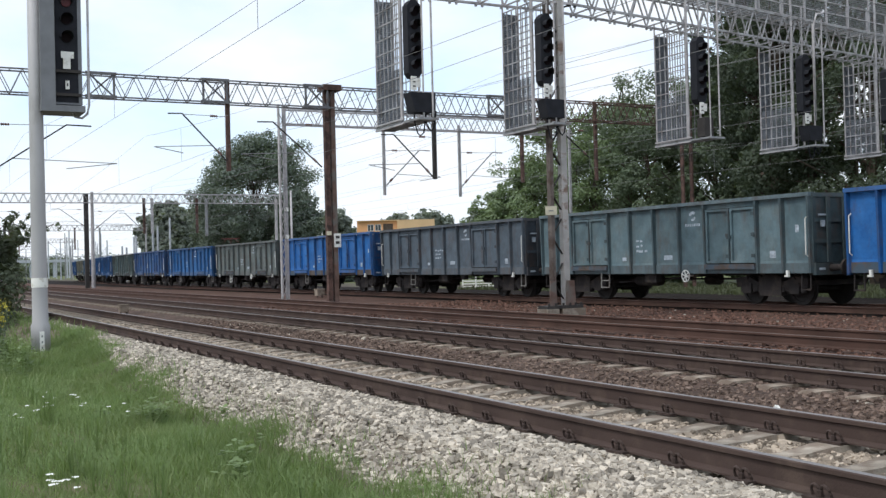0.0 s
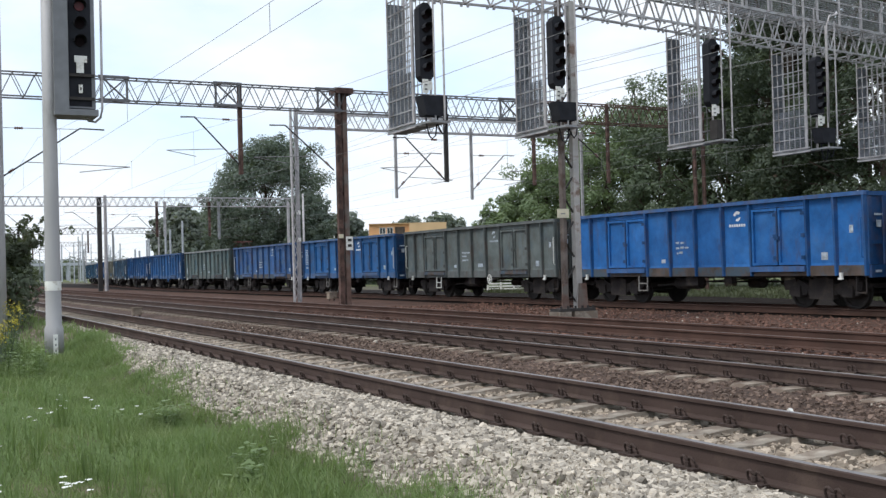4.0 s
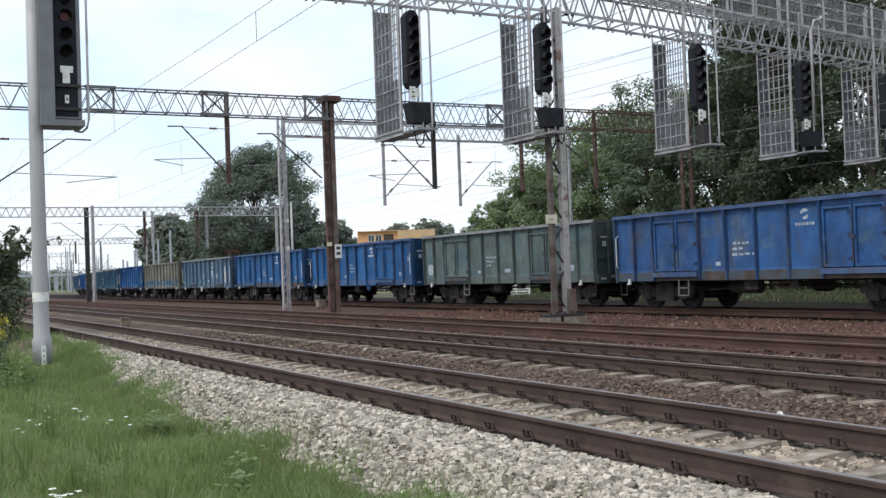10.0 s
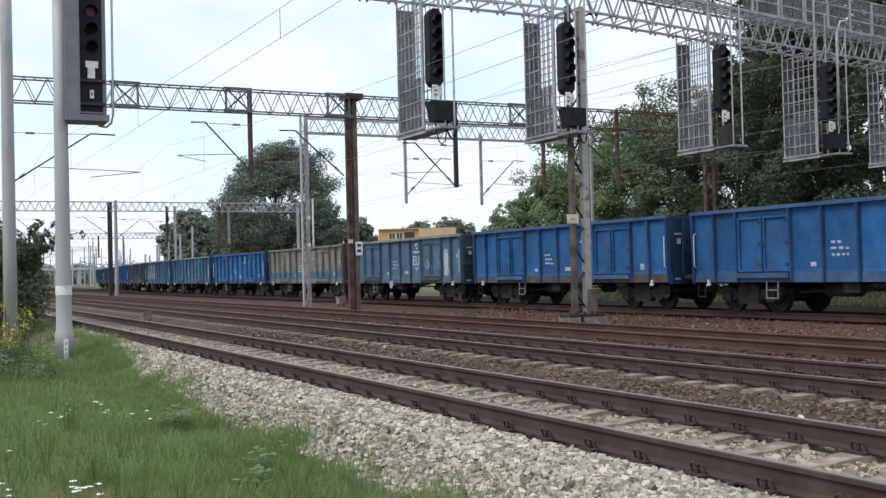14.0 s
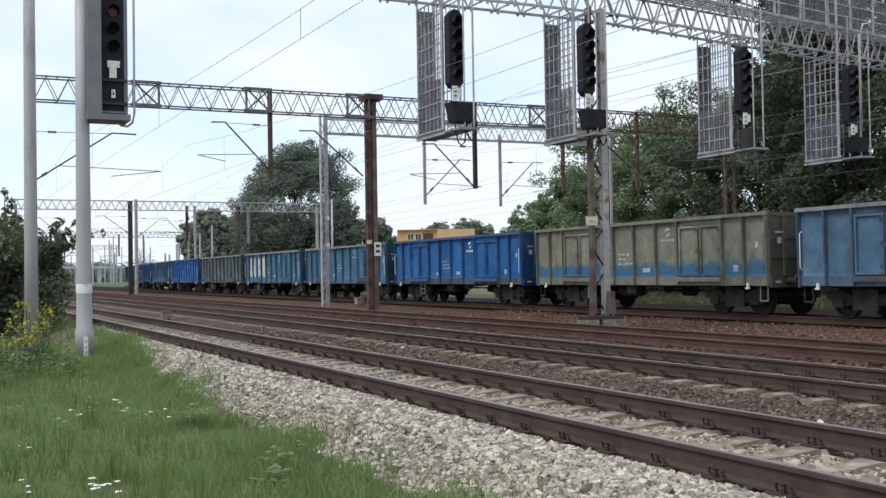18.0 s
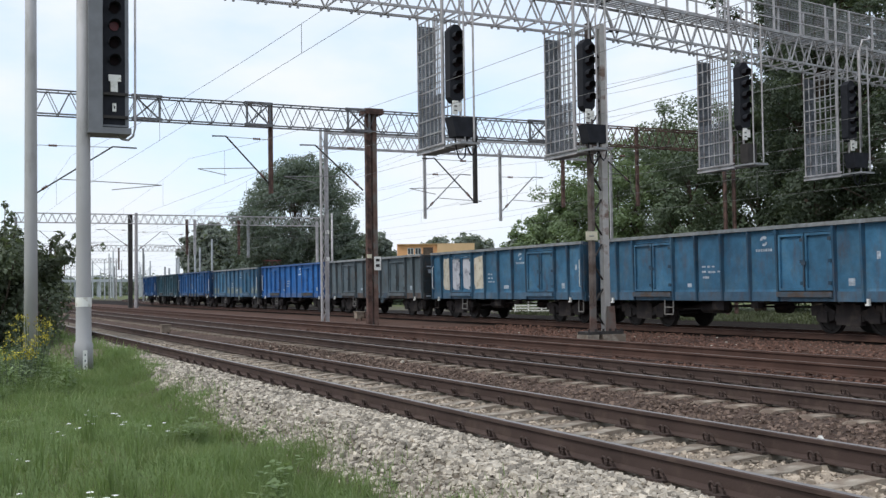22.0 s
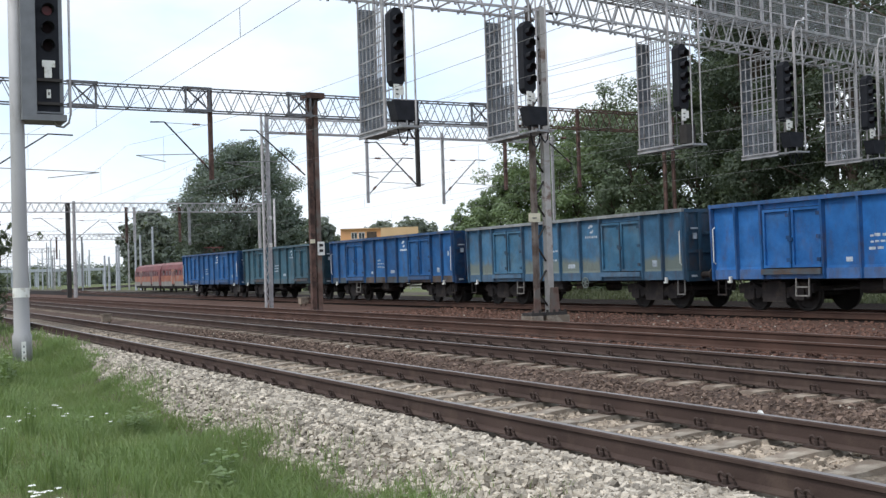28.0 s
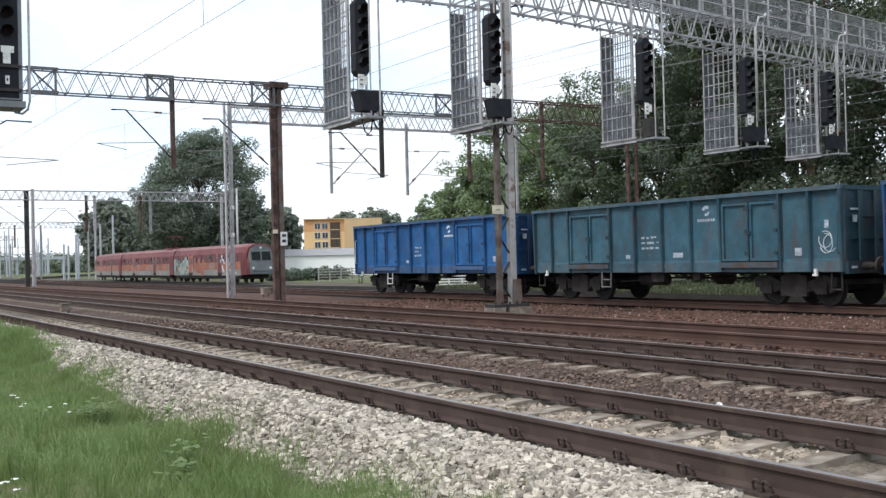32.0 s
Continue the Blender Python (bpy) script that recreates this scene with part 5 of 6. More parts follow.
def build_wagon(k, kind, logo=True, extras=()):
    paint, word = PAINTS[kind]
    w = thing("open_wagon", "%s open bogie goods wagon with ribbed steel sides" % word, "railway wagon", (23.44, 27.2 + 14.04 * k, -0.2), "wagons of the freight train")
    c = lambda key, build, mat, **kw: cached((key, mat.name), lambda: finish(build(), key, mat, **kw))
    part("underframe", c("underframe", m_underframe, M_under), None, w)
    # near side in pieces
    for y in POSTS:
        part("post", c("post", m_post, SHADED_POSTS[kind]), None, w, at=(0, y, 0))
    for ya, yb in zip(POSTS, POSTS[1:]):
        if abs(ya - yb) < 1.5:
            wd = round(ya - yb - 0.01, 3)
            part("panel", c("panel%.3f" % wd, lambda: m_panel(wd), paint), None, w, at=(0, (ya + yb) / 2, 0))
    for y0 in (3.415, -3.415):
        for d in (-0.51, 0.51):
            leaf = part("door", c("door", m_leaf, PAINTS["teal"][0] if kind == "blue_over_cream" else paint), None, w, at=(0, y0 + d, 0))
            for z in (1.4, 2.0, 2.6):
                part("hinge", c("hinge", m_block(-1.57, -1.54, -0.48, -0.36, -0.05, 0.05), SHADED[kind]), None, leaf, at=(0, 0, z))

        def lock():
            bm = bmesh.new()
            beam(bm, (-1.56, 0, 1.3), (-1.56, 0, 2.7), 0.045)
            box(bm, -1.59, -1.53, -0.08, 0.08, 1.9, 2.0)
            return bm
        part("lock_bar", c("lock", lock, SHADED[kind]), None, w, at=(0, y0, 0))

        def lintel():
            bm = bmesh.new()
            box(bm, -1.49, -1.44, -1.02, 1.02, 2.80, 2.94)
            return bm
        # black sheet behind the leaves stands in for shade in the door gaps
        part("door_frame", c("door_frame", m_block(-1.46, -1.43, -1.03, 1.03, 1.17, 2.80), M_under), None, w, at=(0, y0, 0))
        part("lintel", c("lintel", lintel, paint), None, w, at=(0, y0, 0))

        def door_sill():
            bm = bmesh.new()
            v = box(bm, -1.60, -1.49, -1.0, 1.05, 1.02, 1.17)
            return bm
        part("door_sill", c("door_sill", door_sill, M_sill_rust if k % 3 == 0 else TOPS[kind]), None, w, at=(0, y0, 0))

    def sill():
        bm = bmesh.new()
        box(bm, -1.49, -1.40, -6.43, 6.43, 0.90, 1.17)
        return bm
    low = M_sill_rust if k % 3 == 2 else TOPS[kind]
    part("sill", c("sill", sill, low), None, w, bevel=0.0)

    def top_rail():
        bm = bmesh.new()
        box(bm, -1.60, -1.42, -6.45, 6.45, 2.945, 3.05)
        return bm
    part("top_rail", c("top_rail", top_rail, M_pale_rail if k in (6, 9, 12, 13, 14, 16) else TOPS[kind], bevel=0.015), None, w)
    # far side as one wall
    def far_wall():
        bm = bmesh.new()
        box(bm, 1.42, 1.47, -6.42, 6.42, 0.9, 2.95)
        box(bm, 1.42, 1.57, -6.45, 6.45, 2.95, 3.05)
        for y in POSTS:
            box(bm, 1.47, 1.56, y - 0.05, y + 0.05, 0.9, 2.95)
        return bm
    part("far_wall", c("far_wall", far_wall, paint), None, w)
    # end walls wear the darkened copy, for the shade between wagons
    e = c("end_wall", m_block(-1.37, 1.37, -0.02, 0.02, 1.18, 2.92), SHADED[kind])
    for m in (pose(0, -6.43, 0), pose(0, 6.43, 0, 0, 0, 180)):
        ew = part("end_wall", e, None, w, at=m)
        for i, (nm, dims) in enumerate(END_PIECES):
            part(nm, c("end%d" % i, m_block(*dims), SHADED[kind]), None, ew)
        for i, dims in enumerate(((-1.30, -0.98, -0.072, -0.061, 2.42, 2.47), (-1.22, -1.06, -0.072, -0.061, 2.12, 2.30), (-1.34, -1.12, -0.10, -0.091, 0.98, 1.04))):
            part("end_marking", c("endmark%d" % i, m_block(*dims), M_stencil), None, ew)
    for x in (-0.875, 0.875):
        part("buffer", c("buffer", m_buffer, M_under), None, w, at=pose(x, -6.45, 1.04, 0, 0, 180))
        part("buffer", c("buffer", m_buffer, M_under), None, w, at=(x, 6.45, 1.04))

    def coupling():
        bm = bmesh.new()
        tube(bm, [(0.06, 0, 1.02), (0.07, 0.25, 0.9), (0.06, 0.5, 0.98)], 0.05)
        tube(bm, [(-0.06, 0, 1.02), (-0.07, 0.25, 0.9), (-0.06, 0.5, 0.98)], 0.05)
        tube(bm, [(-0.5, 0.05, 0.95), (-0.5, 0.28, 0.58), (-0.42, 0.5, 0.6)], 0.06)
        return bm
    part("coupling", c("coupling", coupling, M_under), None, w, at=pose(0, -6.5, 0, 0, 0, 180))
    part("coupling", c("coupling", coupling, M_under), None, w, at=(0, 6.5, 0))
    for y in (-4.5, 4.5):
        b = part("bogie", c("bogie", m_bogie_frame, M_under), None, w, "black bogie frame", at=(0, y, 0))
        for d in (-0.9, 0.9):
            part("wheelset", c("wheelset", m_wheelset, M_wheel), None, b, at=(0, d, 0.46))
    grab = c("grab", m_grab, M_rail_white if k % 4 != 2 else paint)
    part("grab_rail", grab, None, w, "white grab rail", at=(0, -6.30, 0))
    if k % 2:
        part("grab_rail", grab, None, w, at=(0, 6.30, 0))
    part("corner_step", c("corner_step", m_corner_step, M_ladder if k % 3 == 1 else M_under), None, w, at=(0, -6.3, 0))
    part("corner_step", c("corner_step", m_corner_step, M_under), None, w, at=(0, 6.0, 0))
    part("ladder_step", c("ladder_step", m_step, M_rail_white if k in (3, 19) else M_ladder), None, w, at=(0, 3.1 if k % 2 else 2.6, 0))
    for y in (-5.6, 5.7):
        part("hook", c("hook", m_hook, M_rail_white), None, w, at=(0, y, 0))
    if k in (0, 3, 7, 9, 14, 16):
        part("handwheel", c("handwheel", m_handwheel, M_rail_white if k in (0, 3, 9) else paint), None, w, at=(-1.56, 1.0 if k == 9 else -1.5, 0.83))
    for row in marks_mesh(100 + k, k == 4):
        part("marking", finish(m_marks([row]), "marking", M_stencil), None, w)
    if logo:
        ink = M_mark if kind in ("bright", "deep_blue", "mid_blue") or k == 9 else M_stencil
        for i, arc in enumerate(((45, 165, 0.075, 0.165), (235, 350, 0.06, 0.13))):
            part("emblem", c("emblem%d" % i, lambda: swirl_mesh(*arc), ink), None, w, "small pale painted emblem")
        for j in range(7):
            part("emblem_bar", c("emblem_bar%d" % j, lambda: m_marks([(-1.47 - 0.098 * j, 2.37, 0.07, 0.075)]), ink), None, w)
    if "cream_panels" in extras:
        for i, (ya, yb) in enumerate(((5.38, 4.52), (4.40, 3.50), (3.33, 2.45), (2.28, 1.28))):
            dx = -0.018 if 1 <= i <= 2 else 0
            part("pale_patch", finish(patch_mesh(yb, ya, 1.28, 2.82, 31 + i), "pale_patch", M_lilac_patch if dx else M_cream_patch), None, w, "peeling pale paint panel", at=(dx, 0, 0))
    if "white_patch" in extras:
        part("pale_patch", finish(patch_mesh(-5.05, -4.62, 1.2, 2.5, 5), "pale_patch", M_faded), None, w, "faded pale paint patch")
    if "tail_patch" in extras:
        part("pale_patch", finish(patch_mesh(5.65, 6.15, 1.3, 1.8, 9), "pale_patch", M_stencil), None, w, "faded pale paint patch")
    if "loop" in extras:
        part("graffiti", finish(scrawl_mesh(-5.9, 1.6, 0.7, 3, 3), "graffiti", M_mark), None, w, "white sprayed loops")
    if "scribble" in extras:
        part("graffiti", finish(scrawl_mesh(-3.0, 1.75, 0.5, 8, 4), "graffiti", M_mark), None, w, "white sprayed scribble", at=(-0.03, 0, 0))
    if "EU" in extras:
        cu = bpy.data.curves.new("graffiti", "FONT")
        cu.body, cu.size, cu.extrude = "EU", 0.62, 0.002
        cu.materials.append(M_mark)
        tx = new("graffiti", cu)
        tx.parent = w
        tx.matrix_basis = Matrix.Translation((-1.466, -1.35, 1.75)) @ Euler((radians(90), 0, radians(-90))).to_matrix().to_4x4()
        tagged(tx, "white sprayed letters EU")
        part("graffiti", finish(m_marks([(-1.75, 1.62, 0.4, 0.03), (-1.8, 1.54, 0.25, 0.03)]), "graffiti", M_mark), None, w, "white sprayed underline")
    return w


KINDS = [(-1, "bright", ()), (0, "slate_teal", ()), (1, "slate", ()), (2, "bright", ()), (3, "pale", ()), (4, "mid_blue", ()), (5, "worn_blue", ()), (6, "patchy", ("tail_patch",)), (7, "mid_blue", ()),
         (8, "mid_blue", ()), (9, "blue_grey", ("EU", "white_patch", "scribble")), (10, "olive", ()), (11, "deep_blue", ()), (12, "teal", ()), (13, "teal", ("cream_panels",)), (14, "charcoal", ()),
         (15, "bright", ()), (16, "blue_over_cream", ()), (17, "mid_blue", ()), (18, "dull_teal", ("loop",)), (19, "mid_blue", ())]
WAGONS = [(k, build_wagon(k, kind, k not in (6, 14), extras)) for k, kind, extras in KINDS]


def run(t):
    """How far along the line the train's first gap stands at t seconds."""
    return 19.23 - 7.3107 * t - 0.0120959 * t * t - 0.000283297 * t ** 3


def motions():
    for k, w in WAGONS:
        rows = []
        for t in range(0, 33):
            y = run(t) + 14.04 * k + 7.6
            dx, slope = line_x(y)
            rows.append((t, pose(23.44 + dx, y, -0.2, 0, 0, -math.degrees(math.atan(slope)))))
        walk(w, rows)
    # wheels roll with the way covered
    lead = [b for b in WAGONS[0][1].children if b.name.startswith("bogie")][0]
    for w0 in lead.children:
        y = w0.location.y
        rows = []
        for i in range(0, 401):
            t = 32.0 * i / 400
            rows.append((t, pose(0, y, 0.46, math.degrees((19.53 - run(t)) / 0.46) % 360)))
        walk(w0, rows)
        act, slot = w0.animation_data.action, w0.animation_data.action_slot
        for k, w in WAGONS:
            for b in w.children:
                if b.name.startswith("bogie"):
                    for s in b.children:
                        if s is not w0 and abs(s.location.y - y) < 0.01:
                            s.rotation_mode = "QUATERNION"
                            s.animation_data_create()
                            s.animation_data.action = act
                            s.animation_data.action_slot = slot

# ---- red electric train standing on a far track ----
M_emu_red = material("faded_red_paint", (0.140, 0.036, 0.037), 0.6, 0, 0.3, 0.6, 20, 0.05, tint=(0.155, 0.060, 0.053), tint_amount=0.45, tint_scale=0.8)
M_emu_orange = material("faded_orange_paint", (0.295, 0.108, 0.066), 0.6, 0, 0.3, 0.7, 20, 0.05, tint=(0.26, 0.17, 0.14), tint_amount=0.4, tint_scale=0.9)
M_emu_grey = material("grey_skirt", (0.22, 0.21, 0.19), 0.6, 0, 0.2, 1, 20, 0.05)
M_emu_jamb = material("pale_door_jamb", (0.36, 0.28, 0.26), 0.6, 0, 0.25, 1, 20, 0.05)
M_emu_roof = material("dusty_roof", (0.21, 0.105, 0.10), 0.7, 0, 0.2, 0.8, 20, 0.1)
M_glass = material("dark_window_glass", (0.02, 0.025, 0.028), 0.08, 0, 0.1, 3, 10, 0, spec=0.8)
M_emu_window = material("dusty_window", (0.085, 0.035, 0.040), 0.4, 0, 0.3, 3, 10, 0, spec=0.5)
M_emu_face = material("grey_cab_front", (0.15, 0.165, 0.17), 0.4, 0, 0.2, 1, 20, 0.05)
M_graffiti_teal = material("teal_spray", (0.16, 0.33, 0.29), 0.7, 0, 0.25, 2, 20, 0)
M_graffiti = material("pale_green_spray", (0.33, 0.34, 0.31), 0.7, 0, 0.25, 2, 20, 0, tint=(0.2, 0.35, 0.3), tint_amount=0.4, tint_scale=2)
EX = 35.4
emu = thing("electric_train", "parked red and orange three-car electric train with graffiti", "train", (EX, 90.6, -0.45))
for i in range(3):
    y0 = i * 21.6
    bm = bmesh.new()
    prof = [(-1.42, 0.75), (-1.45, 1.9), (-1.42, 2.75), (-1.2, 3.25), (-0.7, 3.5), (0, 3.58), (0.7, 3.5), (1.2, 3.25), (1.42, 2.75), (1.45, 1.9), (1.42, 0.75)]
    ends = [[bm.verts.new((x, y, z)) for x, z in prof] for y in (y0 + (1.2 if i == 0 else 0.15), y0 + 21.4)]
    for a in range(len(prof) - 1):
        f = bm.faces.new((ends[0][a], ends[0][a + 1], ends[1][a + 1], ends[1][a]))
        f.material_index = 1 if 3 <= a <= 6 else 0
    bm.faces.new(ends[0])
    bm.faces.new(ends[1][::-1])
    turn = Matrix.Identity(4) if i < 2 else Matrix.Translation((0, 43.2, 0)) @ Matrix.Rotation(radians(-4.8), 4, "Z") @ Matrix.Translation((0, -43.2, 0))
    body = part("car_body", bm, [M_emu_red, M_emu_roof], emu, at=turn)
    bm = bmesh.new()
    box(bm, -1.475, -1.44, y0 + 1.4, y0 + 21.3, 1.25, 1.95)
    part("orange_band", bm, M_emu_orange, body)
    bm = bmesh.new()
    box(bm, -1.465, -1.41, y0 + 1.4, y0 + 21.3, 0.7, 1.25)
    part("grey_band", bm, M_emu_grey, body)
    for k in range(13):
        yy = y0 + 2.6 + k * 1.45
        if k in (3, 9):
            bm = bmesh.new()
            box(bm, -1.49, -1.44, yy - 0.6, yy + 0.6, 0.85, 2.7)
            d = part("door", bm, M_emu_red if k == 3 else M_emu_orange, body)
            for s in (-0.3, 0.3):
                bm = bmesh.new()
                box(bm, -1.497, -1.485, yy + s - 0.18, yy + s + 0.18, 1.85, 2.45)
                part("pane", bm, M_emu_window, d)
            for s in (-0.66, 0.66):
                bm = bmesh.new()
                box(bm, -1.505, -1.45, yy + s - 0.05, yy + s + 0.05, 0.95, 2.75)
                part("door_jamb", bm, M_emu_jamb, body)
            bm = bmesh.new()
            box(bm, -1.51, -1.49, yy - 0.5, yy + 0.5, 0.72, 0.98)
            part("door_step", bm, M_under, d)
        else:
            bm = bmesh.new()
            box(bm, -1.475, -1.43, yy - 0.36, yy + 0.36, 2.02, 2.52)
            part("window", bm, M_emu_window, body)
            if (k + i) % 4 == 1:
                bm = bmesh.new()
                box(bm, -1.49, -1.472, yy - 0.26, yy + 0.26, 2.3, 2.62)
                part("vent", bm, M_glass, body, "open dark window vent")
    bm = bmesh.new()
    for yb in (3.2, 18.4):
        for d in (-1.2, 1.2):
            for s in (-0.75, 0.75):
                lathe(bm, [(0.46, -0.06), (0.46, 0.06)], (s, y0 + yb + d, 0.46), 16, "x")
        box(bm, -1.1, 1.1, y0 + yb - 1.7, y0 + yb + 1.7, 0.35, 0.72)
    box(bm, -1.3, 1.3, y0 + 1.6, y0 + 21.2, 0.42, 0.8)
    part("running_gear", bm, M_under, emu, at=turn)
# cab front
bm = bmesh.new()
pf = [(-1.42, 0.75), (-1.45, 1.9), (-1.42, 2.75), (-1.2, 3.25), (-0.7, 3.5), (0.7, 3.5), (1.2, 3.25), (1.42, 2.75), (1.45, 1.9), (1.42, 0.75)]
back = [bm.verts.new((x, 1.2, z)) for x, z in pf]
mid = [bm.verts.new((x * 0.93, 0.3, z * (0.985 if z > 2 else 1))) for x, z in pf]
front = [bm.verts.new((x * 0.78, 0.0 if z < 2 else 0.28, 0.8 + (z - 0.75) * 0.93)) for x, z in pf]
for a, b in ((back, mid), (mid, front)):
    for i in range(len(pf) - 1):
        bm.faces.new((a[i], a[i + 1], b[i + 1], b[i]))
bm.faces.new(front).material_index = 1
part("cab", bm, [M_emu_red, M_emu_face], emu)
bm = bmesh.new()
v = box(bm, -1.02, 1.02, -0.06, 0.05, 1.1, 3.0)
for q in v:
    if q.co.z > 2:
        q.co.y += 0.27
part("cab_front", bm, M_emu_face, emu, bevel=0.03)
for s in (-0.48, 0.48):
    bm = bmesh.new()
    v = box(bm, s - 0.4, s + 0.4, -0.1, -0.05, 2.05, 2.8)
    for q in v:
        q.co.y += 0.12 + (0.12 if q.co.z > 2.4 else 0)
    part("windscreen", bm, M_glass, emu)
    bm = bmesh.new()
    lathe(bm, [(0.11, -0.04), (0.11, 0.06)], (s * 1.7, -0.06, 1.35), 12, "y")
    part("headlight", bm, M_white, emu)
bm = bmesh.new()
lathe(bm, [(0.09, -0.04), (0.09, 0.06)], (0, 0.2, 3.15), 12, "y")
part("top_light", bm, M_white, emu)
for i, (ya, yb, m) in enumerate(((16.4, 20.9, M_graffiti), (11.2, 14.2, M_emu_orange), (2.6, 6.6, M_mark), (17.0, 20.4, M_graffiti_teal))):
    r = random.Random(i)
    for k in range(26 if i == 0 else 12):
        bm = bmesh.new()
        y, z = r.uniform(ya, yb), r.uniform(1.0, 2.2)
        s = r.uniform(0.25, 0.6)
        if i in (2, 3):
            x = -1.51 if i == 2 else -1.545
            beam(bm, (x, y, z), (x, y + r.uniform(-0.7, 0.7), z + r.uniform(-0.6, 0.6)), 0.1, 0.02)
        else:
            bm.faces.new([bm.verts.new((-1.503 - k * 0.0012, y + s * math.cos(a) * r.uniform(0.6, 1.2), z + s * 0.7 * math.sin(a) * r.uniform(0.6, 1.2))) for a in [2 * math.pi * j / 7 for j in range(7)]])
        part("graffiti_patch", bm, m, emu, "sprayed graffiti patch")
for y0 in (25.5,):
    panto = bmesh.new()
    for s in (-0.55, 0.55):
        tube(panto, [(s, y0 - 0.9, 3.6), (s * 1.0, y0 - 1.9, 4.15), (s * 0.6, y0 - 0.6, 4.85)], 0.04)
        tube(panto, [(s, y0 + 0.9, 3.6), (s * 1.0, y0 + 1.9, 4.15), (s * 0.6, y0 + 0.6, 4.85)], 0.04)
    beam(panto, (-0.9, y0 - 0.55, 4.9), (0.9, y0 - 0.55, 4.9), 0.07)
    beam(panto, (-0.9, y0 + 0.55, 4.9), (0.9, y0 + 0.55, 4.9), 0.07)
    box(panto, -0.8, 0.8, y0 - 1.5, y0 + 1.5, 3.55, 3.68)
    part("pantograph", panto, M_emu_red, emu, "folded-up red pantograph")

# ---- vegetation ----
def leaf_cloud(centres, radii, count, size, seed, flat=0.8):
    """Many small leaf quads on the outer part of overlapping clumps."""
    r = np.random.default_rng(seed)
    c = np.asarray(centres, float)
    rad = np.asarray(radii, float)
    p = rad ** 2 / np.sum(rad ** 2)
    idx = r.choice(len(c), count, p=p)
    d = r.normal(size=(count, 3))
    d /= np.linalg.norm(d, axis=1)[:, None]
    rr = rad[idx] * (0.35 + 0.72 * r.random(count) ** 0.6)
    pos = c[idx] + d * rr[:, None] * np.array([1, 1, flat])
    nrm = d + r.normal(scale=0.5, size=(count, 3)) + np.array([0, 0, 0.35])
    nrm /= np.linalg.norm(nrm, axis=1)[:, None]
    t = np.cross(nrm, r.normal(size=(count, 3)))
    t /= np.linalg.norm(t, axis=1)[:, None]
    b = np.cross(nrm, t)
    s = size * r.uniform(0.55, 1.35, count)[:, None]
    v = np.stack([pos - t * s - b * s * 0.5, pos + t * s * r.uniform(-0.3, 0.3, (count, 1)) + b * s, pos + t * s - b * s * 0.35], 1).reshape(-1, 3)
    f = np.arange(3 * count).reshape(-1, 3)
    return v, f


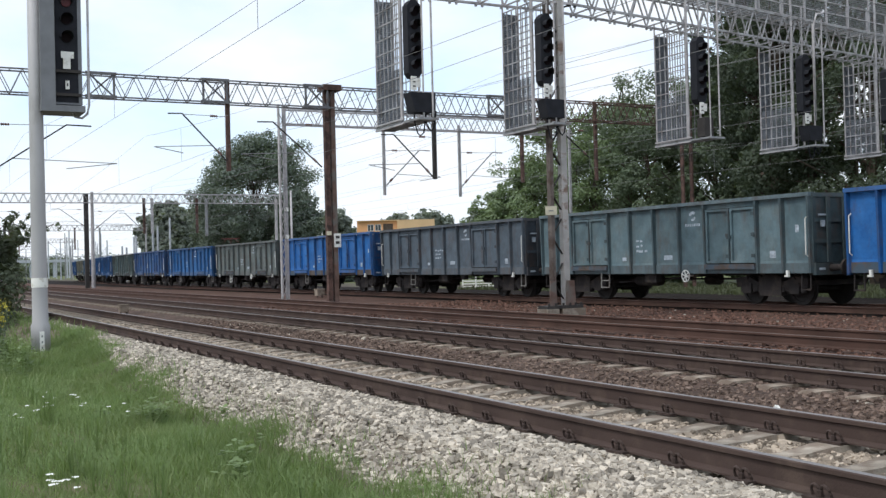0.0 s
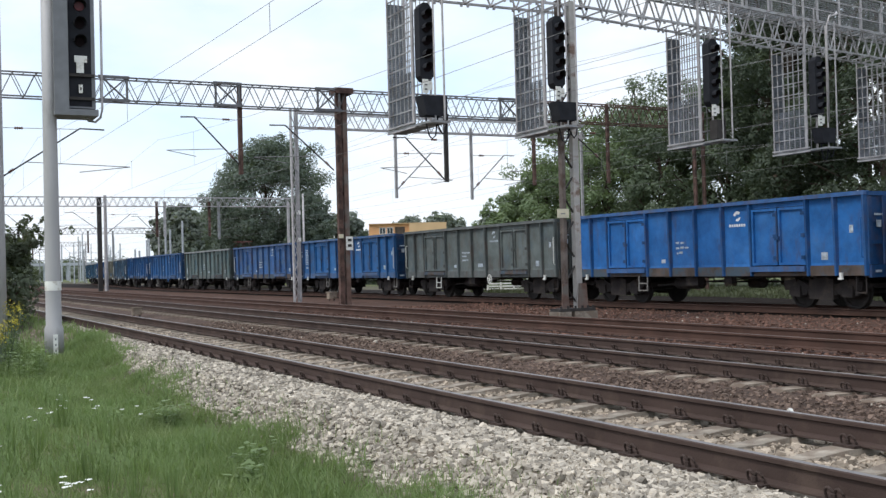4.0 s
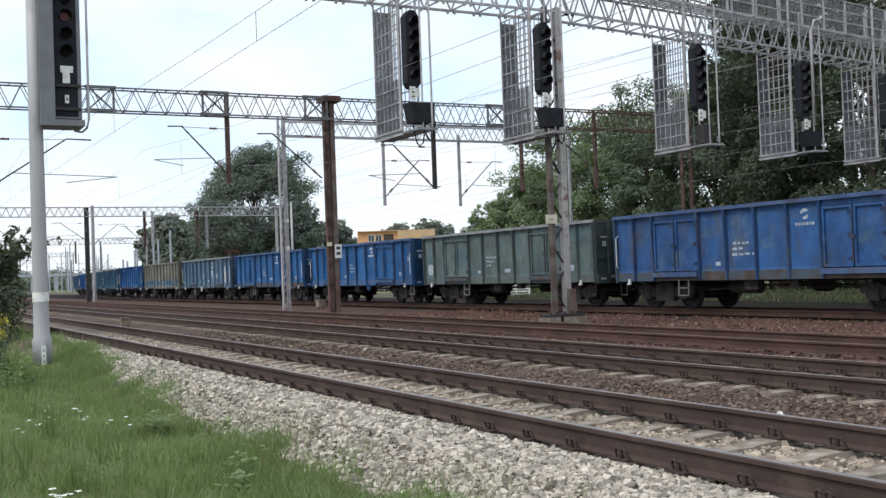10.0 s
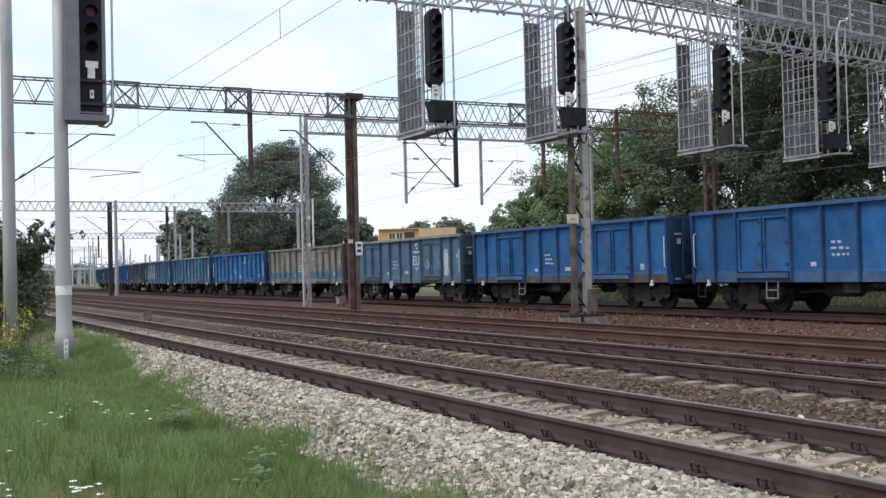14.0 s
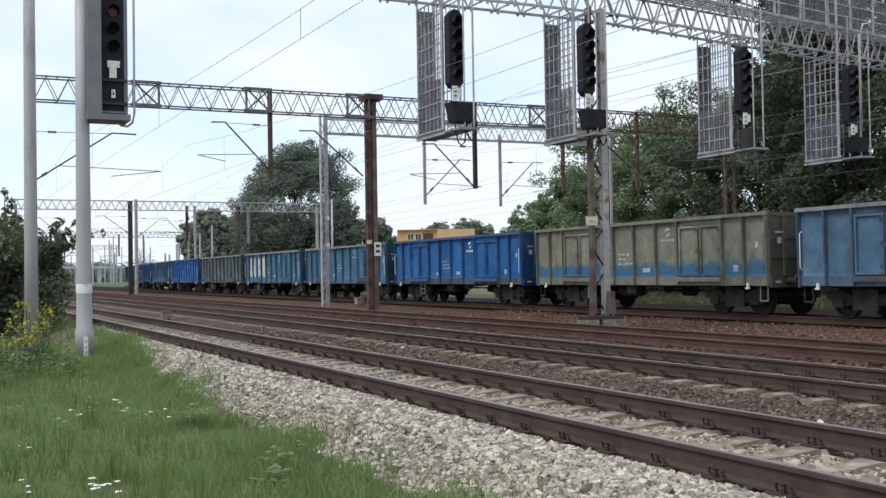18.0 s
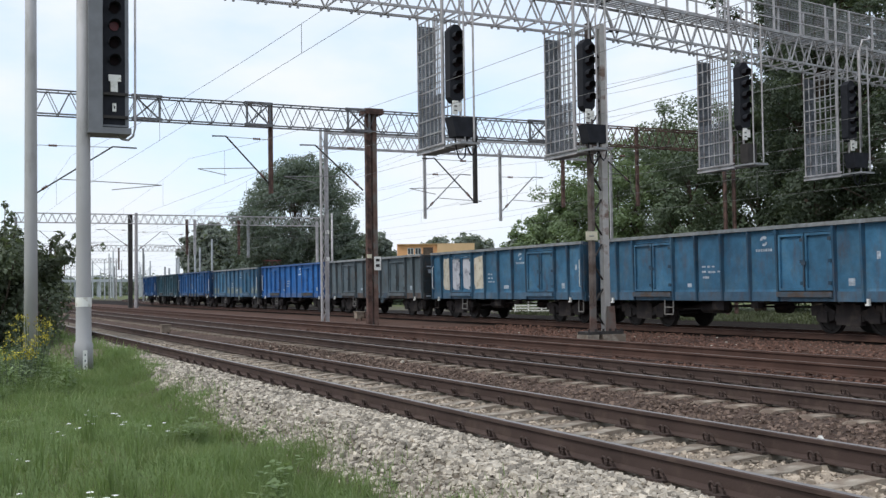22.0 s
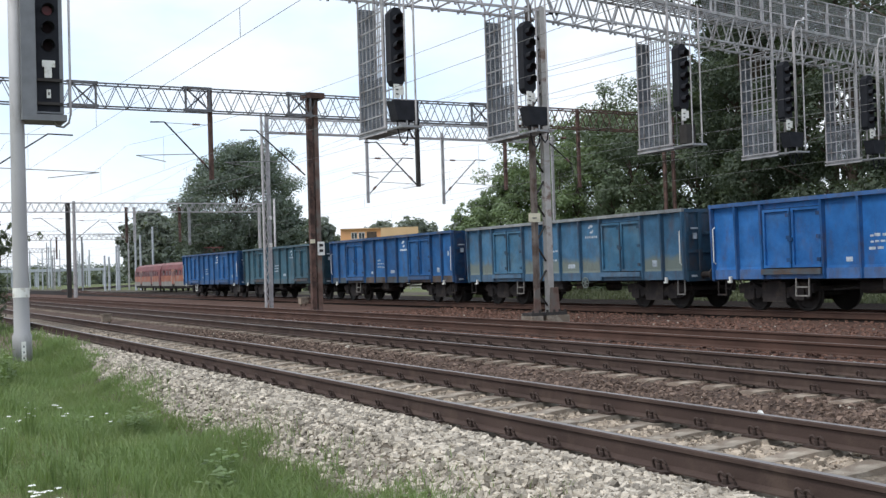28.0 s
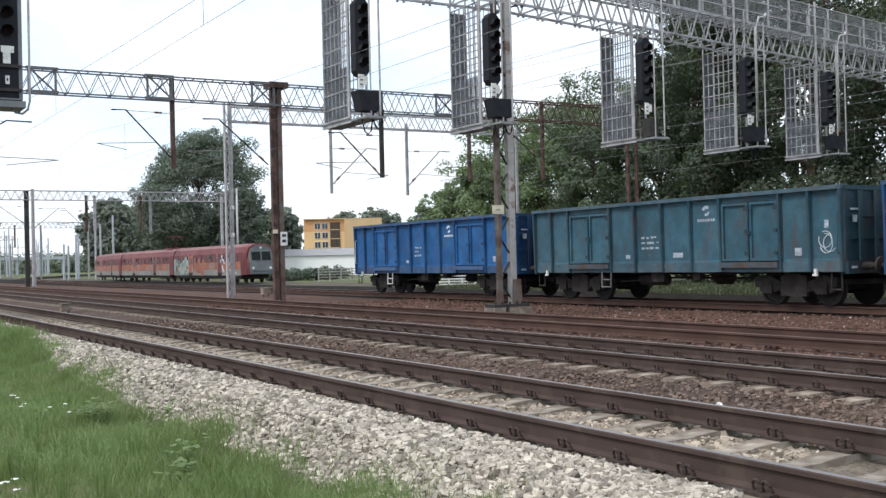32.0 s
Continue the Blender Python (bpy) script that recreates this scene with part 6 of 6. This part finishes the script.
def tree(name, label, x, y, height, width, seed, leaf, count, leaf_size, trunk_h=0.25, spread=9, ground_z=-0.6, oval=False, tiers=False):
    r = random.Random(seed)
    t = thing(name, label, "tree", (x, y, ground_z), "trees beside the railway")
    bm = bmesh.new()
    rt = 0.018 * height + 0.06
    prev, pr = Vector((0, 0, 0)), rt * 1.35
    path = []
    for k in range(1, 8):
        q = Vector((r.uniform(-0.03, 0.03) * height * k / 7, r.uniform(-0.03, 0.03) * height * k / 7, height * 0.86 * k / 7))
        beam(bm, prev, q, pr * 2, pr * 2, 8)
        path.append(q)
        prev, pr = q, rt * (1 - k / 7.6)
    centres, radii = [], []
    for k in range(spread * 5 if oval else 0):
        # limbs to evenly spread places on an uneven oval
        u = 1 - 2 * (k + 0.5) / (spread * 5)
        a = k * 2.39996
        if tiers and 0.08 < u < 0.32 and r.random() < 0.66:
            continue  # a see-through layer between the skirt and the dome
        q = math.sqrt(1 - u * u) * r.uniform(0.62, 1.0)
        if tiers:
            q *= 1.27 if u < 0.2 else 1.08
        end = Vector((q * math.cos(a) * width * 0.40, q * math.sin(a) * width * 0.40, height * (0.52 + 0.43 * u * r.uniform(0.80 if tiers else 0.88, 1.09 if tiers else 1.04))))
        if tiers and u > 0.3:
            end.x += 0.3 + 0.9 * u
        tube(bm, [(0, 0, end.z * 0.55), end * 0.6 + Vector((0, 0, end.z * 0.25)), end], rt * 0.22, 4)
        rad = width * r.uniform(0.10, 0.15)
        centres.append(end)
        radii.append(rad)
        for j in range(3):
            centres.append(end + Vector((r.gauss(0, 0.6), r.gauss(0, 0.6), r.gauss(0, 0.5))) * rad)
            radii.append(rad * r.uniform(0.3, 0.6))
    for k in range(0 if oval else spread):
        h = trunk_h + (0.92 - trunk_h) * (k + 0.5) / spread
        a = k * 2.4 + r.uniform(-0.4, 0.4)
        reach = width / 2 * (math.sin(math.pi * min(1, 0.22 + 0.75 * (h - trunk_h) / (1 - trunk_h))) ** 0.8) * r.uniform(0.5, 0.85)
        start = Vector((0, 0, height * max(0.12, h - 0.16)))
        end = Vector((reach * math.cos(a), reach * math.sin(a), height * h))
        m1 = start.lerp(end, 0.55) + Vector((0, 0, 0.02 * height))
        tube(bm, [start, m1, end], rt * 0.5, 5)
        rad = width * r.uniform(0.18, 0.29)
        centres.append(end)
        radii.append(rad * 0.6)
        for j in range(9):
            e2 = end + Vector((r.gauss(0, 0.55), r.gauss(0, 0.55), r.gauss(0, 0.5))) * rad
            if j < 4:
                beam(bm, m1, e2, rt * 0.2, rt * 0.2, 4)
            centres.append(e2)
            radii.append(rad * r.uniform(0.22, 0.5))
    centres.append(Vector((0, 0, height * 0.9)))
    radii.append(width * 0.14)
    part("trunk", bm, M_bark, t)
    v, f = leaf_cloud(centres, radii, count, leaf_size, seed)
    part("crown", quads("crown", v, f, leaf), None, t)
    return t


# large trees behind the freight train
R = random.Random(4)
for x, y, h, w, leaf in ((44.2, 68.0, 9.5, 6.0, M_leaf_light), (42.8, 70.5, 7.6, 5.2, M_leaf_light), (46.5, 68.0, 13.5, 8.5, M_leaf_light), (45.5, 62.0, 11.0, 7.5, M_leaf_light), (49.5, 64.0, 14.5, 9.0, M_leaf), (46.5, 57.5, 12.0, 8.5, M_leaf),
                         (51.0, 60.0, 14.5, 9.0, M_leaf_light), (48.0, 52.5, 13.5, 9.0, M_leaf), (54.2, 53.5, 24.0, 8.0, M_leaf_dark), (47.6, 46.5, 25.0, 9.5, M_leaf_dark), (50.5, 49.5, 25.0, 9.0, M_leaf), (53.0, 46.0, 20.0, 11.0, M_leaf),
                         (48.0, 40.0, 19.0, 10.5, M_leaf_dark), (54.0, 38.0, 21.0, 11.0, M_leaf), (47.5, 33.0, 18.5, 10.0, M_leaf_dark), (53.0, 30.0, 20.0, 10.5, M_leaf_dark), (48.0, 26.0, 18.0, 10.0, M_leaf),
                         (53.0, 22.0, 19.0, 10.5, M_leaf_dark), (48.5, 18.0, 17.0, 10.0, M_leaf_dark), (58.0, 48.0, 19.0, 11.0, M_leaf_dark), (59, 34, 20, 11, M_leaf_dark)):
    tree("broadleaf_tree", "tall leafy green tree behind the freight line", x, y, h, w, R.randint(0, 9999), leaf, 62000 if h > 22 else (22000 if y > 58 else 34000) if x < 50 else 6500, 0.105, 0.05, 19)
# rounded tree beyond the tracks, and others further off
tree("broadleaf_tree", "large rounded tree beyond the tracks", 48.0, 146.0, 20.8, 16.8, 11, M_leaf_mid_hazed, 80000, 0.155, 0.06, 22, oval=True, tiers=True)
tree("broadleaf_tree", "dark rounded tree beyond the tracks", 51.2, 139.0, 13.0, 8.0, 12, M_leaf_mid_hazed, 30000, 0.155, 0.04, 15, oval=True)
tree("broadleaf_tree", "dark rounded tree beyond the tracks", 47.6, 162.0, 12.0, 9.0, 14, M_leaf_mid_hazed, 14000, 0.3, 0.04, 12, oval=True)
tree("broadleaf_tree", "distant rounded tree beyond the tracks", 56.5, 229.0, 16.0, 15.0, 13, M_leaf_far_hazed, 14000, 0.5, 0.04, 12, oval=True)
tree("broadleaf_tree", "distant rounded tree beyond the tracks", 64.0, 232.0, 15.0, 13.0, 15, M_leaf_far_hazed, 9000, 0.5, 0.04, 10, oval=True)
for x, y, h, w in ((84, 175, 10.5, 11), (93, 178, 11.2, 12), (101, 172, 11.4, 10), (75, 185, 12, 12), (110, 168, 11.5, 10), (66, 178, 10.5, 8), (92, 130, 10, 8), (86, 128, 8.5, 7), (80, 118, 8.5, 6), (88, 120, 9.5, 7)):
    tree("broadleaf_tree", "distant green tree behind the houses", x, y, h, w, R.randint(0, 9999), M_leaf_far_hazed, 5000, 0.4, 0.06, 9, oval=True)
tree("broadleaf_tree", "slim distant tree beside the yellow house", 62.8, 150.0, 9.8, 4.6, 19, M_leaf_far_hazed, 6000, 0.3, 0.06, 9, oval=True)
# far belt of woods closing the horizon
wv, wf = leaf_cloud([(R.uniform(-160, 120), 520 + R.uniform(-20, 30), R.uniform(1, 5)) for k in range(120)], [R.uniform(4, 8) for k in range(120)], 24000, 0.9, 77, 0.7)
tagged(new("far_woods", quads("far_woods", wv, wf, M_leaf_far_hazed)), "distant low belt of trees on the horizon", "woods", kind="stuff")

# shrub on the near side
shrub = thing("tall_shrub", "dark leafy shrub beside the near track", "shrub", (1.5, 35.5, -0.55))
bm = bmesh.new()
cen, rad = [], []
r = random.Random(21)
for k in range(46):
    a = r.uniform(0, 6.28)
    q = r.uniform(0, 1) ** 0.5
    top = Vector((3.2 * q * math.cos(a) - 0.5, 2.6 * q * math.sin(a), r.uniform(0.6, 3.7) * (1 - 0.2 * q)))
    tube(bm, [(top.x * 0.3, top.y * 0.3, 0), (top.x * 0.8, top.y * 0.8, top.z * 0.6), top], 0.06, 4)
    cen.append(top)
    rad.append(r.uniform(0.4, 0.85))
for k in range(95):
    a, q = r.uniform(0, 6.28), r.uniform(0.25, 1.0)
    foot = Vector((2.4 * q * math.cos(a), 2.0 * q * math.sin(a), r.uniform(1.2, 2.6)))
    top = foot + Vector((r.gauss(0, 0.55) + 0.5 * math.cos(a), r.gauss(0, 0.5), r.uniform(0.5, 1.9)))
    tube(bm, [foot, top], 0.022, 4)
    for j in range(6):
        cen.append(foot.lerp(top, 0.2 + 0.8 * j / 5) + Vector((r.uniform(-0.14, 0.14), r.uniform(-0.14, 0.14), r.uniform(-0.08, 0.08))))
        rad.append(0.26 - 0.03 * j)
part("stem", bm, M_bark, shrub)
v, f = leaf_cloud(cen, rad, 52000, 0.075, 5, 1.0)
part("foliage", quads("foliage", v, f, M_leaf_shrub), None, shrub)


def goldenrod(x, y, seed, h):
    r = random.Random(seed)
    t = thing("goldenrod", "goldenrod clump with yellow flower heads", "wild flowers", (x, y, -0.5), "goldenrod clumps")
    bs, bl = bmesh.new(), bmesh.new()
    cen = []
    for k in range(16):
        dx, dy, hh = r.uniform(-0.4, 0.4), r.uniform(-0.4, 0.4), h * r.uniform(0.7, 1.05)
        tube(bs, [(dx * 0.6, dy * 0.6, 0), (dx, dy, hh)], 0.014, 4)
        cen.append((dx, dy, hh))
        for j in range(14):
            z = hh * r.uniform(0.1, 0.92)
            a = r.uniform(0, 6.28)
            l = r.uniform(0.1, 0.2)
            p = Vector((dx * (0.6 + 0.4 * z / hh), dy * (0.6 + 0.4 * z / hh), z))
            q = p + Vector((l * math.cos(a), l * math.sin(a), -0.03))
            s = Vector((-math.sin(a), math.cos(a), 0)) * 0.018
            bl.faces.new([bl.verts.new(c) for c in (p, p.lerp(q, 0.5) + s, q, p.lerp(q, 0.5) - s)])
    tagged(part("stem", bs, M_leaf, t), kind="stuff")
    part("foliage", bl, M_leaf, t)
    v, f = leaf_cloud(cen, [0.08] * len(cen), 260, 0.022, seed, 1.3)
    tagged(part("flower_head", quads("flower_head", v, f, M_yellow), None, t), kind="stuff")
    return t


for i, (x, y, h) in enumerate(((2.15, 23.8, 1.25), (1.9, 22.8, 0.9), (1.55, 21.2, 0.72))):
    goldenrod(x, y, i, h)


def grass(name, label, count, x0, x1, y0, y1, h0, h1, mat, seed, bias=1.0, edge=True, wide=0.006):
    """Bent blades of grass, each two quads, as one mesh."""
    r = np.random.default_rng(seed)
    y = y0 + (y1 - y0) * r.random(count) ** bias
    x = x0 + (x1 - x0) * r.random(count)
    if edge:
        lim = verge(y) + 0.10 * np.sin(y * 1.3) + 0.07 * np.sin(y * 3.7 + 1) + 0.05 * np.sin(y * 9.0) - 0.12 * r.random(count) ** 3 + 0.5 * r.random(count) ** 9
        ok = x < lim
        x, y = x[ok], y[ok]
    n = len(x)
    tuft = 0.7 + 0.5 * (np.sin(x * 2.1 + np.sin(y * 1.3) * 2) * np.sin(y * 1.7 + x) + 0.6) / 1.6
    h = r.uniform(h0, h1, n) * tuft
    w = wide * (1 + 0.05 * y)
    a = r.uniform(0, 2 * np.pi, n)
    lean = r.uniform(0.1, 0.75, n) * h
    dx, dy = np.cos(a) * lean, np.sin(a) * lean
    b = r.uniform(0, 2 * np.pi, n)
    sx, sy = np.cos(b) * w, np.sin(b) * w
    z = np.where((x > 3.15) & (x < 5), np.interp(x, SX, SZ) - 0.03, -0.56)
    P = lambda ox, oy, oz: np.stack([x + ox, y + oy, z + oz], 1)
    v = np.stack([P(-sx, -sy, 0 * h), P(sx, sy, 0 * h), P(dx * 0.35 + sx * 0.8, dy * 0.35 + sy * 0.8, h * 0.6), P(dx * 0.35 - sx * 0.8, dy * 0.35 - sy * 0.8, h * 0.6), P(dx, dy, h)], 1).reshape(-1, 3)
    k = 5 * np.arange(n)[:, None]
    faces = [tuple(q) for q in (k + np.array([0, 1, 2, 3])).tolist()] + [tuple(q) for q in (k + np.array([3, 2, 4])).tolist()]
    return tagged(new(name, quads(name, v, faces, mat)), label, "grass", kind="stuff")


grass("grass", "lush green grass beside the ballast", 200000, -3.0, 4.5, 5.5, 25.0, 0.06, 0.19, M_grass, 3, 1.5, wide=0.0026)
grass("far_grass", "green grass verge running along the track", 30000, -5.0, 4.6, 22.0, 60.0, 0.10, 0.3, M_grass, 4, 1.2, wide=0.004)
grass("edge_grass", "thick green grass along the gravel's edge", 60000, 2.0, 4.6, 5.5, 26.0, 0.08, 0.22, M_grass, 6, 1.2, wide=0.0026)
grass("seed_grass", "pale green flowering grass stems", 3500, -3.0, 3.3, 5.5, 30.0, 0.15, 0.4, M_grass_dry, 5, 1.2, wide=0.0016)
grass("meadow_grass", "grassy strip behind the freight line", 22000, 32.6, 44.0, 16.0, 60.0, 0.12, 0.30, M_meadow, 8, 1.2, False, 0.012)

def weed(x, y, seed, h, leafy):
    """A leafy weed: stem with broad leaves, or a tuft of long blades with seed heads."""
    r = random.Random(seed)
    t = thing("weed", "green leafy weed standing in the grass" if leafy else "tuft of longer grass with pale seed heads", "weed" if leafy else "grass tuft", (x, y, -0.55), "weeds in the verge")
    bl, bh = bmesh.new(), bmesh.new()
    for k in range(9 if leafy else 26):
        a, l = r.uniform(0, 6.28), r.uniform(0.02, 0.10)
        top = Vector((math.cos(a) * l * 2, math.sin(a) * l * 2, h * r.uniform(0.6, 1)))
        base = Vector((math.cos(a) * 0.03, math.sin(a) * 0.03, 0))
        w = 0.004 if leafy else 0.0035
        s = Vector((-math.sin(a), math.cos(a), 0)) * w
        mid = base.lerp(top, 0.6) * 1.0 + Vector((0, 0, 0.04))
        bl.faces.new([bl.verts.new(c) for c in (base - s, base + s, mid + s, mid - s)])
        bl.faces.new([bl.verts.new(c) for c in (mid - s, mid + s, top)])
        if leafy:
            for j in range(7):
                p = base.lerp(top, r.uniform(0.15, 0.95))
                b = r.uniform(0, 6.28)
                d = Vector((math.cos(b), math.sin(b), r.uniform(-0.2, 0.4))) * r.uniform(0.06, 0.13)
                n = Vector((-math.sin(b), math.cos(b), 0)) * 0.028
                bl.faces.new([bl.verts.new(c) for c in (p, p + d * 0.5 + n, p + d, p + d * 0.5 - n)])
        else:
            for j in range(4):
                p = top + Vector((r.uniform(-0.008, 0.008), r.uniform(-0.008, 0.008), -0.015 * j))
                bh.faces.new([bh.verts.new(p + Vector(c)) for c in ((-0.006, 0, 0), (0, 0.006, 0.012), (0.006, 0, 0), (0, -0.006, -0.012))])
    part("foliage", bl, M_grass, t)
    if not leafy:
        tagged(part("seed_head", bh, M_grass, t), kind="stuff")


R = random.Random(17)
for k in range(70):
    y = 6.5 + 15 * R.random() ** 1.5
    if k % 7 and k % 3:
        continue
    weed(R.uniform(0.2, 3.3), y, k, R.uniform(0.2, 0.38), k % 7 == 0)
for k in range(60):
    weed(R.uniform(0.2, 2.5), R.uniform(18, 25), 200 + k, R.uniform(0.45, 0.95), True)
for k, (x, y) in enumerate(((3.62, 12.0), (3.7, 9.4), (3.76, 15.1), (3.75, 7.6), (3.95, 18.0), (7.2, 11.0), (6.9, 14.5), (3.6, 8.2), (3.72, 10.6), (3.66, 13.3), (3.9, 16.6), (4.1, 20.1), (3.58, 6.9))):
    weed(x, y, 300 + k, 0.22, True)

for k in range(26):
    weed(R.uniform(0.55, 1.9), R.uniform(8.0, 13.5), 400 + k, R.uniform(0.36, 0.6), False)

# white umbels in the grass
r = np.random.default_rng(12)
fv, ff = [], []
UMBELS = ((1.97, 14.3), (2.16, 13.8), (1.85, 13.2), (2.17, 13.0), (1.59, 12.9), (1.43, 12.6), (2.46, 12.5), (1.16, 8.5), (1.17, 8.3), (0.72, 8.7), (1.25, 8.2), (0.83, 10.8))
for cx, cy in UMBELS:
    for k in range(3):
        px, py, pz = cx + r.uniform(-0.08, 0.08), cy + r.uniform(-0.15, 0.15), r.uniform(-0.36, -0.26)
        for j in range(16):
            a, q, t = r.uniform(0, 6.28), 0.026 * r.random() ** 0.5, r.uniform(0.003, 0.006)
            ox, oy, n = q * np.cos(a), q * np.sin(a), len(fv)
            fv += [(px + ox - t, py + oy - t, pz), (px + ox + t, py + oy - t, pz + 0.003), (px + ox + t, py + oy + t, pz + 0.006), (px + ox - t, py + oy + t, pz + 0.003)]
            ff.append((n, n + 1, n + 2, n + 3))
tagged(new("white_flowers", quads("white_flowers", fv, ff, M_petal)), "small white wild flowers among the grass", "wild flowers", kind="stuff")

# ---- far buildings ----
M_yellow_wall = material("yellow_render", (0.86, 0.57, 0.29), 0.85, 0, 0.08, 0.5, 15, 0.1)
M_orange_wall = material("orange_render", (0.74, 0.40, 0.19), 0.85, 0, 0.1, 0.4, 15, 0.1)
M_tan_wall = material("tan_render", (0.62, 0.43, 0.24), 0.85, 0, 0.1, 0.4, 15, 0.1)
M_white_wall = material("white_wall", (0.90, 0.90, 0.88), 0.7, 0, 0.05, 0.4, 15, 0.05)
M_grey_roof = material("grey_roof", (0.30, 0.30, 0.30), 0.8, 0, 0.1, 0.6, 15, 0.1)
house = thing("apartment_house", "yellow three-storey house with a flat roof", "house", pose(77.9, 162.1, -0.6, 0, 0, -26))
bm = bmesh.new()
box(bm, -6.55, 6.3, 0, 12, 0, 6.95)
part("wall", bm, M_yellow_wall, house)
bm = bmesh.new()
box(bm, -6.57, 6.3, -0.02, 12, 6.95, 9.0)
part("upper_wall", bm, M_orange_wall, house, "orange rendered top storey")
bm = bmesh.new()
box(bm, 0.15, 6.4, -0.45, -0.02, 0, 9.0)
part("side_wing", bm, M_tan_wall, house, "plain tan rendered wing")
bm = bmesh.new()
box(bm, -6.58, 6.42, -0.47, 12.1, 9.0, 9.12)
part("roof", bm, M_tan_wall, house)
for z in (1.3, 2.85, 4.3, 5.85, 7.4):
    for x in (-4.3, -3.05):
        bm = bmesh.new()
        box(bm, x - 0.52, x + 0.52, -0.06, 0.0, z - 0.05, z + 1.05)
        wnd = part("window", bm, M_white, house)
        for q in (-0.24, 0.24):
            bm = bmesh.new()
            box(bm, x + q - 0.2, x + q + 0.2, -0.085, -0.055, z + 0.03, z + 0.97)
            part("pane", bm, M_glass, wnd)
# flat dark panel in place of a shaded recess in the facade
bm = bmesh.new()
box(bm, -2.2, -0.55, -0.10, -0.03, 0, 8.5)
stair = part("stair_window", bm, M_bark, house, "tall stair recess, its shade painted as a flat panel")
for k in range(5):
    bm = bmesh.new()
    box(bm, -2.15, -0.6, -0.14, -0.105, 1.2 + 1.5 * k, 1.35 + 1.5 * k)
    part("transom", bm, M_tan_wall, stair)
hall = thing("white_hall", "long low white building behind the railway", "building", pose(66.0, 134.0, -0.6, 0, 0, -36))
bm = bmesh.new()
box(bm, -12, 9, 0, 10, 0, 2.85)
part("wall", bm, M_white_wall, hall)
bm = bmesh.new()
v = box(bm, -12.3, 9.3, -0.3, 10.3, 2.85, 3.8)
for q in v[4:]:
    q.co.y = 1.6 if q.co.y < 5 else 8.4
part("roof", bm, M_grey_roof, hall)
def panel_fence(label, at, n, bay, height, rows, mat):
    fence = thing("panel_fence", label, "fence", at)
    for k in range(n + 1):
        bm = bmesh.new()
        box(bm, k * bay - 0.05, k * bay + 0.05, -0.06, 0.06, 0, height)
        part("post", bm, mat, fence)
        if k < n:
            for j in range(rows):
                z = 0.18 + (height - 0.28) * j / (rows - 1)
                bm = bmesh.new()
                box(bm, k * bay + 0.06, k * bay + bay - 0.06, -0.03, 0.03, z - 0.04, z + 0.04)
                part("slat", bm, mat, fence)


panel_fence("low pale grey slatted fence beyond the yard", pose(42.0, 93.0, -0.6, 0, 0, -8), 7, 1.1, 1.3, 5, M_mast_pale)
panel_fence("low white slatted fence behind the freight line", pose(34.0, 61.0, -0.56, 0, 0, -30), 5, 0.85, 0.8, 4, M_white)

# weedy bank before the white hall
R = random.Random(51)
wv, wf = leaf_cloud([(R.uniform(42.5, 50.0), R.uniform(103, 107), R.uniform(-0.4, 0.35)) for k in range(60)], [R.uniform(0.35, 0.7) for k in range(60)], 9000, 0.12, 78, 0.9)
tagged(new("weed_bank", quads("weed_bank", wv, wf, M_leaf_mid_hazed)), "rough bank of grey-green weeds", "weeds", kind="stuff")

# trackside boxes
for x, y, z, s, lab in ((7.9, 38.8, -0.36, 0.30, "small brown track box between two tracks"), (20.5, 52.0, -0.45, 0.4, "small grey track box")):
    t = thing("track_box", lab, "track box", (x, y, z))
    bm = bmesh.new()
    box(bm, -s / 2, s / 2, -s / 2, s / 2, 0.12, 0.12 + s * 0.8)
    b = part("box", bm, M_concrete_dark if s < 0.45 else M_cream, t, bevel=0.02)
    bm = bmesh.new()
    box(bm, -s / 2 - 0.03, s / 2 + 0.03, -s / 2 - 0.03, s / 2 + 0.03, 0.12 + s * 0.8, 0.16 + s * 0.8)
    part("lid", bm, M_concrete_dark, b)
    for dx in (-s / 3, s / 3):
        bm = bmesh.new()
        lathe(bm, [(0.03, -0.05), (0.03, 0.13)], (dx, 0, 0), 8)
        part("foot", bm, M_dark_steel, t)

# street lamp behind the train
lamp = thing("street_lamp", "slim curved street lamp behind the train", "street lamp", (70.0, 100.0, -0.6))
bm = bmesh.new()
tube(bm, [(0, 0, 0), (0, 0, 8.0), (0.15, 0, 9.0), (0.7, 0, 10.0), (1.6, -0.2, 10.5)], 0.14, 8)
part("pole", bm, M_galv, lamp)
bm = bmesh.new()
box(bm, 1.5, 2.3, -0.35, -0.05, 10.45, 10.6)
part("head", bm, M_galv_dull, lamp, bevel=0.03)

motions()
